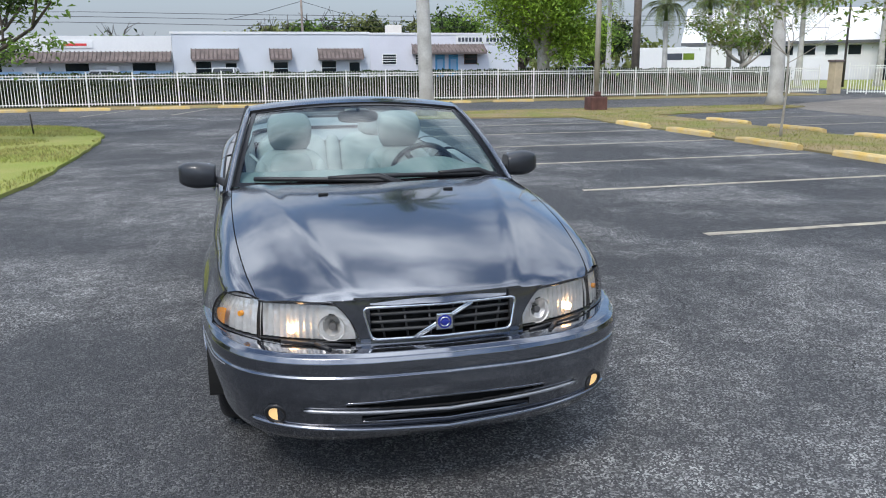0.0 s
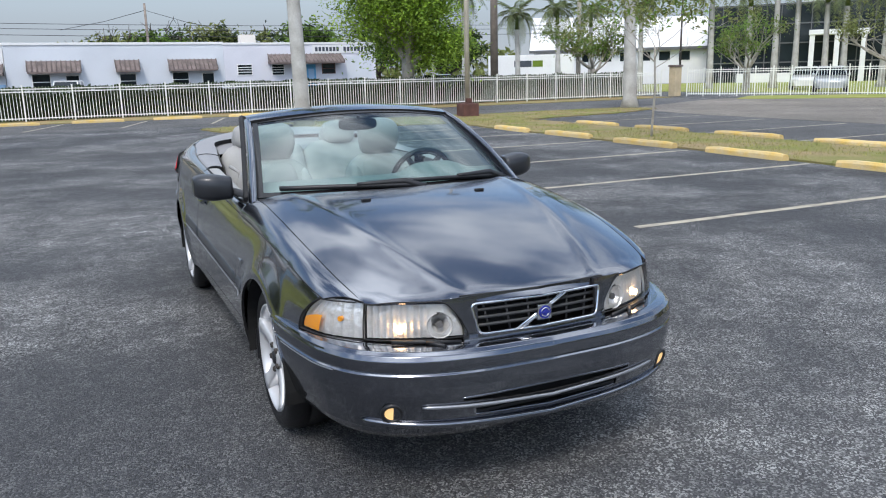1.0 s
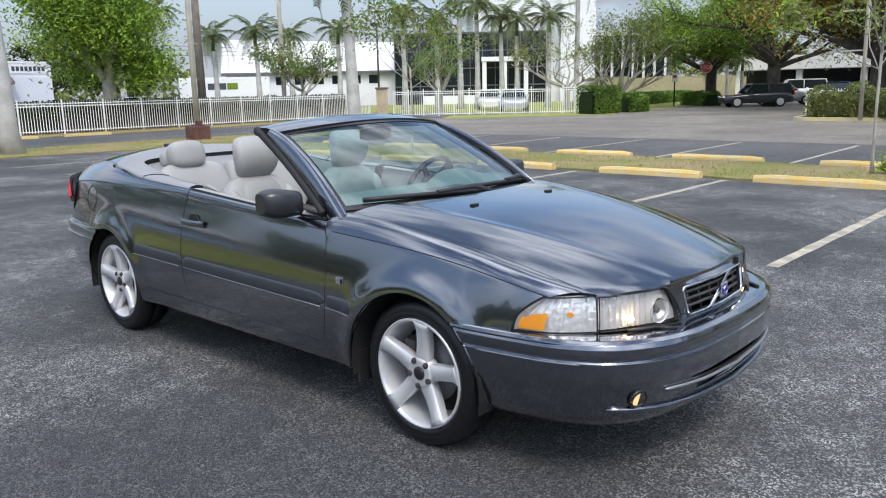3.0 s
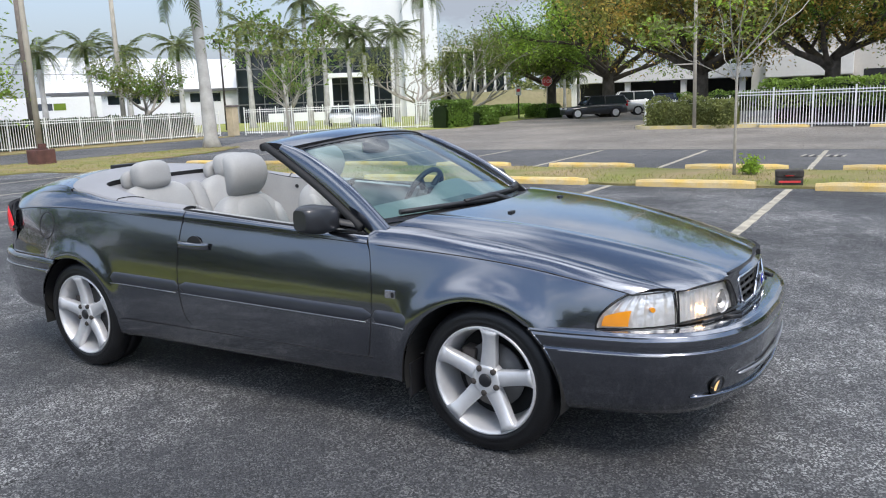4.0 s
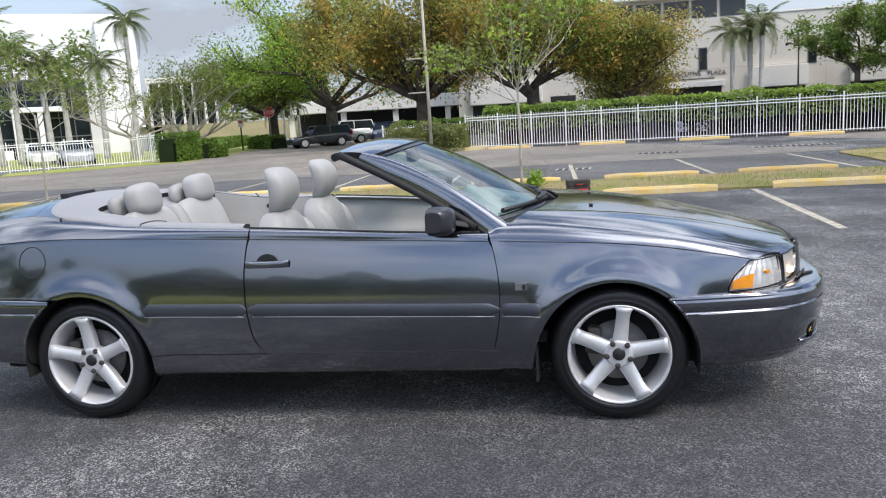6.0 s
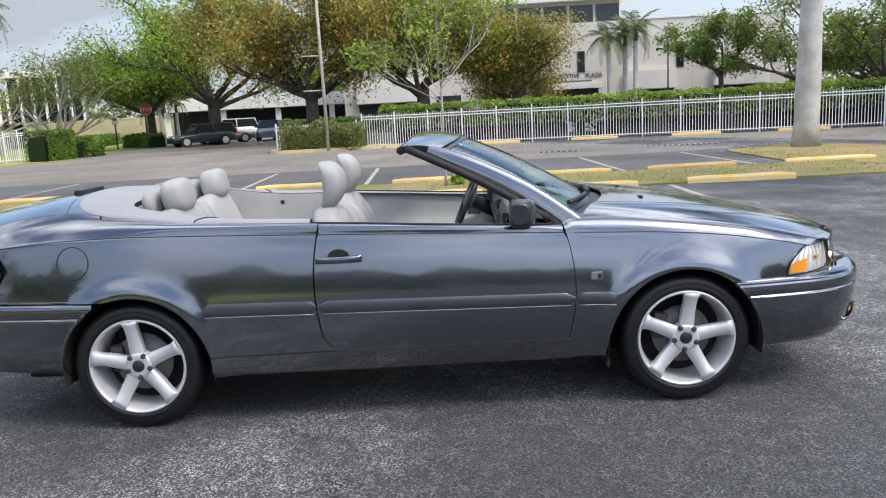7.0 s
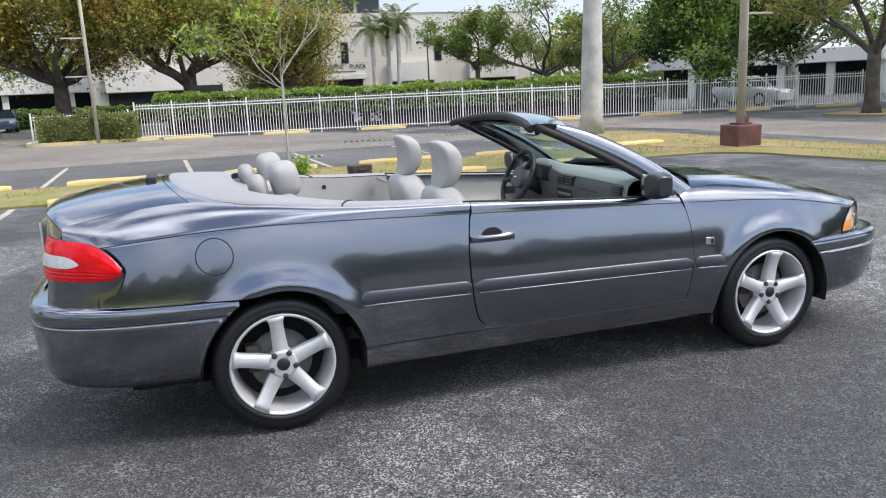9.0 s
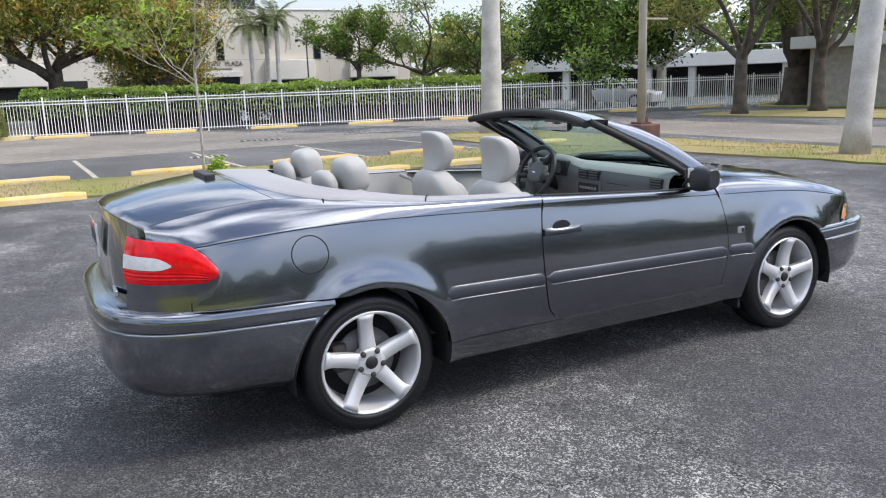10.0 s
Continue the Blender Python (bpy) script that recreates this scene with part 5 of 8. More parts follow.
def drain(at, length, turn):
    d = thing("drain_grate", at, "long rusty slotted drain grate in the asphalt", "drain", "drain grates", turn)
    # no real depth: a flat dark slab paints the shade below the bars
    part("pit", box(-length / 2, length / 2, -0.22, 0.22, -0.01, 0.004), M_SHADE, d, "dark slab standing in for the shade in the drain")
    n = int(length / 0.16)
    bar = None
    for k in range(n + 1):
        m = pose(-length / 2 + length * k / n, 0, 0)
        if bar is None:
            bar = part("grate_bar", box(-0.025, 0.025, -0.22, 0.22, 0.0, 0.014), M_CONCRETE, d)
            bar.matrix_basis = m
        else:
            share("grate_bar", bar.data, d, m)
    return d


drain((20.2, -3.7, 0.004), 1.25, -98)
drain((20.4, -7.6, 0.004), 2.2, -98)
drain((15.2, -1.15, 0.004), 0.8, -95)

case = thing("tool_case", (9.28, -1.22, 0.03), "small red and black plastic case on the grass edge", "case", turn=12)
part("base", box(-0.11, 0.11, -0.19, 0.19, 0, 0.12, 0.015), M_IRON, case, "black lower shell")
part("lid", box(-0.115, 0.115, -0.195, 0.195, 0.12, 0.23, 0.02), M_IRON, case, "black lid")
part("handle", tube([(-0.12, -0.07, 0.17), (-0.15, -0.05, 0.17), (-0.15, 0.05, 0.17), (-0.12, 0.07, 0.17)], 0.012, 6), M_IRON, case)
part("label_bar", box(-0.119, -0.112, -0.15, 0.15, 0.045, 0.075), M_RED_SIGN, case, "red front bar")
part("label_bar", box(-0.1215, -0.114, -0.06, 0.06, 0.145, 0.165), M_RED_SIGN, case)

shrub_rng = np.random.RandomState(77)
shrub = thing("shrub", (10.75, -0.42, 0.03), "small bright green weed at the sapling foot", "shrub")
me = leaves_mesh("leaves", np.abs(shrub_rng.normal(size=(500, 3))) * np.array([0.0, 0.0, 0.11]) + shrub_rng.normal(size=(500, 3)) * np.array([0.08, 0.08, 0.02]) + np.array([0, 0, 0.05]), 0.038, 78)
me.materials.append(M_LEAF_LIGHT)
lv = new("leaves", me)
lv.parent = shrub
part("stem", tube([(0, 0, -0.02), (0.02, 0.01, 0.25)], [0.012, 0.006], 6), M_BARK_PALE, shrub)
stake = tagged(mesh_object("stake", tube([(0, 0, 0), (-0.03, 0, 0.5)], 0.02, 6), M_IRON), "thin dark stake in the lawn", "stake")
stake.matrix_basis = pose(-5.55, 15.7, 0.02)


# ---- parked vehicles ----
def parked_car(at, turn, paint, label, length=4.6, height=1.45, kind="saloon"):
    """A parked car: lofted body, dark glasshouse, four wheels with rims, lamps."""
    c = thing("parked_car", at, label, "car", "parked cars", turn)
    tall = kind != "saloon"
    belt = height * (0.66 if not tall else 0.60)
    hl = length / 2
    hood_end, boot_end = (-0.24, 0.80) if not tall else (-0.30, 0.99)
    bm = bmesh.new()
    rows = []
    for k in range(21):
        t = k / 20
        x = -hl + length * t
        nose = min(1.0, 0.72 + 4.0 * min(t, 1 - t)) if 0 < t < 1 else 0.72
        w = 0.88 * nose
        zt = lerp_c(t, ((0, 0.60), (0.04, 0.74), (0.28, belt - 0.05), (0.36, belt), (0.80, belt + 0.03), (0.96, belt - (0.06 if not tall else 0.0)), (1.0, belt - 0.22)))
        rows.append([bm.verts.new((x, s * q, z)) for s, q, z in ((-1, w * 0.9, 0.26), (-1, w, 0.5), (-1, w * 0.98, zt - 0.12), (-1, w * 0.88, zt), (1, w * 0.88, zt), (1, w * 0.98, zt - 0.12), (1, w, 0.5), (1, w * 0.9, 0.26))])
    for a, b in zip(rows, rows[1:]):
        for i in range(8):
            bm.faces.new((a[i], a[(i + 1) % 8], b[(i + 1) % 8], b[i])).smooth = True
    bm.faces.new(rows[0])
    bm.faces.new(rows[-1][::-1])
    bmesh.ops.recalc_face_normals(bm, faces=bm.faces[:])
    body_p = part("body", bm, paint, c)
    x0, x1 = -hl + length * 0.30, -hl + length * (0.88 if not tall else 0.985)
    bm = bmesh.new()
    xs = [(x0, 0.0), (x0 + length * (0.14 if not tall else 0.11), 1.0), (x1 - length * (0.15 if not tall else 0.045), 1.0), (x1, 0.0)]
    rows = [[bm.verts.new((x, s * (0.78 - 0.14 * r), belt - 0.01 + (height - belt - 0.05) * r)) for s in (-1, 1)] for x, r in xs]
    for a, b in zip(rows, rows[1:]):
        bm.faces.new((a[0], a[1], b[1], b[0]))
    for i in (0, 1):
        bm.faces.new([r[i] for r in rows])
    bmesh.ops.recalc_face_normals(bm, faces=bm.faces[:])
    cab = part("glasshouse", bm, M_DARK_GLASS, c, "dark windows")
    part("roof", box(xs[1][0] - 0.03, xs[2][0] + 0.03, -0.655, 0.655, height - 0.075, height, 0.03), paint, c)
    for s in (-1, 1):
        for (xa, ra), (xb, rb) in ((xs[0], xs[1]), (xs[3], xs[2]), ((lerp_v(xs[1][0], xs[2][0], 0.42), 0.0), (lerp_v(xs[1][0], xs[2][0], 0.42), 1.0))):
            part("window_pillar", tube([(xa, s * (0.785 - 0.14 * ra), belt - 0.01 + (height - belt - 0.04) * ra), (xb, s * (0.785 - 0.14 * rb), belt - 0.01 + (height - belt - 0.04) * rb)], 0.035, 6), paint, cab)
        part("door_mirror", box(x0 + 0.28, x0 + 0.42, min(s * 0.86, s * 1.0), max(s * 0.86, s * 1.0), belt - 0.02, belt + 0.12, 0.03), paint, c)
        for x in (-length * 0.315, length * 0.29):
            w = new("wheel")
            w.parent = c
            w.matrix_basis = pose(x, s * 0.80, 0.33)
            bm = bmesh.new()
            add_disc_solid(bm, (0, -0.1, 0), (0, 1, 0), 0.33, 0.2, 24)
            part("tyre", bm, M_RUBBER, w)
            bm = bmesh.new()
            add_disc_solid(bm, (0, s * 0.09, 0), (0, s, 0), 0.22, 0.02, 20)
            part("rim", bm, M_ALLOY, w)
        part("headlamp", box(-hl - 0.0, -hl + 0.12, min(s * 0.42, s * 0.68), max(s * 0.42, s * 0.68), 0.60, 0.72, 0.03), M_CLEAR_LENS, c)
        part("tail_lamp", box(hl - 0.10, hl + 0.01, min(s * 0.50, s * 0.74), max(s * 0.50, s * 0.74), 0.72, 0.90 if not tall else 1.05, 0.03), M_RED_LENS, c)
    return c


def lerp_v(a, b, t):
    return a + (b - a) * t


def lerp_c(t, keys):
    for (t0, v0), (t1, v1) in zip(keys, keys[1:]):
        if t <= t1:
            return v0 + (v1 - v0) * (t - t0) / (t1 - t0)
    return keys[-1][1]


M_CAR_DARK = material("dark slate car paint", (0.035, 0.040, 0.050), 0.3, 0.4, 0.1, 2, 0.02, coat=1.0)
M_CAR_SILVER = material("silver car paint", (0.52, 0.54, 0.56), 0.3, 0.5, 0.06, 2, 0.02, coat=1.0)
M_CAR_WHITE = material("white car paint", (0.76, 0.76, 0.76), 0.35, 0.0, 0.04, 2, 0.02, coat=1.0)
M_CAR_BLUE = material("blue car paint", (0.05, 0.08, 0.16), 0.3, 0.4, 0.08, 2, 0.02, coat=1.0)
parked_car((47.6, 15.9, 0), -52, M_CAR_DARK, "dark slate parked estate car by the entrance", 4.3, 1.45, "suv")
parked_car((51.6, 15.6, 0), 115, M_CAR_SILVER, "silver parked hatchback beyond the dark car", 4.3, 1.45)
parked_car((56.4, 16.6, 0), -65, M_CAR_WHITE, "white parked van-like car with dark windows", 4.6, 1.7, "suv")
parked_car((53.0, 12.6, 0), 10, M_CAR_BLUE, "dark blue parked saloon facing the lane", 4.5, 1.45)
for i, (x, y, m, word) in enumerate(((32.0, -6.5, M_CAR_WHITE, "white"), (31.4, -10.0, M_CAR_SILVER, "silver"), (30.8, -14.0, M_CAR_DARK, "dark"), (30.2, -17.2, M_CAR_SILVER, "silver"), (33.0, -2.6, M_CAR_DARK, "dark"), (28.6, -25.0, M_CAR_WHITE, "white"), (35.5, -19.0, M_CAR_SILVER, "silver"))):
    parked_car((x, y, 0.006), 5 * i - 10, m, f"{word} parked car glimpsed behind the picket fence", 4.5, 1.45)
parked_car((-1.9, 50.5, 0), 82, M_CAR_WHITE, "white parked car before the workshop", 4.6, 1.62, "suv")
parked_car((-10.0, 51.5, 0), 4, M_CAR_SILVER, "silver parked car before the shop", 4.5, 1.5)
parked_car((24.5, 52.0, 0), 80, M_CAR_SILVER, "silver parked car beside the workshop", 4.5, 1.5)
parked_car((38.0, 27.8, 0.02), 40, M_CAR_SILVER, "pale parked car behind the gate fence", 4.5, 1.45)
parked_car((42.0, 33.0, 0.02), 40, M_CAR_WHITE, "white parked car behind the gate fence", 4.5, 1.45)
# ---- the convertible: shape ----
def curve(*keys):
    """A smooth curve through (t, value) keys."""
    ts, vs = [k[0] for k in keys], [k[1] for k in keys]
    ms = []
    for i in range(len(keys)):
        a, b = max(0, i - 1), min(len(keys) - 1, i + 1)
        ms.append((vs[b] - vs[a]) / (ts[b] - ts[a]))

    def f(t):
        if t <= ts[0]:
            return vs[0]
        if t >= ts[-1]:
            return vs[-1]
        i = 0
        while t > ts[i + 1]:
            i += 1
        h = ts[i + 1] - ts[i]
        s = (t - ts[i]) / h
        return (2 * s ** 3 - 3 * s * s + 1) * vs[i] + (s ** 3 - 2 * s * s + s) * h * ms[i] + (3 * s * s - 2 * s ** 3) * vs[i + 1] + (s ** 3 - s * s) * h * ms[i + 1]
    return f


def lerp(a, b, t):
    return a + (b - a) * t


half_width = curve((-2.1, 0.66), (-1.95, 0.745), (-1.8, 0.79), (-1.6, 0.818), (-1.33, 0.835), (-0.9, 0.838), (0.0, 0.846), (0.7, 0.852), (1.33, 0.852), (1.65, 0.838), (1.9, 0.805), (2.05, 0.765), (2.15, 0.700), (2.22, 0.625))
crease_z = curve((-2.05, 0.700), (-1.8, 0.765), (-1.37, 0.832), (-0.76, 0.866), (0.4, 0.918), (1.24, 0.950), (1.6, 0.948), (1.9, 0.925), (2.1, 0.90), (2.3, 0.88))
seam_x = curve((-2.1, 0.615), (-1.9, 0.655), (-1.6, 0.688), (-1.2, 0.705), (-0.84, 0.712), (-0.6, 0.752), (0.4, 0.762), (1.06, 0.742), (1.4, 0.690), (1.66, 0.630), (1.9, 0.600), (2.2, 0.56))
seam_z = curve((-2.1, 0.735), (-1.9, 0.790), (-1.6, 0.858), (-1.2, 0.917), (-0.84, 0.940), (-0.76, 0.903), (0.4, 0.968), (1.06, 1.003), (1.4, 1.040), (1.66, 1.060), (1.9, 1.040), (2.2, 0.985))


def side(y, z):
    """Half the car's width at a height on its side, up to the crease."""
    zc = crease_z(y)
    q = 0.036 * max(0.0, (0.54 - z) / 0.28) ** 2
    up = max(0.0, (z - 0.54) / max(0.05, zc - 0.54))
    q += 0.058 * up ** 1.75 * (1 - 0.5 * min(1.0, max(0.0, (-1.6 - y) / 0.35)))
    arch = 0.0
    for yc in (-1.32, 1.32):
        d = math.hypot(y - yc, (z - 0.31) * 1.0)
        arch += 0.019 * math.exp(-((d - 0.375) / 0.065) ** 2)
    return half_width(y) - q + arch


def skin(y, v):
    """A point of the upper skin at station y: v from 0 (crease) to 1 (hood, belt or lid seam)."""
    zc = crease_z(y)
    x0, x1, z0, z1 = side(y, zc), seam_x(y), zc, seam_z(y)
    b = 0.012 * math.sin(math.pi * v)
    return x0 + (x1 - x0) * v + b * 0.6, z0 + (z1 - z0) * v + b


def patch(fn, nu, nv, outward, sx=1.0, thick=0.0, skip=None):
    """A grid surface from fn(u, v) -> (x, y, z), mirrored by sx, facing outward, with an inward flange."""
    bm = bmesh.new()
    g = [[bm.verts.new(Vector(fn(i / nu, j / nv)) * 1.0) for j in range(nv + 1)] for i in range(nu + 1)]
    for row in g:
        for v in row:
            v.co.x *= sx
    for i in range(nu):
        for j in range(nv):
            if skip and skip((i + 0.5) / nu, (j + 0.5) / nv):
                continue
            try:
                bm.faces.new((g[i][j], g[i + 1][j], g[i + 1][j + 1], g[i][j + 1])).smooth = True
            except ValueError:
                pass
    bmesh.ops.remove_doubles(bm, verts=bm.verts[:], dist=1e-5)
    bm.normal_update()
    o = Vector((outward[0] * sx, outward[1], outward[2]))
    if sum((f.normal.dot(o) * f.calc_area() for f in bm.faces)) < 0:
        bmesh.ops.reverse_faces(bm, faces=bm.faces[:])
    if thick:
        bm.normal_update()
        edge = [e for e in bm.edges if e.is_boundary]
        ends = {v: v.normal.copy() for e in edge for v in e.verts}
        for e in edge:
            e.smooth = False
        r = bmesh.ops.extrude_edge_only(bm, edges=edge)
        for f in r["geom"]:
            if isinstance(f, bmesh.types.BMFace):
                f.material_index, f.smooth = 1, False
        fresh = [v for v in r["geom"] if isinstance(v, bmesh.types.BMVert)]
        for v in fresh:
            near = min(ends, key=lambda q: (q.co - v.co).length_squared)
            v.co -= ends[near] * thick
    return bm


car = thing("convertible_car", (0, 0, 0), "dark grey metallic two-door convertible with its top folded down", "car")
SIDES = ((-1.0, "right"), (1.0, "left"))
ARCH_R = 0.365


def arch_z(y, yc, floor):
    d = ARCH_R ** 2 - (y - yc) ** 2
    return max(floor, 0.305 + math.sqrt(d)) if d > 0 else floor


def door_front(z):
    return -0.800 + 0.045 * ((z - 0.62) / 0.28) ** 2


def door_rear(z):
    return 0.438 - 0.036 * ((z - 0.68) / 0.29) ** 2


def fender(u, w):
    """Front wing: from the lamp to the door, over the wheel arch."""
    ys = [-1.90 + 0.22 * k / 5 for k in range(5)] + [-1.32 - ARCH_R * math.cos(math.pi * k / 26) for k in range(1, 26)] + [-0.945, -0.93, -0.90, -0.86, -0.82, -0.795]
    f = u * (len(ys) - 1)
    i = min(len(ys) - 2, int(f))
    yc = lerp(ys[i], ys[i + 1], f - i)
    low = 0.592 if yc < -1.55 else arch_z(yc, -1.32, 0.262)
    if yc < -1.32:
        low = max(low, 0.592)
    if w <= 0.7:
        v = w / 0.7
        z = lerp(low, crease_z(yc), v)
        x = None
    else:
        v = (w - 0.7) / 0.3
        y = yc
        if yc < -1.6:
            y += (-1.937 - 0.135 * v + 1.90) * (-1.6 - yc) / 0.30
        x, z = skin(y, v)
        if yc <= -1.6:
            return x, y, z
    y = yc
    if yc > -1.0:
        y += (door_front(min(z, 0.93)) + 0.80 - 0.006) * (yc + 1.0) / 0.205
    if yc < -1.6:
        y += (-1.812 - 0.125 * min(1.0, max(0.0, (z - 0.60) / 0.145)) ** 2.2 + 1.90) * (-1.6 - yc) / 0.30
    if x is None:
        x = side(y, z)
    else:
        x += (seam_x(y) - seam_x(yc))
    return x, y, z


CORNER_R = 0.085


def corner_rise(d):
    """The rise of the rounded lower rear corner of the door at d past the corner's beginning."""
    return CORNER_R * (1 - math.sqrt(max(0.0, 1 - min(1.0, max(0.0, d / CORNER_R)) ** 2)))


def door_skin(u, w):
    v = min(1.0, w / 0.72)
    u = 1 - (1 - u) ** 1.7
    zt = crease_z(lerp(-0.78, 0.42, u))
    low = 0.358 + corner_rise(lerp(door_front(0.36), door_rear(0.36), u) - door_rear(0.36) + CORNER_R)
    if w <= 0.72:
        z = lerp(low, zt, v)
        y = lerp(door_front(z) + 0.003, door_rear(z) - 0.003, u)
        return side(y, z), y, z
    s = (w - 0.72) / 0.28
    yy = lerp(door_front(0.9) + 0.003, door_rear(0.95) - 0.003, u)
    x, z = skin(max(yy, -0.755), s)
    return x, yy, z


def quarter(u, w):
    ys = [0.439, 0.46, 0.50, 0.58, 0.68, 0.78, 0.88, 0.93] + [1.32 - ARCH_R * math.cos(math.pi * k / 26) for k in range(1, 26)] + [1.70, 1.78, 1.86, 1.93, 1.985, 2.03, 2.07, 2.10, 2.13, 2.16, 2.185]
    f = u * (len(ys) - 1)
    i = min(len(ys) - 2, int(f))
    yc = lerp(ys[i], ys[i + 1], f - i)
    low = arch_z(yc, 1.32, 0.357)
    if yc > 1.32:
        low = max(low, 0.655)
    if w <= 0.7:
        z = lerp(low, crease_z(yc), w / 0.7)
        x = None
    else:
        x, z = skin(yc, (w - 0.7) / 0.3)
    y = yc
    if yc < 0.7:
        pull = corner_rise(CORNER_R + 0.358 - z) if z < 0.358 + CORNER_R else 0.0
        y += (door_rear(min(z, 0.96)) - 0.438 + 0.003 - pull) * (0.7 - yc) / 0.258
    if x is None:
        x = side(y, z)
    return x, y, z


parts_by_side = {}
for sx, word in SIDES:
    d = {}
    d["fender"] = part("front_fender", patch(fender, 72, 24, (1, 0, 0.3), sx, 0.012), M_PAINT, car, smooth=False)
    d["door"] = part("door", patch(door_skin, 48, 22, (1, 0, 0.2), sx, 0.03), M_PAINT, car, "dark grey metallic door")
    d["quarter"] = part("quarter_panel", patch(quarter, 84, 44, (1, 0, 0.3), sx, 0.012), M_PAINT, car)
    # sill below the door
    part("sill", patch(lambda u, v: (side(lerp(-0.79, 0.958, u), lerp(0.245, 0.3525, v)) - (0.02 if v == 0 else 0), lerp(-0.79, 0.958, u), lerp(0.245, 0.3525, v)), 24, 5, (1, 0, 0), sx, 0.04), M_PAINT, car)
    # the dark gap between door and sill, drawn as a thin tube
    bm = bmesh.new()
    add_tube(bm, [(sx * (side(y, 0.3552) - 0.0012), y, 0.3552) for y in [-0.785 + 1.135 * k / 24 for k in range(25)]], 0.0030, 6)
    part("door_shut_line", bm, M_SEAL, car, "dark line drawn along the gap under the door")
    parts_by_side[sx] = d

# dark liner behind the shut lines
for sx, word in SIDES:
    bm = patch(lambda u, v: (side(lerp(-0.95, 0.95, u), lerp(0.26, 0.90, v)) - 0.028, lerp(-0.95, 0.95, u), lerp(0.26, 0.90, v)), 16, 6, (1, 0, 0), sx)
    part("liner", bm, M_UNDER, car)
    for yc in (-1.32, 1.32):
        bm = bmesh.new()
        rows = []
        for k in range(25):
            a = math.pi * (-0.06 + 1.12 * k / 24)
            rows.append([bm.verts.new((sx * x, yc + (ARCH_R + 0.004) * math.cos(a), 0.305 + (ARCH_R + 0.004) * math.sin(a))) for x in (0.825, 0.50)])
        for a, b in zip(rows, rows[1:]):
            bm.faces.new((a[0], b[0], b[1], a[1]))
        c = bm.verts.new((sx * 0.50, yc, 0.30))
        for a, b in zip(rows, rows[1:]):
            bm.faces.new((a[1], b[1], c))
        part("wheel_arch_liner", bm, M_UNDER, car)

# side rubbing strips
def strip_bar(y0, y1, z0, z1, sx, proud=0.010):
    def f(u, v):
        y = lerp(y0, y1, u)
        zm, hh = (lerp(z0[0], z0[1], u) + lerp(z1[0], z1[1], u)) / 2, (lerp(z1[0], z1[1], u) - lerp(z0[0], z0[1], u)) / 2
        e = min(1.0, min(u, 1 - u) * (y1 - y0 if y1 > y0 else y0 - y1) / 0.03)
        hh *= math.sqrt(max(0.0, e * (2 - e))) * 0.75 + 0.25
        a = math.pi * (v - 0.5)
        z = zm + hh * math.sin(a) * 1.0
        return side(y, z) + proud * (abs(math.cos(a)) ** 0.85) * (0.4 + 0.6 * min(1, e)) - 0.002, y, z
    return patch(f, 26, 8, (1, 0, 0), sx)


strip_lo, strip_hi = curve((-1.0, 0.518), (1.0, 0.556)), curve((-1.0, 0.582), (1.0, 0.622))
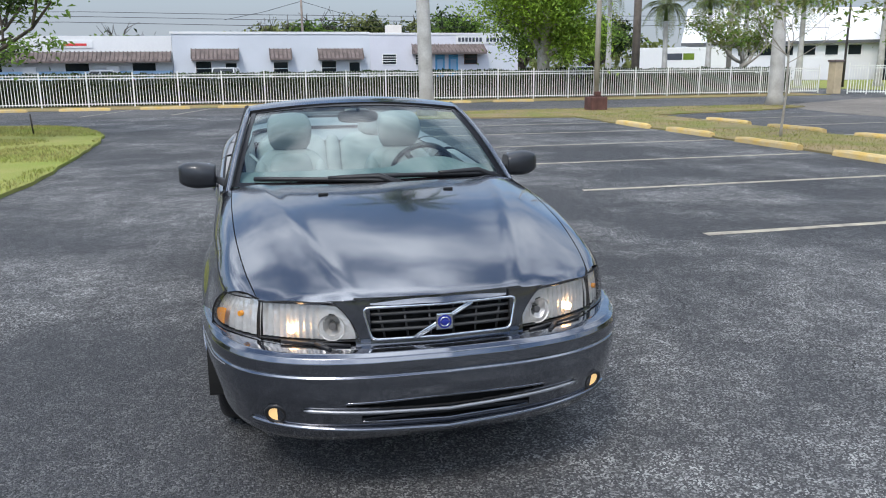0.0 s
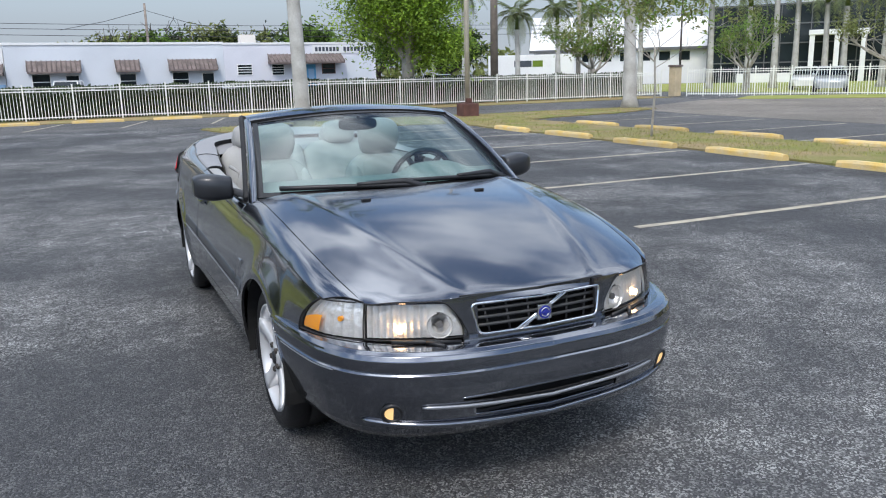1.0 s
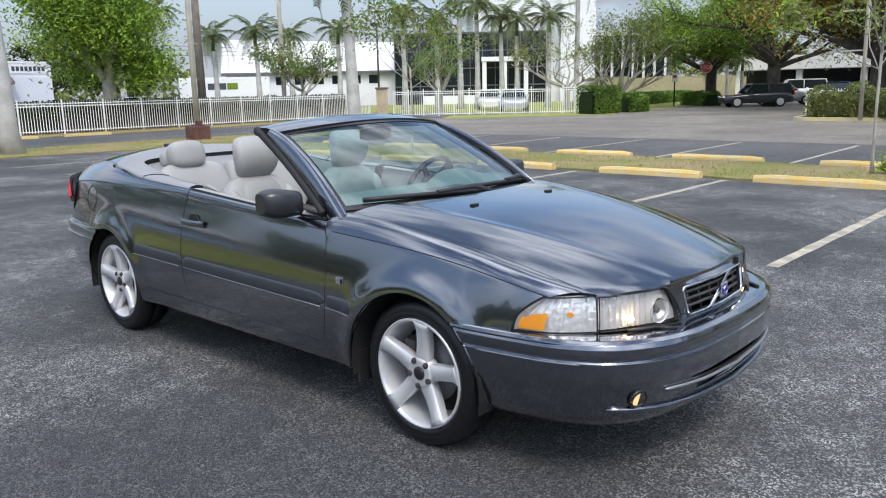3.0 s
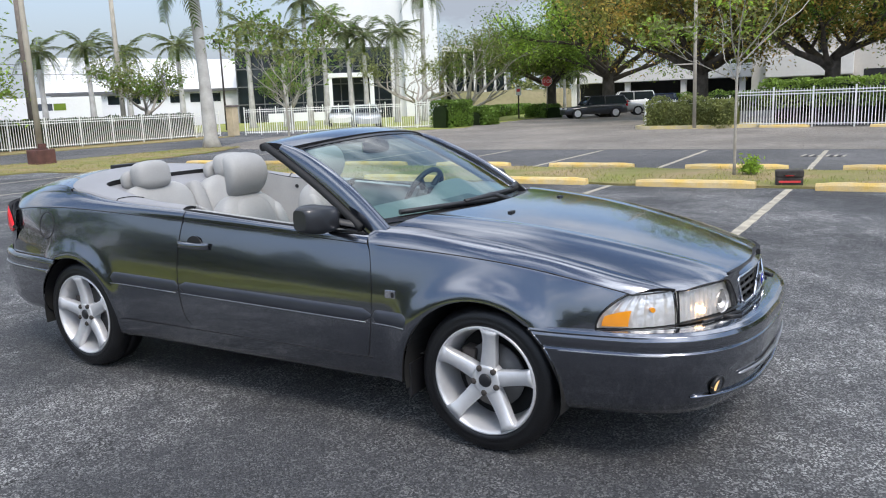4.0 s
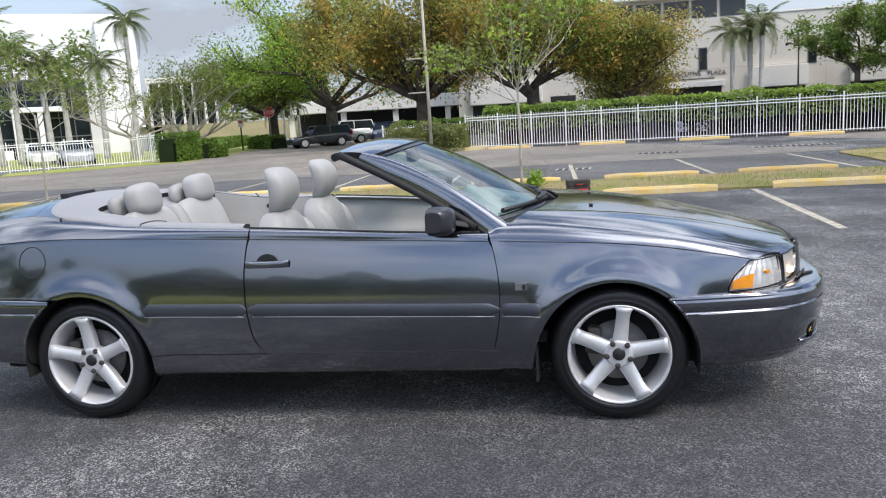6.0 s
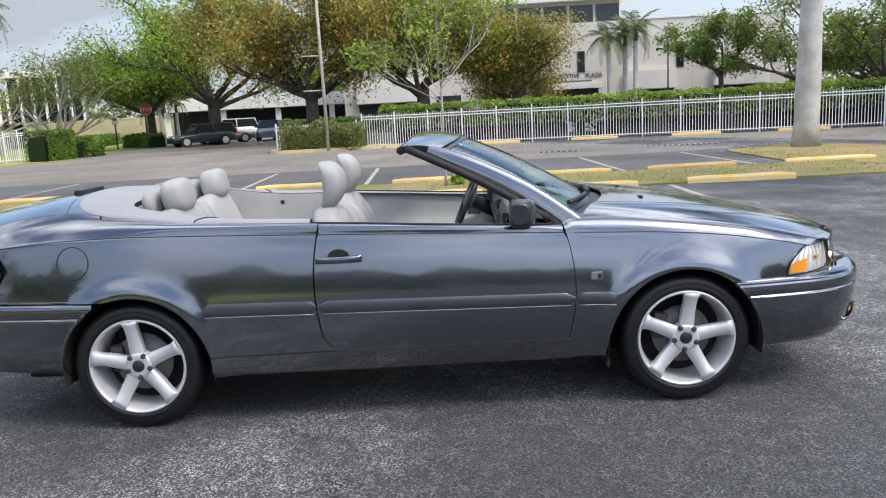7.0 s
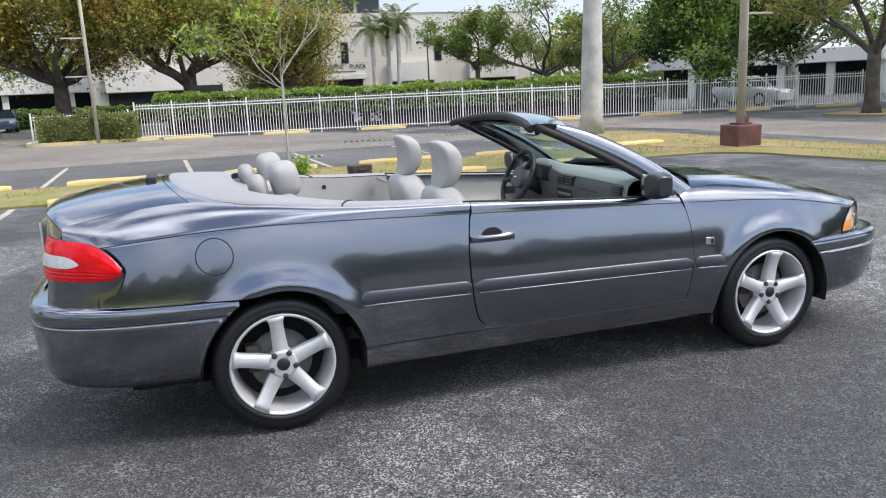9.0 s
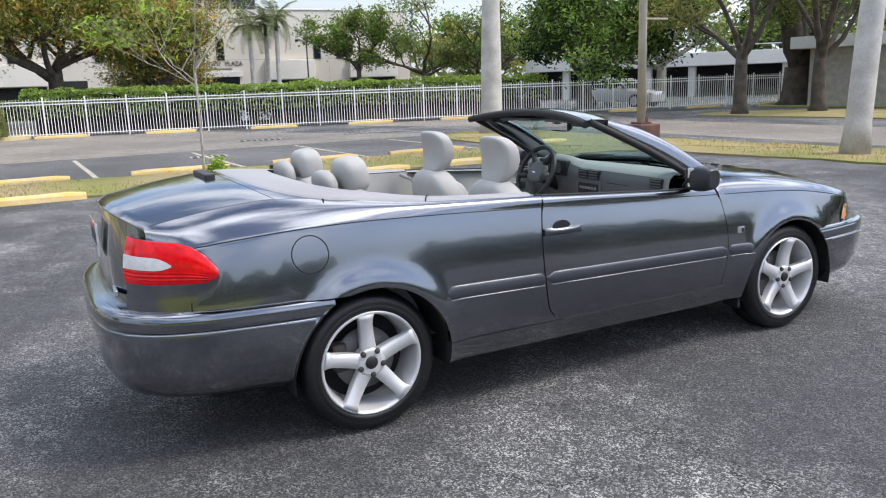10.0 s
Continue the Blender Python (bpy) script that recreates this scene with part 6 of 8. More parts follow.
for sx, word in SIDES:
    d = parts_by_side[sx]
    for y0, y1, owner in ((-0.985, -0.807, "fender"), (-0.797, 0.428, "door"), (0.436, 0.97, "quarter")):
        part("rubbing_strip", strip_bar(y0, y1, (strip_lo(y0), strip_lo(y1)), (strip_hi(y0), strip_hi(y1)), sx), M_STRIP, d[owner])
        bm = bmesh.new()
        add_tube(bm, [(sx * (side(lerp(y0, y1, k / 8), strip_lo(lerp(y0, y1, k / 8))) + 0.010), lerp(y0, y1, 0.02 + 0.96 * k / 8), strip_lo(lerp(y0, y1, k / 8)) + 0.004) for k in range(9)], 0.0019, 6)
        part("bright_line", bm, M_TRIM, d[owner], "thin bright line under the strip")
    # crease shadow drawn as a thin black tube, door handle, badge
    bm = bmesh.new()
    add_tube(bm, [(sx * (side(y, crease_z(y)) + 0.0005), y, crease_z(y)) for y in [-1.93 + 3.97 * k / 60 for k in range(61)]], 0.0022, 6)
    part("crease_shadow", bm, M_SEAL, car)
    hx = side(0.32, 0.80)
    handle = part("door_handle", patch(lambda u, v: (side(lerp(0.425, 0.205, u), 0.80) + 0.012 + 0.022 * math.sin(math.pi * u) ** 0.4 * (math.cos(math.pi * (v - 0.5)) ** 0.5 if 0 < v < 1 else 0), lerp(0.425, 0.205, u), 0.800 + 0.017 * math.sin(math.pi * (v - 0.5))), 16, 8, (1, 0, 0), sx), M_PAINT, d["door"], "body-coloured pull handle")
    # flat black disc paints the shade of the scoop behind the handle
    bm = bmesh.new()
    add_disc_solid(bm, (sx * (hx - 0.004), 0.315, 0.803), (sx, 0, 0), 0.055, 0.0055, 28)
    for v in bm.verts:
        v.co.z = 0.803 + (v.co.z - 0.803) * 0.82
    part("handle_recess_shade", bm, M_BLACK, d["door"], "flat black disc standing in for the shaded handle scoop")
    part("side_badge", box(sx * side(-0.9, 0.653) - 0.003, sx * side(-0.9, 0.653) + 0.003, -0.925, -0.872, 0.642, 0.678, 0.001), M_CHROME, d["fender"], "small chrome badge")
    part("badge_face", box(sx * side(-0.9, 0.653) - 0.0042, sx * side(-0.9, 0.653) + 0.0042, -0.920, -0.904, 0.646, 0.669), M_BLACK, d["fender"])
    # mud flap behind the front wheel
    part("mud_flap", box(min(sx * 0.68, sx * 0.79), max(sx * 0.68, sx * 0.79), -0.962, -0.945, 0.19, 0.34, 0.004), M_BLACK, car)

# fuel flap on the right side
bm = bmesh.new()
ring = []
for k in range(41):
    a = 2 * math.pi * k / 40
    y, z = 1.58 + 0.077 * math.cos(a), 0.842 + 0.077 * math.sin(a)
    ring.append((-(side(y, z) + 0.0003), y, z))
add_tube(bm, ring, 0.0027, 6, False)
part("fuel_flap_gap", bm, M_SEAL, parts_by_side[-1.0]["quarter"], "dark round shut line of the fuel flap")

# ---- hood, screen frame, deck ----
hood_c = curve((-2.30, 0.725), (-2.2, 0.762), (-2.0, 0.822), (-1.7, 0.893), (-1.4, 0.945), (-1.06, 0.978), (-0.8, 0.99))
hood_crease = curve((-2.25, 0.27), (-2.0, 0.35), (-1.5, 0.47), (-0.9, 0.57))


def hood_z(x, y):
    a, xc, xs = abs(x), hood_crease(y), seam_x(y) - 0.004
    zc, zs = hood_c(y), seam_z(y)
    ridge = 0.0045 * math.exp(-((a - xc) / 0.032) ** 2)
    inner = zc - 0.016 * (a / xc) ** 2
    if a <= xc:
        return inner + ridge
    t = (a - xc) / max(0.01, xs - xc)
    ze = zc - 0.016
    return lerp(ze, zs, t * (0.55 + 0.45 * t)) + 0.004 * math.sin(math.pi * t) + ridge


hood_front = curve((0.0, -2.262), (0.3, -2.243), (0.52, -2.212), (0.75, -2.175), (0.92, -2.115), (1.0, -2.068))


def hood_fn(u, v):
    s = 2 * u - 1
    a = abs(s)
    y = lerp(-1.065 + 0.205 * a * a, hood_front(a), v)
    x = s * (seam_x(y) - 0.004)
    roll = max(0.0, (v - 0.955) / 0.045)
    return x, y, hood_z(x, y) - 0.010 * roll ** 2


hood = part("hood", patch(hood_fn, 110, 44, (0, 0, 1), 1, 0.010), (M_PAINT, M_PAINT), car, "long glossy hood with two raised creases")
part("engine_bay", patch(lambda u, v: (lerp(-0.66, 0.66, u), lerp(-1.78, -0.85, v), lerp(0.66, 0.90, v)), 4, 4, (0, 0, 1)), M_UNDER, car)
for x in (-0.30, 0.28):
    part("washer_nozzle", box(x - 0.022, x + 0.022, -1.245, -1.225, hood_z(x, -1.235) - 0.002, hood_z(x, -1.235) + 0.008, 0.003), M_BLACK, hood)
# bonnet stone marks
bm = bmesh.new()
for x, y, r in ((-0.31, -2.215, 0.006), (-0.28, -2.212, 0.004), (-0.335, -2.205, 0.004)):
    add_disc_solid(bm, (x, y, hood_z(x, y) - 0.006), (0, 0, 1), r, 0.0065, 10)
part("paint_chip", bm, M_TRIM, hood)


def screen_pt(u, v, lift=0.0):
    s = 2 * u - 1
    b = Vector((0.705 * s, -1.005 + 0.225 * s * s, 0.957 - 0.016 * s * s))
    t = Vector((0.580 * s, -0.305 + 0.125 * s * s, 1.322 - 0.044 * s * s))
    p = b.lerp(t, v)
    p.z += 0.035 * 4 * v * (1 - v) * 0.5 + lift
    p.y -= 0.03 * 4 * v * (1 - v) * 0.5
    return p


screen = part("windscreen", patch(lambda u, v: screen_pt(u, v), 28, 14, (0, -1, 1)), M_SCREEN, car, "greenish raked windscreen glass")
screen.visible_shadow = False
M_BAND = material("black screen border", (0.008, 0.008, 0.009), 0.25, 0.0, 0.1)
bm = bmesh.new()
for edge in ("bottom", "left", "right", "top"):
    n = 24
    pts = []
    for k in range(n + 1):
        t = k / n
        w = 0.035
        if edge == "bottom":
            a, b = screen_pt(t, 0, 0.003), screen_pt(t, w * 1.3, 0.003)
        elif edge == "top":
            a, b = screen_pt(t, 1, 0.003), screen_pt(t, 1 - w * 1.4, 0.003)
        elif edge == "left":
            a, b = screen_pt(0, t, 0.003), screen_pt(0.022, t, 0.003)
        else:
            a, b = screen_pt(1, t, 0.003), screen_pt(0.978, t, 0.003)
        pts.append((bm.verts.new(a), bm.verts.new(b)))
    for p, q in zip(pts, pts[1:]):
        bm.faces.new((p[0], p[1], q[1], q[0]))
part("screen_border", bm, M_BAND, screen)


def header_fn(u, v):
    s = 2 * u - 1
    f = Vector((0.60 * s, -0.312 + 0.125 * s * s, 1.328 - 0.044 * s * s))
    r = Vector((0.600 * s, -0.075 + 0.075 * s * s, 1.352 - 0.050 * s * s))
    p = f.lerp(r, v)
    p.z += 0.010 * math.sin(math.pi * v)
    return p


frame_part = part("screen_header", patch(header_fn, 24, 8, (0, 0, 1), 1, 0.035), M_PAINT, car, "painted windscreen header rail")
part("header_lining", patch(lambda u, v: header_fn(lerp(0.01, 0.99, u), v) - Vector((0, -0.004, 0.036)), 24, 4, (0, 0, -1)), M_DASH, frame_part)
bm = bmesh.new()
add_tube(bm, [header_fn(k / 24, 1.0) + Vector((0, 0.006, -0.022)) for k in range(25)], 0.020, 8)
part("header_seal", bm, M_SEAL, frame_part, "black rubber roof seal")
for k in (0.12, 0.88):
    p = header_fn(k, 0.7)
    part("roof_latch", box(p.x - 0.05, p.x + 0.05, p.y - 0.03, p.y + 0.05, p.z - 0.062, p.z - 0.036, 0.006), M_BLACK, frame_part)
for k in (0.3, 0.7):
    p = header_fn(k, 0.25)
    part("sun_visor", box(p.x - 0.17, p.x + 0.17, p.y - 0.02, p.y + 0.13, p.z - 0.058, p.z - 0.040, 0.008), M_DASH, frame_part)

for sx, word in SIDES:
    def pillar_fn(u, v):
        base, top = Vector((0.735, -0.93, 0.888)), Vector((0.597, -0.190, 1.276))
        c = base.lerp(top, u) + Vector((0, -0.028 * math.sin(math.pi * u), 0.026 * math.sin(math.pi * u)))
        ax = (top - base).normalized()
        nx = Vector((1, 0.0, 0.25)).normalized()
        ny = ax.cross(nx).normalized()
        a = 2 * math.pi * v
        w = lerp(0.094, 0.076, u) * (1 - 0.45 * max(0.0, (u - 0.75) / 0.25) ** 2)
        return c + nx * 0.020 * math.cos(a) + ny * w * 0.62 * math.sin(a) + Vector((0, 0.052 * (1 - u) + 0.062, 0))
    pil = part("a_pillar", patch(pillar_fn, 18, 16, (1, 0, 0), sx), M_PAINT, car)
    bm = bmesh.new()
    add_tube(bm, [(sx * (lerp(0.735, 0.605, k / 12)), lerp(-0.695, -0.02, k / 12) - 0.02 * math.sin(math.pi * k / 12), lerp(0.925, 1.292, k / 12) + 0.008 * math.sin(math.pi * k / 12)) for k in range(13)], 0.019, 8)
    part("pillar_seal", bm, M_SEAL, pil, "black rubber window seal")
    # door mirror
    mir = part("door_mirror", bmesh.new(), M_MIRROR_SHELL, car, "dark grey door mirror")
    bm = bmesh.new()
    bm.from_mesh(mir.data)
    rows = []
    for i in range(11):
        t = i / 10
        x = lerp(0.785, 0.968, t)
        wy = (0.066 + 0.016 * math.sin(math.pi * t)) * (1 - 0.30 * t ** 6)
        wz = lerp(0.056, 0.068, min(1, t * 2)) * (1 - 0.35 * t ** 6)
        ring = []
        for k in range(16):
            a = 2 * math.pi * k / 16
            cy, sz = math.cos(a), math.sin(a)
            ex = 0.55
            ring.append(bm.verts.new((sx * x, -0.545 - wy * math.copysign(abs(cy) ** ex, cy) * (1.0 if cy > 0 else 0.55) + 0.02 * t, 0.975 + 0.012 * t + wz * math.copysign(abs(sz) ** ex, sz))))
        rows.append(ring)
    for a, b in zip(rows, rows[1:]):
        for k in range(16):
            bm.faces.new((a[k], a[(k + 1) % 16], b[(k + 1) % 16], b[k])).smooth = True
    bm.faces.new(rows[0])
    bm.faces.new(rows[-1][::-1])
    bmesh.ops.recalc_face_normals(bm, faces=bm.faces[:])
    bm.to_mesh(mir.data)
    bm.free()
    part("mirror_foot", patch(lambda u, v: (lerp(0.735, 0.82, u), -0.61 + 0.09 * u - 0.07 * math.cos(math.pi * v) * (1 - 0.5 * u), lerp(0.925, 0.962, u) + 0.038 * (1 - u * 0.3) * math.sin(math.pi * v)), 6, 10, (0, 0, 1), sx, 0.02), M_BLACK, mir)
    part("mirror_glass", box(min(sx * 0.815, sx * 0.945), max(sx * 0.815, sx * 0.945), -0.506, -0.499, 0.935, 1.035, 0.003), M_MIRROR, mir)

# cowl and wipers
part("cowl", patch(lambda u, v: (0.70 * (2 * u - 1), lerp(-1.075, -0.985, v) + 0.215 * (2 * u - 1) ** 2, lerp(0.952, 0.957, v) - 0.018 * (2 * u - 1) ** 2), 24, 4, (0, 0, 1)), M_BLACK, car, "black plastic grille below the screen")
for x0, x1, v0, v1 in ((0.10, -0.60, 0.0, 0.055), (0.64, -0.02, 0.01, 0.055)):
    wiper = part("wiper", bmesh.new(), M_BLACK, car, "black windscreen wiper")
    bm = bmesh.new()
    pts = [screen_pt(0.5 + lerp(x0, x1, k / 10) / 1.41, lerp(v0, v1, k / 10) + 0.008 * math.sin(math.pi * k / 10), 0.016) for k in range(11)]
    add_tube(bm, pts, [0.013] * 11, 6)
    pts2 = [screen_pt(0.5 + (x0 + 0.02) / 1.41, -0.05, 0.012)] + [screen_pt(0.5 + lerp(x0, x1, 0.15 + 0.35 * k / 4) / 1.41, lerp(v0, v1, 0.3) + 0.012, 0.028) for k in range(5)]
    add_tube(bm, pts2, [0.024, 0.019, 0.016, 0.014, 0.012, 0.010], 6)
    bm.to_mesh(wiper.data)
    bm.free()

deck_c = curve((1.5, 1.108), (1.75, 1.122), (1.95, 1.106), (2.15, 1.075), (2.30, 1.042))


def deck_z(x, y):
    xs = seam_x(y)
    t = min(1.0, abs(x) / xs)
    return lerp(deck_c(y), seam_z(y), t ** 2.4)


lid_front = lambda a: 1.775 - 0.11 * a ** 2.2
lid_rear = lambda a: 2.300 - 0.115 * a ** 2.6


def lid_fn(u, v):
    s = 2 * u - 1
    a = abs(s)
    y = lerp(lid_front(a), lid_rear(a), v)
    x = s * (seam_x(y) - 0.004)
    return x, y, deck_z(x, y) - 0.012 * max(0, (v - 0.94) / 0.06) ** 2


lid = part("boot_lid", patch(lid_fn, 36, 20, (0, 0, 1), 1, 0.02), M_PAINT, car, "glossy boot lid with a lip")
part("rear_face", patch(lambda u, v: ((2 * u - 1) * lerp(0.645, 0.575, v), lerp(2.335, lid_rear(abs(2 * u - 1)), v) - 0.115 * abs(2 * u - 1) ** 2.6 * (1 - v), lerp(0.645, deck_z((2 * u - 1) * 0.55, lid_rear(abs(2 * u - 1))) - 0.016, v)), 30, 14, (0, 1, 0), 1, 0.02), M_PAINT, lid)
plate = part("number_plate", box(-0.155, 0.155, 2.330, 2.340, 0.815, 0.965, 0.003), M_CLEAR_LENS, lid, "pale number plate with plain bars")
part("plate_bar", box(-0.12, 0.12, 2.3402, 2.3415, 0.865, 0.925), M_LETTER, plate)
part("plate_bar", box(-0.08, 0.08, 2.3402, 2.3415, 0.935, 0.950), M_RED_SIGN, plate)
part("script_badge", box(-0.46, -0.34, 2.300, 2.312, 0.700, 0.722, 0.002), M_CHROME, lid, "chrome badge bar")
part("brake_lamp", box(-0.14, 0.14, 1.800, 1.850, 1.110, 1.138, 0.008), M_BLACK, car, "dark high brake lamp on the deck")

# deck round the tonneau
def around_deck(u, v):
    s = 2 * u - 1
    a = abs(s)
    y1 = lid_front(a) - 0.004
    y0 = 1.10 if a > 0.999 else lerp(1.72, 1.10, a ** 5)
    y = lerp(y0, y1, v)
    x = s * (seam_x(y) - 0.003)
    return x, y, deck_z(x, max(y, 1.4)) if y > 1.4 else lerp(seam_z(y), deck_z(x, 1.4), 0.0)


part("rear_deck", patch(around_deck, 60, 8, (0, 0, 1), 1, 0.02), M_PAINT, car)


def tonneau_out(t):
    """The tonneau's outer edge, t from 0 (door, right) over the middle to 1 (door, left)."""
    s = 2 * t - 1
    a = abs(s)
    if a > 0.62:
        q = (a - 0.62) / 0.38
        y = lerp(1.28, 0.45, q)
        x = seam_x(y) - 0.006
    else:
        q = a / 0.62
        ang = q * math.pi / 2
        x, y = (seam_x(1.28) - 0.006) * math.sin(ang) ** 0.85, 1.28 + 0.48 * math.cos(ang) ** 0.75
    return math.copysign(x, s), y


def tonneau_in(t):
    s = 2 * t - 1
    a = abs(s)
    if a > 0.62:
        q = (a - 0.62) / 0.38
        y = lerp(1.16, 0.45, q)
        x = lerp(0.585, 0.665, q)
    else:
        ang = a / 0.62 * math.pi / 2
        x, y = 0.585 * math.sin(ang) ** 0.6, 1.16 + 0.27 * math.cos(ang) ** 0.5
    return math.copysign(x, s), y


def tonneau_fn(u, v):
    (xo, yo), (xi, yi) = tonneau_out(u), tonneau_in(u)
    x, y = lerp(xo, xi, v), lerp(yo, yi, v)
    zo = seam_z(yo) if yo < 1.32 else deck_z(xo, max(1.5, yo)) if yo > 1.5 else lerp(seam_z(1.32), deck_z(xo, 1.5), (yo - 1.32) / 0.18)
    zi = curve((0.45, 0.975), (0.9, 0.997), (1.3, 1.060), (1.43, 1.080))(yi)
    return x, y, lerp(zo + 0.004, zi, v) + 0.010 * math.sin(math.pi * min(1, v * 1.0)) - (0.014 * (1 - v / 0.08) ** 2 if v < 0.08 else 0)


ton = part("tonneau_cover", patch(tonneau_fn, 80, 14, (0, 0, 1), 1, 0.03), M_TONNEAU, car, "pale grey shell over the folded top")
bm = bmesh.new()
pts = []
for k in range(81):
    p = Vector(tonneau_fn(k / 80, 0.0))
    pts.append(p + Vector((0, 0, 0.002)))
add_tube(bm, pts, 0.008, 6)
part("tonneau_seal", bm, M_DASH, ton, "grey rubber edge of the tonneau")
for sx, word in SIDES:
    bm = bmesh.new()
    for t in (0.5 + sx * 0.372,):
        add_tube(bm, [Vector(tonneau_fn(t, v / 10)) + Vector((0, 0, 0.0015)) for v in range(11)], 0.004, 6)
    part("tonneau_gap", bm, M_SEAL, ton)


# ---- bumpers ----
def outline(points, steps=60):
    """A plan curve from the middle of the car outwards, by arc length: s in 0..1 -> (x, y)."""
    fx = curve(*[(i, p[0]) for i, p in enumerate(points)])
    fy = curve(*[(i, p[1]) for i, p in enumerate(points)])
    n = len(points) - 1
    pts = [(fx(n * k / steps), fy(n * k / steps)) for k in range(steps + 1)]
    acc = [0.0]
    for a, b in zip(pts, pts[1:]):
        acc.append(acc[-1] + math.hypot(b[0] - a[0], b[1] - a[1]))

    def f(s):
        d = max(0.0, min(1.0, s)) * acc[-1]
        i = 0
        while i < steps - 1 and acc[i + 1] < d:
            i += 1
        t = (d - acc[i]) / max(1e-9, acc[i + 1] - acc[i])
        return Vector((lerp(pts[i][0], pts[i + 1][0], t), lerp(pts[i][1], pts[i + 1][1], t)))

    def normal(s):
        a, b = f(max(0, s - 0.01)), f(min(1, s + 0.01))
        d = (b - a).normalized()
        return Vector((d.y, -d.x))
    return f, normal


front_line, front_normal = outline([(0, -2.362), (0.30, -2.345), (0.52, -2.285), (0.675, -2.175), (0.765, -2.02), (0.805, -1.85), (0.832, -1.66), (0.838, -1.54)])
rear_line, rear_normal = outline([(0, 2.412), (0.33, 2.400), (0.56, 2.345), (0.705, 2.225), (0.785, 2.05), (0.822, 1.85), (0.846, 1.66), (0.852, 1.50)])


def bumper_pt(line, normal, sgn, s, z, inset, yc):
    """A point of a bumper; its end follows the wheel arch."""
    p, n = line(s), normal(s)
    n = n if n.x * p.x >= 0 or abs(p.x) < 1e-6 else -n
    if abs(p.x) < 0.02:
        n = Vector((0, sgn))
    q = p - n * inset
    d = ARCH_R ** 2 - (z - 0.305) ** 2
    end = yc + sgn * math.sqrt(max(0.0, d)) + sgn * 0.002
    if (q.y - end) * sgn < 0:
        q.y = end
    return q.x, q.y, z


def profile_at(prof, v):
    f = v * (len(prof) - 1)
    i = min(len(prof) - 2, int(f))
    return lerp(prof[i][0], prof[i + 1][0], f - i), lerp(prof[i][1], prof[i + 1][1], f - i)


FRONT_PROF = [(0.594, 0.125), (0.597, 0.09), (0.598, 0.055), (0.594, 0.026), (0.583, 0.009), (0.566, 0.001), (0.545, 0.000), (0.528, 0.002), (0.521, 0.009), (0.514, 0.003), (0.50, 0.003), (0.47, 0.004), (0.44, 0.008), (0.42, 0.012), (0.40, 0.017), (0.38, 0.022), (0.36, 0.027), (0.34, 0.032), (0.32, 0.038), (0.30, 0.044), (0.275, 0.058), (0.25, 0.085)]
REAR_PROF = [(0.668, 0.17), (0.668, 0.12), (0.664, 0.07), (0.664, 0.045), (0.659, 0.02), (0.646, 0.006), (0.625, 0.0), (0.60, 0.0), (0.588, 0.002), (0.581, 0.009), (0.574, 0.003), (0.55, 0.003), (0.50, 0.006), (0.45, 0.011), (0.40, 0.019), (0.36, 0.029), (0.325, 0.044), (0.295, 0.072), (0.275, 0.12)]


def front_bumper_fn(u, v):
    s = 2 * u - 1
    z, inset = profile_at(FRONT_PROF, v)
    low = 0.012 * (1 - min(1, abs(s) * 1.2))
    if abs(s) > 0.62 and v < 0.2:
        inset *= 1 - 0.75 * min(1, (abs(s) - 0.62) / 0.15)
    x, y, z = bumper_pt(front_line, front_normal, -1, abs(s), z, inset, -1.32)
    return math.copysign(x, s) if s else 0.0, y, z + (low if v > 0.9 else 0)


def front_gap(u, v):
    s = abs(2 * u - 1)
    z, _ = profile_at(FRONT_PROF, v)
    upper = s < 0.255 and 0.389 + 0.02 * (s / 0.255) ** 2 < z < 0.430 - 0.012 * (s / 0.255) ** 4
    lower = s < 0.215 and 0.336 + 0.012 * (s / 0.215) ** 2 < z < 0.372
    return upper or lower


bumper = part("front_bumper", patch(front_bumper_fn, 220, 126, (0, -1, 0), 1, 0.008, front_gap), M_PAINT, car, "painted front bumper with a grooved line")
rear_bumper = part("rear_bumper", patch(lambda u, v: (lambda s, q: (math.copysign(q[0], s) if s else 0.0, q[1], q[2]))(2 * u - 1, bumper_pt(rear_line, rear_normal, 1, abs(2 * u - 1), profile_at(REAR_PROF, v)[0], profile_at(REAR_PROF, v)[1] * (1 if v > 0.2 or abs(2 * u - 1) < 0.55 else 1 - 0.8 * min(1, (abs(2 * u - 1) - 0.55) / 0.12)), 1.32)), 96, 48, (0, 1, 0), 1, 0.008), M_PAINT, car, "painted rear bumper with a grooved line")


def bead(line, normal, sgn, s0, s1, z, out, r, n=40, drop=0.0):
    """A rounded bead along a bumper."""
    bm = bmesh.new()
    pts = []
    for k in range(n + 1):
        s = lerp(s0, s1, k / n)
        x, y, _ = bumper_pt(line, normal, sgn, abs(s), z, -out, sgn * 1.32)
        pts.append((math.copysign(x, s) if s else 0.0, y, z + drop * abs(s)))
    add_tube(bm, pts, [r * (0.35 if k in (0, n) else 1.0) for k in range(n + 1)], 8)
    return bm


part("intake_back", patch(lambda u, v: (lerp(-0.33, 0.33, u), -2.27, lerp(0.30, 0.46, v)), 2, 2, (0, -1, 0)), M_UNDER, bumper, "black air intake")
for z in (0.352, 0.410):
    part("intake_slat", box(-0.30, 0.30, -2.31, -2.285, z - 0.006, z + 0.006, 0.002), M_BLACK, bumper)
part("splitter_bar", bead(front_line, front_normal, -1, -0.36, 0.36, 0.379, -0.012, 0.0065, 50, 0.05), M_TRIM, bumper, "slim bright bar across the intake")
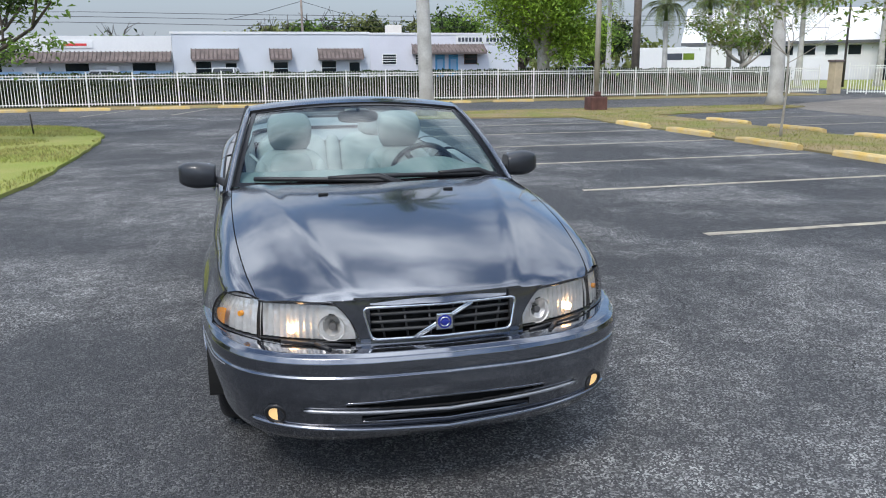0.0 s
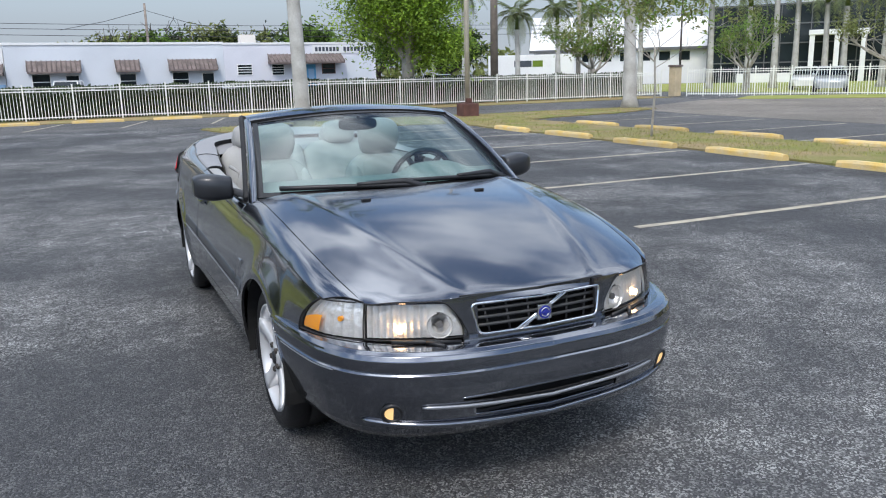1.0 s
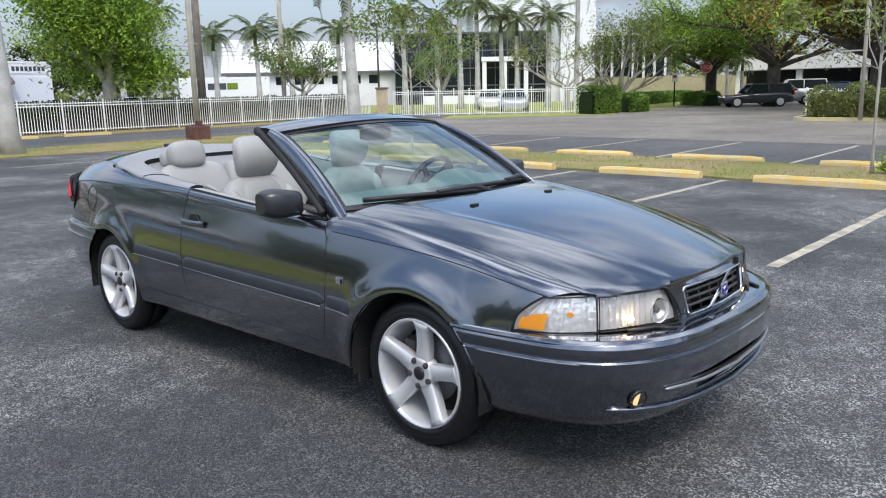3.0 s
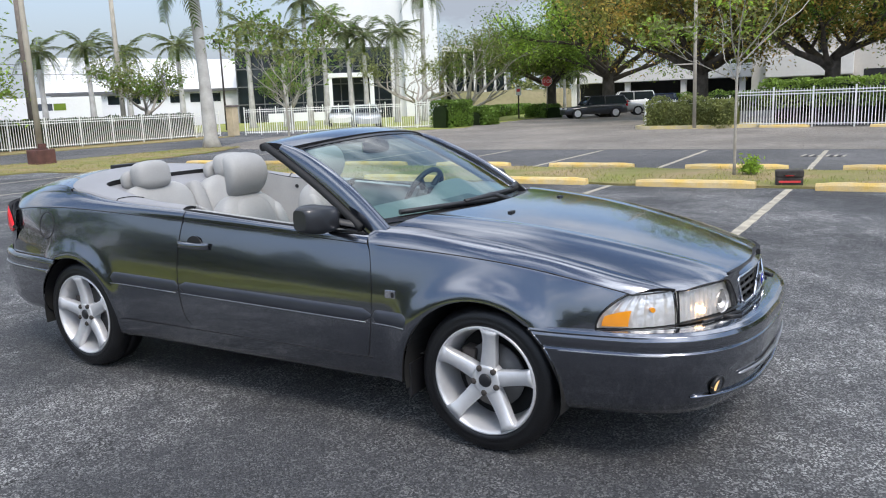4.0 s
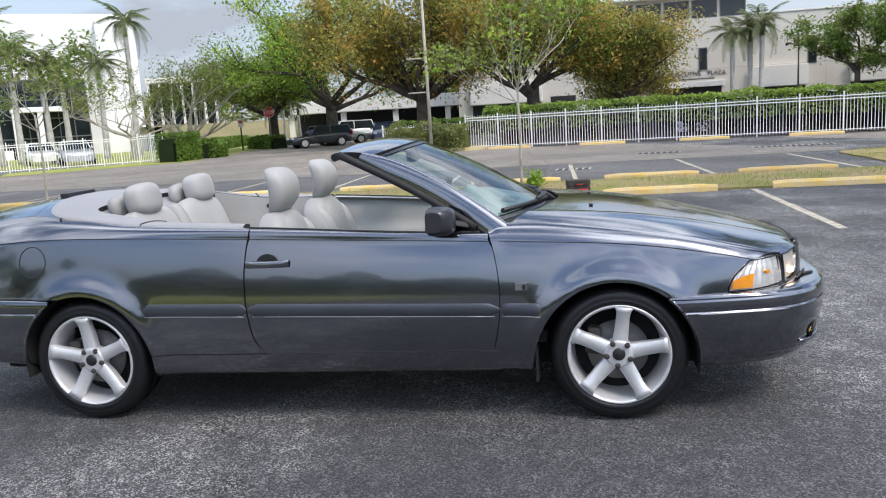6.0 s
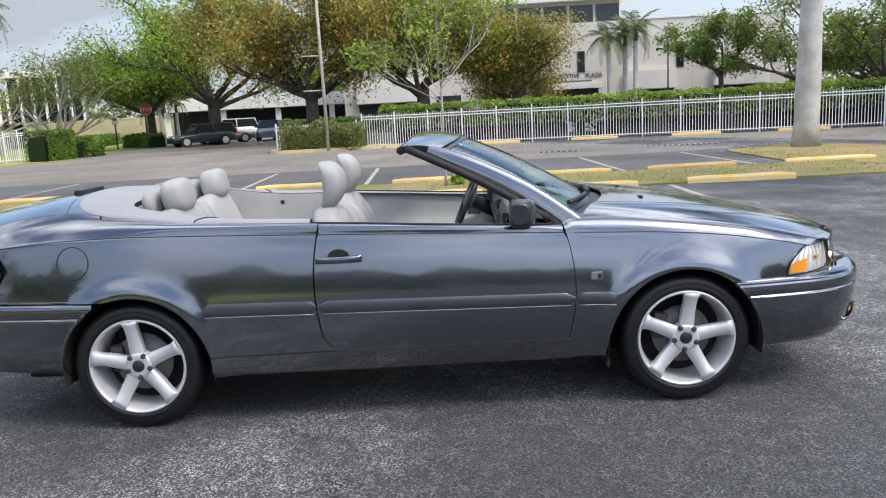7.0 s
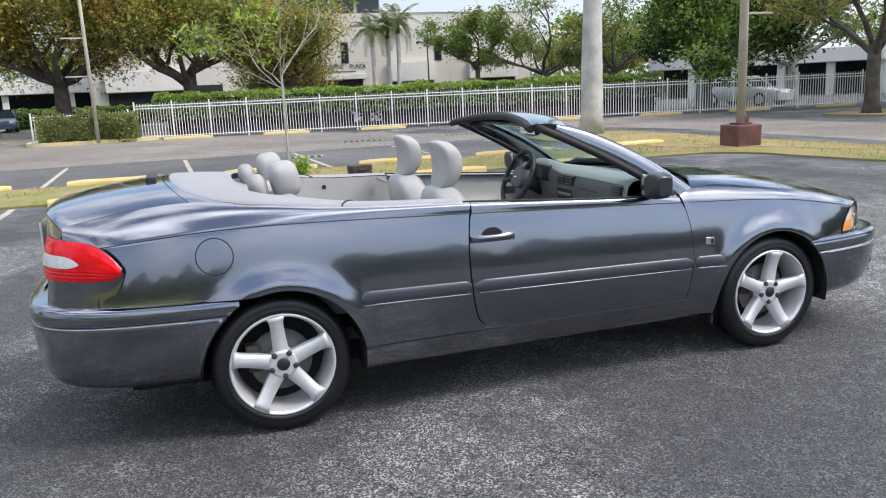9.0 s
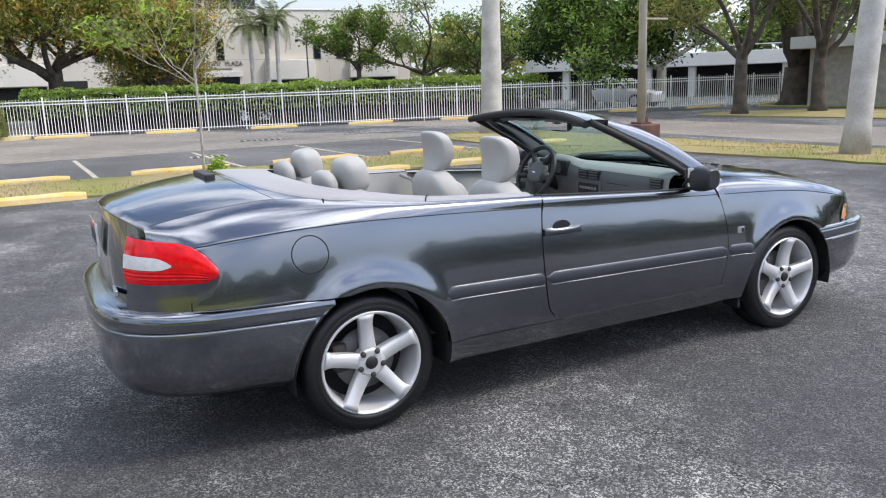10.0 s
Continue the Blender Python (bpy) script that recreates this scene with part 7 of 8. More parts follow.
part("intake_brow", bead(front_line, front_normal, -1, -0.262, 0.262, 0.429, -0.014, 0.005, 40, -0.03), M_PAINT, bumper)
part("intake_sill", bead(front_line, front_normal, -1, -0.225, 0.225, 0.335, -0.036, 0.005, 40, 0.05), M_PAINT, bumper)
part("front_lip", bead(front_line, front_normal, -1, -0.53, 0.53, 0.306, -0.030, 0.011, 60, 0.055), M_PAINT, bumper, "rolled lower lip")
for sx, word in SIDES:
    for line_fn, nrm, sgn, z, owner, s0, s1 in ((front_line, front_normal, -1, 0.512, bumper, 0.60, 0.90), (rear_line, rear_normal, 1, 0.578, rear_bumper, 0.42, 0.86)):
        bm = bead(line_fn, nrm, sgn, s0, s1, z, 0.001, 0.0022, 24)
        for v in bm.verts:
            v.co.x *= sx
        part("bright_line", bm, M_TRIM, owner)
    # fog lamps
    s_fog = next(k / 200 for k in range(200) if front_line(k / 200).x > 0.588)
    n = front_normal(s_fog)
    n = n if n.x > 0 else -n
    p = front_line(s_fog) - n * 0.025
    ax = Vector((sx * n.x * 0.55, n.y, -0.24)).normalized()
    c = Vector((sx * p.x, p.y, 0.372))
    fog = part("fog_lamp", bmesh.new(), M_FOG_ON, bumper, "lit round yellow fog lamp")
    bm = bmesh.new()
    add_disc_solid(bm, c - ax * 0.034, ax, 0.030, 0.036, 24)
    bm.to_mesh(fog.data)
    bm.free()
    bm = bmesh.new()
    c = c + ax * 0.002
    e2 = ax.cross(Vector((0, 0, 1))).normalized()
    e1 = e2.cross(ax)
    add_tube(bm, [c + (e1 * math.sin(2 * math.pi * k / 20) + e2 * math.cos(2 * math.pi * k / 20)) * 0.034 for k in range(21)], 0.008, 6, False)
    part("fog_lamp_rim", bm, M_BLACK, fog)

# ---- front lamps ----
nose_line, nose_normal = outline([(0, -2.268), (0.27, -2.246), (0.45, -2.195), (0.62, -2.092), (0.735, -1.956), (0.787, -1.80), (0.818, -1.62)])


def nose_at(x):
    lo, hi = 0.0, 1.0
    for _ in range(30):
        m = (lo + hi) / 2
        if nose_line(m).x < x:
            lo = m
        else:
            hi = m
    return lo


S_IN, S_JOINT = nose_at(0.285), nose_at(0.622)
S_TIP = nose_at(0.783)


def lamp_top(s):
    p = nose_line(s)
    return min(0.752, hood_z(min(p.x, 0.61), max(p.y, -2.2) + 0.012) - 0.007) if p.x < 0.64 else lerp(0.734, 0.730, min(1, (p.x - 0.64) / 0.10))


def head_fn(depth):
    def f(u, v):
        s = lerp(S_IN, S_JOINT - 0.002, u)
        p, n = nose_line(s), nose_normal(s)
        top = lamp_top(s)
        if u < 0.3:
            top = lerp(0.612, top, math.sin(math.pi / 2 * (u / 0.3)) ** 0.8)
        bot = lerp(0.610, 0.604, u)
        z = lerp(bot, top, v)
        flute = 0.007 * abs(math.sin(math.pi * 9 * (u - 0.40) / 0.6)) if depth > 0.02 and u > 0.40 else 0.0
        q = p - n * (depth + 0.012 * v * v + flute)
        return q.x, q.y, z
    return f


def corner_fn(depth):
    def f(u, v):
        s = lerp(S_JOINT + 0.004, S_TIP, u)
        top, bot = lamp_top(min(s, S_TIP)), lerp(0.602, 0.598, u)
        z = lerp(bot, top, v)
        s2 = s - (0.10 * v ** 2.2 * max(0, u - 0.3) / 0.7)
        p, n = nose_line(s2), nose_normal(s2)
        flute = 0.005 * abs(math.sin(math.pi * 7 * u)) if depth > 0.02 else 0.0
        q = p - n * (depth + 0.024 * v * v + flute)
        return q.x, q.y, z
    return f


for sx, word in SIDES:
    hl = part("headlamp", patch(head_fn(0.026), 90, 24, (0.3, -1, 0), sx, 0.0, lambda u, v: ((u - 0.27) * 0.40 / 0.036) ** 2 + ((v - 0.38) * 0.125 / 0.036) ** 2 < 1), M_REFLECTOR, car, "clear headlamp with bright reflector")
    cover = part("lamp_cover", patch(head_fn(0.0), 24, 8, (0.3, -1, 0), sx, 0.012), M_LENS, hl, "clear lamp cover")
    cover.visible_shadow = False
    for s, r in ((lerp(S_IN, S_JOINT, 0.27), 0.047),):
        p, n = nose_line(s), nose_normal(s)
        bm = bmesh.new()
        rings = []
        for k in range(7):
            t = k / 6
            rr = r * (0.25 + 0.75 * t ** 0.6)
            c = Vector((p.x, p.y, 0.650)) - Vector((n.x, n.y, 0)) * (0.062 - 0.040 * t)
            e1, e2 = Vector((0, 0, 1)), Vector((-n.y, n.x, 0))
            rings.append([bm.verts.new(c + (e1 * math.sin(2 * math.pi * i / 20) + e2 * math.cos(2 * math.pi * i / 20)) * rr) for i in range(20)])
        for a, b in zip(rings, rings[1:]):
            for i in range(20):
                bm.faces.new((a[i], a[(i + 1) % 20], b[(i + 1) % 20], b[i])).smooth = True
        bm.faces.new(rings[0])
        for v in bm.verts:
            v.co.x *= sx
        part("reflector_bowl", bm, M_REFLECTOR, hl, "clear chrome main beam bowl")
        bm = bmesh.new()
        add_disc_solid(bm, (sx * (p.x - n.x * 0.060), p.y - n.y * 0.060, 0.650), (sx * n.x, n.y, 0), 0.012, 0.026, 14)
        part("bulb_shield", bm, M_ALLOY_DARK, hl)
    p, n = nose_line(lerp(S_IN, S_JOINT, 0.66)), nose_normal(lerp(S_IN, S_JOINT, 0.66))
    bm = bmesh.new()
    add_disc_solid(bm, (sx * (p.x - n.x * 0.030), p.y - n.y * 0.030, 0.640), (sx * n.x, n.y, 0), 0.013, 0.020, 14)
    part("bulb", bm, M_BULB_ON, hl, "lit warm bulb")
    cl = part("corner_lamp", patch(corner_fn(0.022), 56, 8, (0.8, -0.6, 0), sx), M_REFLECTOR, car, "clear corner lamp with an amber reflector")
    cc = part("lamp_cover", patch(corner_fn(0.0), 18, 8, (0.8, -0.6, 0), sx, 0.012), M_LENS, cl, "clear corner lamp cover")
    cc.visible_shadow = False
    part("amber_reflector", patch(lambda u, v: corner_fn(0.010)(lerp(0.62, 0.94, u), lerp(0.08, 0.54 - 0.16 * u * u, v)), 8, 6, (1, -0.3, 0), sx), M_AMBER, cl, "amber side reflector")
    s = lerp(S_JOINT, S_TIP, 0.32)
    p, n = nose_line(s), nose_normal(s)
    bm = bmesh.new()
    add_disc_solid(bm, (sx * (p.x - n.x * 0.032), p.y - n.y * 0.032, 0.668), (sx * n.x, n.y, 0), 0.010, 0.016, 14)
    part("indicator_bulb", bm, M_AMBER, cl)
    # seam round the lamps
    bm = bmesh.new()
    loop = [head_fn(-0.001)(0, k / 6) for k in range(7)] + [head_fn(-0.001)(k / 24, 1) for k in range(1, 25)]
    add_tube(bm, [(sx * a, b, c) for a, b, c in loop], 0.0026, 6)
    part("lamp_seal", bm, M_SEAL, hl)
    bm = bmesh.new()
    loop = [corner_fn(-0.001)(k / 18, 1) for k in range(19)] + [corner_fn(-0.001)(1, 1 - k / 6) for k in range(1, 7)]
    add_tube(bm, [(sx * a, b, c) for a, b, c in loop], 0.0026, 6)
    part("lamp_seal", bm, M_SEAL, cl)
    # lamp washer wiper
    bm = bmesh.new()
    a, b = nose_line(S_IN + 0.03), nose_line(lerp(S_IN, S_JOINT, 0.75))
    add_tube(bm, [(sx * a.x, a.y - 0.016, 0.600), (sx * (a.x + b.x) / 2, (a.y + b.y) / 2 - 0.020, 0.603), (sx * b.x, b.y - 0.016, 0.605)], 0.006, 6)
    add_tube(bm, [(sx * (a.x + b.x) / 2, (a.y + b.y) / 2 - 0.020, 0.603), (sx * (a.x + 0.07), a.y - 0.035, 0.600)], 0.008, 6)
    part("lamp_wiper", bm, M_BLACK, hl, "small black headlamp wiper")
    # painted cheek between the lamp's slanted inner edge and the grille
    s_gr = nose_at(0.250)

    def cheek(u, v):
        s = lerp(s_gr, lerp(S_IN, S_JOINT, 0.34), u)
        p, n = nose_line(s), nose_normal(s)
        q = (s - S_IN) / (S_JOINT - S_IN)
        bot = 0.580 if q <= 0 else Vector(head_fn(0.0)(max(0.001, q), 1.0)).z + 0.003
        top = hood_z(min(p.x, 0.61), max(p.y, -2.2) + 0.012) - 0.004
        z = lerp(min(bot, top), top, v)
        d = 0.004 + 0.012 * ((z - 0.59) / 0.16) ** 2
        return p.x - n.x * d, p.y - n.y * d, z
    part("nose_cheek", patch(cheek, 26, 12, (0.3, -1, 0.1), sx, 0.012), M_PAINT, car)
    # panel below the lamps that closes the nose
    part("nose_panel", patch(lambda u, v: (lambda p, n: (p.x - n.x * 0.14, p.y - n.y * 0.14, lerp(0.56, 0.73, v)))(nose_line(lerp(0, 0.93, u)), nose_normal(lerp(0.02, 0.93, u))), 20, 3, (0.5, -1, 0), sx), M_UNDER, car)

# ---- grille ----
GZ0, GZ1 = 0.614, 0.722
GR = [(-0.272, GZ1), (0.272, GZ1), (0.247, GZ0), (-0.247, GZ0)]


def grille_y(x, z):
    return nose_line(nose_at(abs(x))).y - 0.006 + (z - 0.598) * 0.16


grille = part("grille", bmesh.new(), M_UNDER, car, "black grille with a chrome frame")
bm = bmesh.new()
vs = [bm.verts.new((x, -2.185, z)) for x, z in GR]
bm.faces.new(vs)
bm.to_mesh(grille.data)
bm.free()


def grille_bar(pts, r, mat, name, label="", sides=6, flat=1.0):
    bm = bmesh.new()
    add_tube(bm, pts, r, sides)
    return part(name, bm, mat, grille, label)


rim_pts = []
ring2d = rounded(GR, 0.022, 4)
for (x0, z0), (x1, z1) in zip(ring2d, ring2d[1:] + ring2d[:1]):
    n = max(1, int(abs(x1 - x0) / 0.05))
    for k in range(n):
        x, z = lerp(x0, x1, k / n), lerp(z0, z1, k / n)
        rim_pts.append((x, grille_y(x, z), z))
bm = bmesh.new()
add_tube(bm, rim_pts + rim_pts[:2], 0.0055, 8, False)
part("chrome_frame", bm, M_CHROME, grille, "chrome grille frame")
for k in range(3):
    z = lerp(GZ0, GZ1, (k + 1) / 4)
    hw = lerp(0.247, 0.272, (k + 1) / 4)
    part("grille_bar", tube([(lerp(-hw, hw, i / 10), grille_y(lerp(-hw, hw, i / 10), z) + 0.016, z) for i in range(11)], 0.0062, 6), M_GRILLE, grille)
for k in range(6):
    t = (k + 0.6) / 6.2
    xb, xt = lerp(-0.247, 0.247, t), lerp(-0.272, 0.272, t)
    part("grille_bar", tube([(xb, grille_y(xb, GZ0) + 0.020, GZ0), (xt, grille_y(xt, GZ1) + 0.020, GZ1)], 0.0038, 6), M_GRILLE, grille)
a, b = Vector((-0.100, grille_y(0.10, GZ0) - 0.006, GZ0 + 0.003)), Vector((0.100, grille_y(0.10, GZ1) - 0.006, GZ1 - 0.003))
for off in (-0.007, 0.007):
    part("diagonal_bar", tube([a + Vector((off, 0, 0)), b + Vector((off, 0, 0))], 0.0062, 8), M_CHROME, grille, "chrome diagonal bar")
y0 = grille_y(0, 0.667) - 0.016
emblem = part("emblem", box(-0.029, 0.029, y0 - 0.006, y0 + 0.008, 0.640, 0.698, 0.004), M_CHROME, grille, "square chrome emblem with a blue disc")
bm = bmesh.new()
add_disc_solid(bm, (0, y0 - 0.005, 0.669), (0, -1, 0), 0.024, 0.004, 24)
part("blue_disc", bm, M_BLUE_BADGE, emblem)
bm = bmesh.new()
add_tube(bm, [(0.016 * math.cos(2 * math.pi * k / 20), y0 - 0.010, 0.669 + 0.016 * math.sin(2 * math.pi * k / 20)) for k in range(21)], 0.0022, 6, False)
part("ring", bm, M_CHROME, emblem)
part("emblem_bar", box(-0.021, 0.021, y0 - 0.0125, y0 - 0.009, 0.665, 0.673, 0.001), M_BLUE_BADGE, emblem)


def surround_fn(u, v):
    x, z = 0.30 * (2 * u - 1), lerp(0.575, 0.752, v)
    return x, grille_y(abs(x), z) + 0.010, z


def in_grille(u, v):
    x, z = abs(0.30 * (2 * u - 1)), lerp(0.575, 0.752, v)
    t = (z - GZ0) / (GZ1 - GZ0)
    return 0.0 < t < 1.0 and x < lerp(0.247, 0.272, t) - 0.012 * max(0.0, abs(2 * t - 1) - 0.6)


part("surround", patch(surround_fn, 120, 56, (0, -1, 0), 1, 0.02, in_grille), M_PAINT, grille, "painted grille surround")

# ---- tail lamps ----
def tail_fn(out, u0=0.0, u1=1.0, v0=0.0, v1=1.0):
    """The tail lamp wraps the rear corner: u from the rear face round to its point on the side."""
    ft = [(0.545, 2.262), (0.62, 2.222), (0.69, 2.150), (0.745, 2.06), (0.782, 1.95)]
    fx = curve(*[(i / 4, p[0]) for i, p in enumerate(ft)])
    fy = curve(*[(i / 4, p[1]) for i, p in enumerate(ft)])

    def f(u, v):
        uu, vv = lerp(u0, u1, u), lerp(v0, v1, v)
        top = lerp(0.958, 0.932, uu) - 0.105 * max(0, (uu - 0.60) / 0.40) ** 2.6
        bot = 0.772 + 0.006 * uu + 0.024 * max(0, (uu - 0.88) / 0.12) ** 2
        z = lerp(bot, top, vv)
        bulge = 0.012 * math.sin(math.pi * min(1, max(0, vv))) ** 0.7 + (0.0012 * math.sin(vv * 70) if 0.04 < vv < 0.32 else 0)
        x, y = fx(uu), fy(uu)
        d = Vector((fx(min(1, uu + 0.02)) - fx(max(0, uu - 0.02)), fy(min(1, uu + 0.02)) - fy(max(0, uu - 0.02)))).normalized()
        n = Vector((-d.y, d.x))
        tuck = 0.03 * (vv - 0.3)
        q = Vector((x, y)) + n * (bulge + out - tuck * (1 - uu))
        return q.x, q.y, z
    return f


for sx, word in SIDES:
    tl = part("tail_lamp", patch(tail_fn(0.006), 30, 60, (0.7, 0.7, 0), sx, 0.02), M_RED_LENS, car, "large red wraparound tail lamp")
    part("reversing_lens", patch(lambda u, v: tail_fn(0.0085)(lerp(0.0, 0.62, u), lerp(0.34 + 0.10 * max(0, (u - 0.7) / 0.3) ** 2, 0.64 - 0.16 * max(0, (u - 0.6) / 0.4) ** 3, v)), 16, 6, (0.7, 0.7, 0), sx), M_CLEAR_LENS, tl, "white reversing lens")
    part("lamp_body", patch(lambda u, v: tail_fn(-0.002)(u * 1.0, lerp(-0.68, 1.0, v)), 20, 6, (0.7, 0.7, 0), sx), M_PAINT, tl)
    bm = bmesh.new()
    add_tube(bm, [(sx * (side(2.06, 0.66 + 0.11 * k / 4) + 0.0003), 2.06, 0.66 + 0.11 * k / 4) for k in range(5)], 0.0027, 6)
    part("corner_gap", bm, M_SEAL, car)


# ---- wheels ----
def lathe(profile, n, sx, mat_of=None):
    """A ring turned round the x axis from (x, r) pairs."""
    bm = bmesh.new()
    rows = []
    for x, r in profile:
        rows.append([bm.verts.new((sx * x, r * math.cos(2 * math.pi * k / n), r * math.sin(2 * math.pi * k / n))) for k in range(n)])
    for a, b in zip(rows, rows[1:]):
        for k in range(n):
            bm.faces.new((a[k], a[(k + 1) % n], b[(k + 1) % n], b[k])).smooth = True
    bmesh.ops.recalc_face_normals(bm, faces=bm.faces[:])
    return bm


def spoke(sx):
    """One of five broad spokes, crowned along its middle."""
    bm = bmesh.new()
    rows = []
    for i in range(9):
        t = i / 8
        r = lerp(0.040, 0.225, t)
        w = lerp(0.036, 0.0305, min(1, t * 1.4)) + 0.012 * max(0, (t - 0.78) / 0.22) ** 2
        face = lerp(0.030, 0.052, t) - 0.010 * math.sin(math.pi * t)
        rows.append([bm.verts.new((sx * fx, wy, r)) for fx, wy in ((face - 0.045, -w * 0.9), (face - 0.008, -w), (face, -w * 0.86), (face + 0.002, 0), (face, w * 0.86), (face - 0.008, w), (face - 0.045, w * 0.9))])
    for a, b in zip(rows, rows[1:]):
        for k in range(6):
            bm.faces.new((a[k], a[k + 1], b[k + 1], b[k])).smooth = True
    bm.faces.new(rows[0])
    bm.faces.new(rows[-1][::-1])
    bmesh.ops.recalc_face_normals(bm, faces=bm.faces[:])
    return bm


def wheel(sx):
    w = new("wheel")
    w.parent = car
    part("tyre", lathe([(-0.16, 0.232), (-0.165, 0.265), (-0.155, 0.300), (-0.13, 0.315), (-0.10, 0.3190), (-0.055, 0.3200), (-0.052, 0.313), (-0.046, 0.313), (-0.043, 0.3200), (-0.012, 0.3190), (0.016, 0.3150), (0.036, 0.303), (0.047, 0.286), (0.050, 0.270), (0.0485, 0.260), (0.051, 0.257), (0.047, 0.247), (0.044, 0.238), (0.030, 0.232)], 72, sx), M_RUBBER, w, "black tyre with a worn tread")
    part("rim", lathe([(0.040, 0.2375), (0.047, 0.2355), (0.049, 0.230), (0.045, 0.2245), (0.030, 0.219), (-0.02, 0.208), (-0.10, 0.200), (-0.15, 0.208)], 72, sx), M_ALLOY, w, "polished alloy rim")
    part("brake_disc", lathe([(-0.045, 0.02), (-0.045, 0.142), (-0.06, 0.142), (-0.06, 0.02)], 40, sx), M_ALLOY_DARK, w, "dusty brake disc")
    part("caliper", box(-0.09 if sx > 0 else 0.02, -0.02 if sx > 0 else 0.09, 0.085, 0.150, -0.03, 0.10, 0.012), M_IRON, w)
    part("wheel_back", lathe([(-0.10, 0.0), (-0.10, 0.203)], 32, sx), M_UNDER, w)
    sp = None
    for k in range(5):
        m = pose(0, 0, 0, 72 * k, 0, 0)
        if sp is None:
            sp = part("spoke", spoke(sx), M_ALLOY, w)
        else:
            share("spoke", sp.data, w, m)
    part("hub", lathe([(0.030, 0.0), (0.033, 0.03), (0.034, 0.052), (0.030, 0.066), (-0.02, 0.070)], 30, sx), M_ALLOY, w)
    part("hub_cap", lathe([(0.041, 0.0), (0.041, 0.024), (0.037, 0.029), (0.030, 0.030)], 24, sx), M_BLACK, w, "dark hub cap")
    bolt = None
    for k in range(5):
        a = math.radians(72 * k + 36)
        if bolt is None:
            bolt = part("wheel_bolt", lathe([(0.042, 0.0), (0.042, 0.010), (0.037, 0.0135), (0.028, 0.0135)], 8, sx), M_IRON, w)
            bolt.matrix_basis = pose(0, 0.056 * math.sin(a), 0.056 * math.cos(a))
        else:
            share("wheel_bolt", bolt.data, w, pose(0, 0.056 * math.sin(a), 0.056 * math.cos(a)))
    return w


for sx, word in SIDES:
    for y, turn, x in ((-1.332, 7, 0.752), (1.332, -5, 0.765)):
        w = wheel(sx)
        w.matrix_basis = pose(sx * x, y, 0.319, turn, 0, 0)

# ---- underbody ----
part("underbody", box(-0.60, 0.60, -2.05, 2.0, 0.21, 0.34, 0.05), M_UNDER, car)
# unseen pan and trays added to block light and deepen the shadow below
part("floor_pan", box(-0.78, 0.78, -0.94, 0.94, 0.262, 0.28), M_UNDER, car)
part("front_undertray", box(-0.42, 0.42, -2.18, -1.98, 0.29, 0.30), M_UNDER, car)
part("rear_undertray", box(-0.52, 0.52, 1.95, 2.20, 0.32, 0.33), M_UNDER, car)
part("exhaust", tube([(0.45, 2.36, 0.27), (0.45, 2.1, 0.27)], 0.032, 12), M_CHROME, car)


# ---- cabin ----
def pillow(c, s, p=2.6, nu=24, nv=16, m=None, shape=None):
    """A soft rounded block (superellipsoid), optionally bent by shape(x, y, z)."""
    bm = bmesh.new()
    pw = lambda a, e: math.copysign(abs(a) ** e, a)
    e = 2.0 / p
    rows = []
    for j in range(nv + 1):
        b = math.pi * (j / nv - 0.5)
        rows.append([])
        for i in range(nu):
            a = 2 * math.pi * i / nu
            q = Vector((pw(math.cos(b), e) * pw(math.cos(a), e), pw(math.cos(b), e) * pw(math.sin(a), e), pw(math.sin(b), e)))
            if shape:
                q = Vector(shape(*q))
            q = Vector((q.x * s[0], q.y * s[1], q.z * s[2]))
            if m is not None:
                q = m @ q
            rows[-1].append(bm.verts.new(q + Vector(c)))
    for a, b in zip(rows, rows[1:]):
        for i in range(nu):
            try:
                bm.faces.new((a[i], a[(i + 1) % nu], b[(i + 1) % nu], b[i])).smooth = True
            except ValueError:
                pass
    bmesh.ops.remove_doubles(bm, verts=bm.verts[:], dist=1e-5)
    bmesh.ops.recalc_face_normals(bm, faces=bm.faces[:])
    return bm


part("cabin_floor", patch(lambda u, v: (lerp(-0.70, 0.70, u), lerp(-1.0, 1.5, v), 0.36 + (0.22 if abs(lerp(-0.70, 0.70, u)) < 0.12 else 0.0)), 20, 10, (0, 0, 1)), M_CARPET, car, "grey carpeted floor")
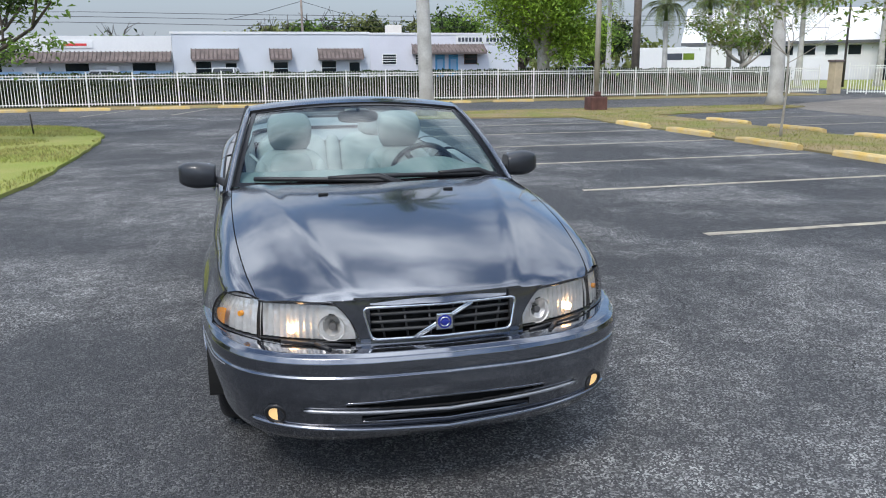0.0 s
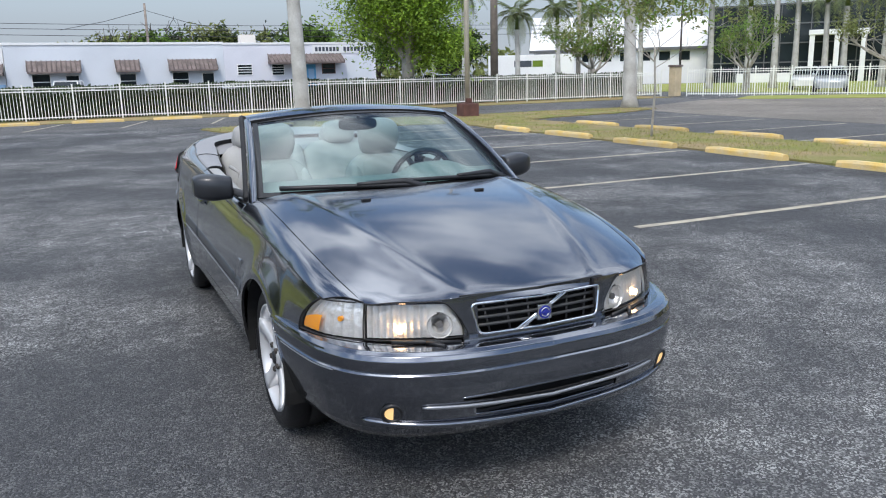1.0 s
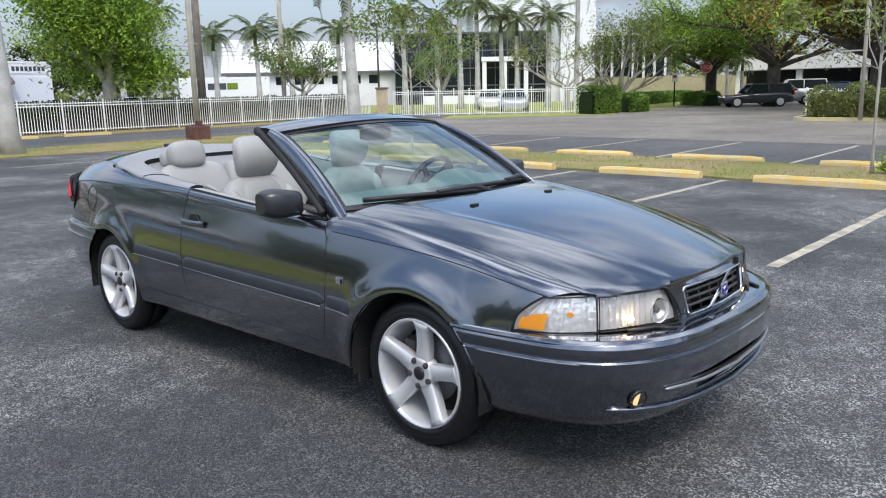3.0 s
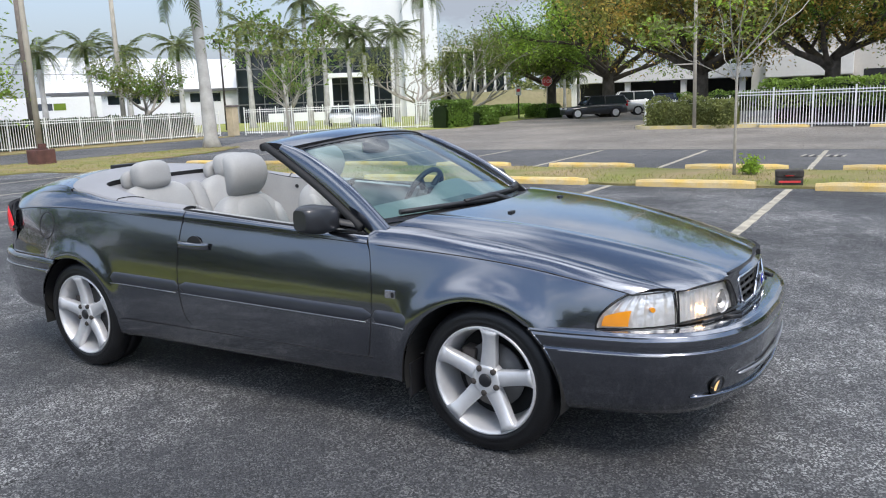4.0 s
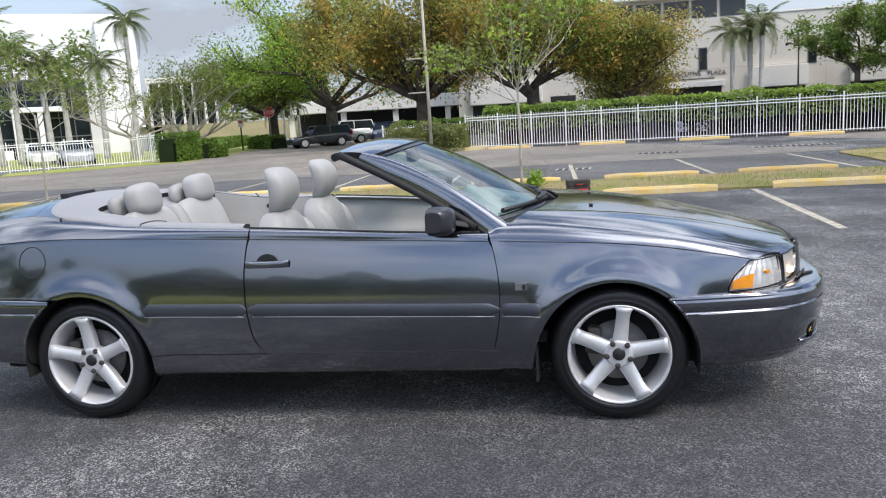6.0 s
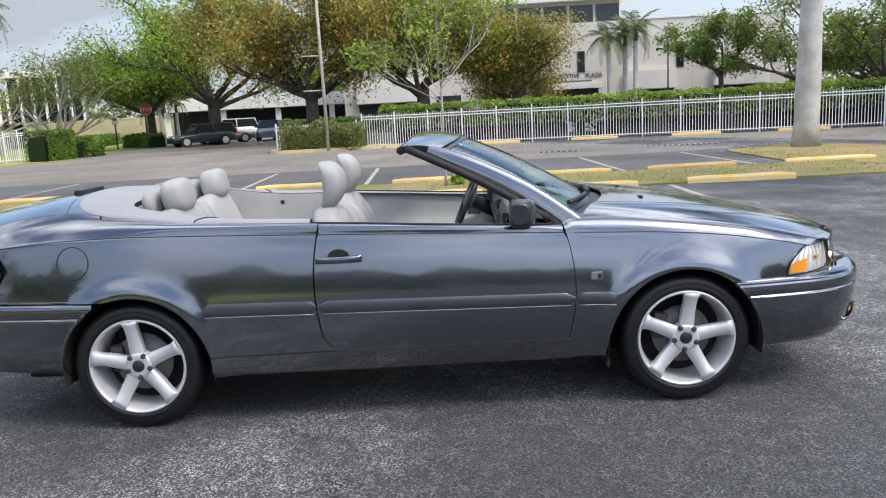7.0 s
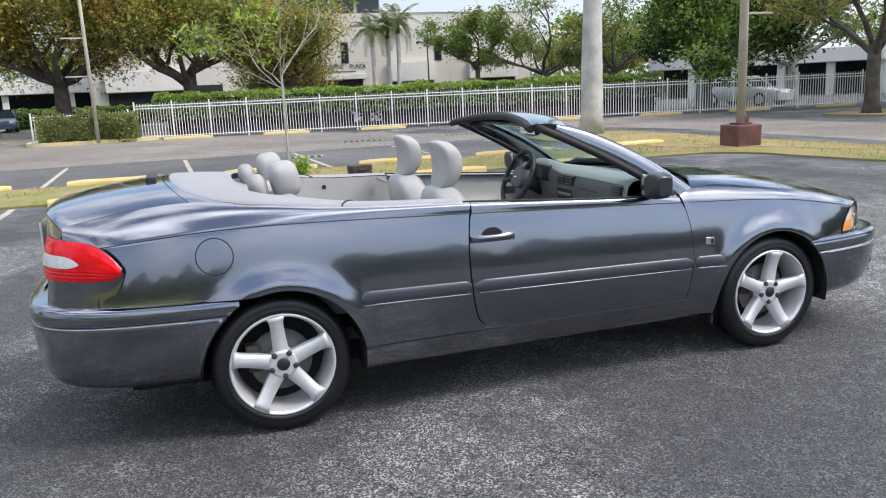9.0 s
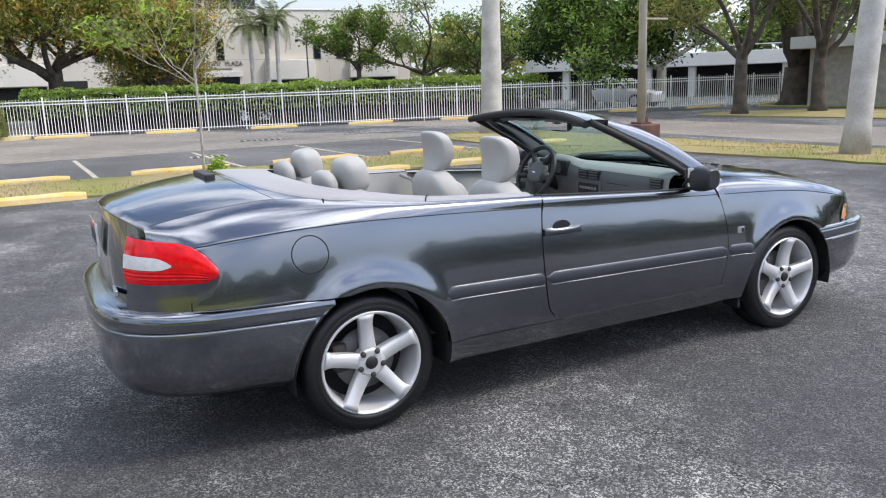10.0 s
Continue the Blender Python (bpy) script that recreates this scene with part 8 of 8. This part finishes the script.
for sx, word in SIDES:
    def card(u, v):
        y = lerp(-0.80, 0.46, u)
        zt = seam_z(max(y, -0.755)) - 0.006
        z = lerp(0.40, zt, v)
        arm = 0.055 * math.exp(-((z - 0.70) / 0.055) ** 2) * (1 if -0.5 < y < 0.35 else 0.2)
        x = seam_x(max(-0.7, y)) - 0.010 - (0.075 * (1 - v) ** 0.5 + 0.015) * (1 if v < 0.999 else 0.15) - arm
        return x, y, z
    part("door_card", patch(card, 24, 20, (-1, 0, 0.2), sx), M_LEATHER, parts_by_side[sx]["door"], "pale grey door lining")
    part("door_top_trim", patch(lambda u, v: (lerp(seam_x(lerp(-0.74, 0.43, u)) - 0.001, seam_x(lerp(-0.74, 0.43, u)) - 0.075, v), lerp(-0.74, 0.43, u), seam_z(lerp(-0.74, 0.43, u)) - 0.003 + 0.004 * math.sin(math.pi * v)), 24, 6, (0, 0, 1), sx), M_LEATHER, parts_by_side[sx]["door"])
    bm = bmesh.new()
    add_tube(bm, [(sx * (seam_x(y) - 0.004), y, seam_z(y) + 0.001) for y in [-0.745 + 1.18 * k / 24 for k in range(25)]], 0.0065, 6)
    part("window_seal", bm, M_SEAL, parts_by_side[sx]["door"], "black rubber window seal")
    part("door_pull", box(min(sx * 0.60, sx * 0.635), max(sx * 0.60, sx * 0.635), -0.42, -0.33, 0.79, 0.84, 0.01), M_CHROME, parts_by_side[sx]["door"])
    part("side_lining", patch(lambda u, v: (lerp(0.585, 0.655, 1 - u) - 0.01 - 0.03 * (1 - v), lerp(0.45, 1.22, u), lerp(0.45, curve((0.45, 0.972), (0.9, 0.994), (1.25, 1.05))(lerp(0.45, 1.22, u)), v)), 16, 10, (-1, 0, 0), sx), M_LEATHER, car, "pale grey side lining")
    bm = bmesh.new()
    add_disc_solid(bm, (sx * 0.612, 0.86, 0.935), (-sx, 0, 0), 0.014, 0.012, 12)
    part("belt_outlet", bm, M_BLACK, car)


def front_seat(x):
    s = new("front_seat")
    s.parent = car
    tag = "pale grey leather front seat"
    s["label"] = tag
    back = pose(0, 0, 0, -16, 0, 0)

    def backshape(a, b, c):
        wing = 0.55 * abs(a) ** 3 if b < 0 else 0
        return a * (1 - 0.22 * max(0, c) ** 2), b - wing * 0.8 * (1 - abs(c)), c
    part("cushion", pillow((x, 0.06, 0.56), (0.255, 0.27, 0.085), 3.6, 28, 14, pose(0, 0, 0, -8, 0, 0), lambda a, b, c: (a, b, c + 0.5 * abs(a) ** 4 * (c > 0))), M_LEATHER, s)
    part("backrest", pillow((x, 0.37, 0.785), (0.245, 0.085, 0.235), 3.4, 30, 18, back, backshape), M_LEATHER, s)
    part("backrest_panel", pillow((x, 0.337, 0.80), (0.150, 0.075, 0.20), 3.2, 24, 14, back), M_LEATHER_SEAM, s)
    for side_x in (-0.185, 0.185):
        part("bolster", pillow((x + side_x, 0.325, 0.76), (0.05, 0.075, 0.19), 2.6, 16, 12, back), M_LEATHER, s)
    part("headrest", pillow((x, 0.385, 1.112), (0.140, 0.056, 0.124), 3.6, 30, 20, pose(0, 0, 0, 2, 0, 0), lambda a, b, c: (a * (1 - 0.14 * max(0, -c)), b * (1 - 0.25 * max(0, -c)) + 0.85 * c * c - 0.25, c)), M_LEATHER, s, "large pale grey headrest")
    for px in (-0.055, 0.055):
        part("headrest_post", tube([(x + px, 0.405, 0.98), (x + px, 0.392, 1.08)], 0.008, 8), M_CHROME, s)
    part("seat_base", box(x - 0.20, x + 0.20, -0.16, 0.28, 0.37, 0.49, 0.02), M_BLACK, s)
    return s


front_seat(-0.355)
front_seat(0.355)
rear = new("rear_seat")
rear.parent = car
rear["label"] = "pale grey leather rear bench"
for x in (-0.30, 0.30):
    part("cushion", pillow((x, 0.90, 0.58), (0.27, 0.26, 0.10), 3.4, 26, 14, pose(0, 0, 0, -8, 0, 0)), M_LEATHER, rear)
    part("backrest", pillow((x, 1.17, 0.82), (0.265, 0.085, 0.235), 3.4, 26, 14, pose(0, 0, 0, -18, 0, 0)), M_LEATHER, rear)
    part("headrest", pillow((x + (0.03 if x > 0 else -0.03), 1.205, 1.100), (0.125, 0.070, 0.088), 3.1, 26, 16, pose(0, 0, 0, -10, 0, 0)), M_LEATHER, rear, "rounded rear headrest")
    part("roll_hoop", pillow((x + (0.03 if x > 0 else -0.03), 1.335, 1.065), (0.115, 0.045, 0.068), 2.6, 22, 12, pose(0, 0, 0, -10, 0, 0)), M_LEATHER_SEAM, rear, "padded roll hoop behind the headrest")
part("centre_panel", pillow((0, 1.16, 0.80), (0.06, 0.08, 0.24), 3.0, 20, 12, pose(0, 0, 0, -18, 0, 0)), M_LEATHER_SEAM, rear)
part("parcel_shelf", patch(lambda u, v: (lerp(-0.585, 0.585, u), lerp(1.20, 1.44, v), lerp(0.985, 1.055, v)), 10, 4, (0, 0, 1)), M_TONNEAU, car)
part("bulkhead", patch(lambda u, v: (lerp(-0.70, 0.70, u), 1.47, lerp(0.3, 1.05, v)), 2, 2, (0, -1, 0)), M_UNDER, car)
for sx, word in SIDES:
    bm = bmesh.new()
    q = [(sx * 0.605, 0.52, 0.965), (sx * 0.56, 0.45, 0.93), (sx * 0.56, 0.42, 0.60)]
    add_tube(bm, q, 0.012, 6)
    part("seat_belt", bm, M_LEATHER_SEAM, car, "grey seat belt")

# dashboard
dash_prof = [(-0.995, 0.946), (-0.86, 0.965), (-0.74, 0.983), (-0.64, 0.990), (-0.565, 0.984), (-0.52, 0.962), (-0.50, 0.92), (-0.505, 0.82), (-0.55, 0.68), (-0.62, 0.58)]


def dash_fn(u, v):
    s = 2 * u - 1
    f = v * (len(dash_prof) - 1)
    i = min(len(dash_prof) - 2, int(f))
    y, z = lerp(dash_prof[i][0], dash_prof[i + 1][0], f - i), lerp(dash_prof[i][1], dash_prof[i + 1][1], f - i)
    x = s * 0.685
    hood_up = 0.052 * math.exp(-((x - 0.35) / 0.18) ** 4) * math.exp(-((y + 0.55) / 0.08) ** 2)
    return x, y + 0.215 * s * s * (1 - v) ** 3 + 0.03 * math.exp(-((x - 0.35) / 0.2) ** 4) * (v > 0.3), z + hood_up


dash = part("dashboard", patch(dash_fn, 44, 30, (0, 1, 1)), M_DASH_TOP, car, "grey dashboard with a curved top")
part("dash_face", patch(lambda u, v: Vector(dash_fn(lerp(0.03, 0.97, u), lerp(0.56, 0.98, v))) + Vector((0, 0.004, 0.001)), 40, 14, (0, 1, 0)), M_DASH, dash)
for x, y, z, w, h in ((-0.045, -0.498, 0.932, 0.046, 0.028), (0.058, -0.498, 0.932, 0.046, 0.028), (-0.595, -0.490, 0.930, 0.045, 0.026), (0.60, -0.490, 0.930, 0.04, 0.026)):
    vent = part("air_vent", box(x - w, x + w, y - 0.02, y + 0.012, z - h, z + h, 0.005), M_BLACK, dash)
    for k in range(3):
        part("vent_slat", box(x - w * 0.9, x + w * 0.9, y + 0.010, y + 0.018, z - h * 0.6 + k * h * 0.6 - 0.003, z - h * 0.6 + k * h * 0.6 + 0.003), M_DASH, vent)
part("instrument_panel", box(0.20, 0.50, -0.505, -0.462, 0.905, 1.005, 0.012), M_BLACK, dash)
for x in (0.29, 0.41):
    bm = bmesh.new()
    add_disc_solid(bm, (x, -0.463, 0.955), (0, 1, 0), 0.038, 0.003, 20)
    part("gauge", bm, M_DASH, dash)
stack = part("centre_stack", box(-0.115, 0.125, -0.54, -0.488, 0.66, 0.898, 0.012), M_DASH, dash)
part("radio", box(-0.09, 0.10, -0.50, -0.482, 0.80, 0.878, 0.006), M_BLACK, stack)
for k in range(6):
    part("button", box(-0.080 + 0.028 * k, -0.060 + 0.028 * k, -0.49, -0.478, 0.842, 0.858, 0.002), M_DASH_TOP, stack)
for x in (-0.06, 0.0, 0.06):
    bm = bmesh.new()
    add_disc_solid(bm, (x, -0.489, 0.755), (0, 1, 0), 0.02, 0.014, 18)
    part("control_knob", bm, M_BLACK, stack)
part("glovebox_line", box(-0.62, -0.16, -0.5005, -0.4955, 0.893, 0.897), M_SEAL, dash)
part("dash_grille", patch(lambda u, v: Vector(dash_fn(lerp(0.40, 0.60, u), lerp(0.12, 0.20, v))) + Vector((0, 0, 0.004)), 8, 3, (0, 0, 1)), M_DASH, dash)
part("centre_console", pillow((0, -0.05, 0.50), (0.11, 0.48, 0.11), 4.0, 20, 12), M_DASH, car)
part("gear_lever", tube([(0.0, -0.22, 0.60), (0.01, -0.24, 0.70), (0.01, -0.245, 0.74)], [0.012, 0.014, 0.024], 10), M_BLACK, car)
part("console_top", box(-0.07, 0.07, -0.40, 0.10, 0.605, 0.618, 0.004), M_CHROME, car)

# steering wheel
sw = new("steering_wheel")
sw.parent = car
sw["label"] = "dark steering wheel with four spokes"
sw_m = pose(0.355, -0.335, 0.925, -65, 0, 0)
bm = bmesh.new()
add_tube(bm, [(0.178 * math.cos(2 * math.pi * k / 36), 0.178 * math.sin(2 * math.pi * k / 36), 0) for k in range(37)], 0.0155, 10, False)
part("wheel_rim", bm, M_BLACK, sw)
part("wheel_boss", pillow((0, -0.01, -0.012), (0.085, 0.072, 0.03), 3.0, 22, 12), M_DASH, sw, "dark padded boss")
for a in (12, 168, 232, 308):
    part("wheel_spoke", tube([(0.05 * math.cos(radians(a)), 0.05 * math.sin(radians(a)), -0.012), (0.17 * math.cos(radians(a)), 0.17 * math.sin(radians(a)), 0)], [0.022, 0.015], 8), M_BLACK, sw)
part("boss_badge", box(-0.016, 0.016, -0.004, 0.004, 0.0175, 0.0195), M_CHROME, sw)
part("column", tube([(0, 0, -0.02), (0, 0, -0.2)], [0.04, 0.05], 12), M_BLACK, sw)
sw.matrix_basis = sw_m
# interior mirror
rm = part("interior_mirror", pillow((0.0, -0.27, 1.245), (0.115, 0.022, 0.036), 3.2, 24, 12, pose(0, 0, 0, -6, 0, 0)), M_BLACK, car, "dark interior mirror")
part("mirror_glass", box(-0.10, 0.10, -0.2505, -0.2475, 1.218, 1.272, 0.001), M_MIRROR, rm)
part("mirror_stem", tube([(0.0, -0.275, 1.27), (0.0, -0.30, 1.31)], 0.010, 8), M_BLACK, rm)
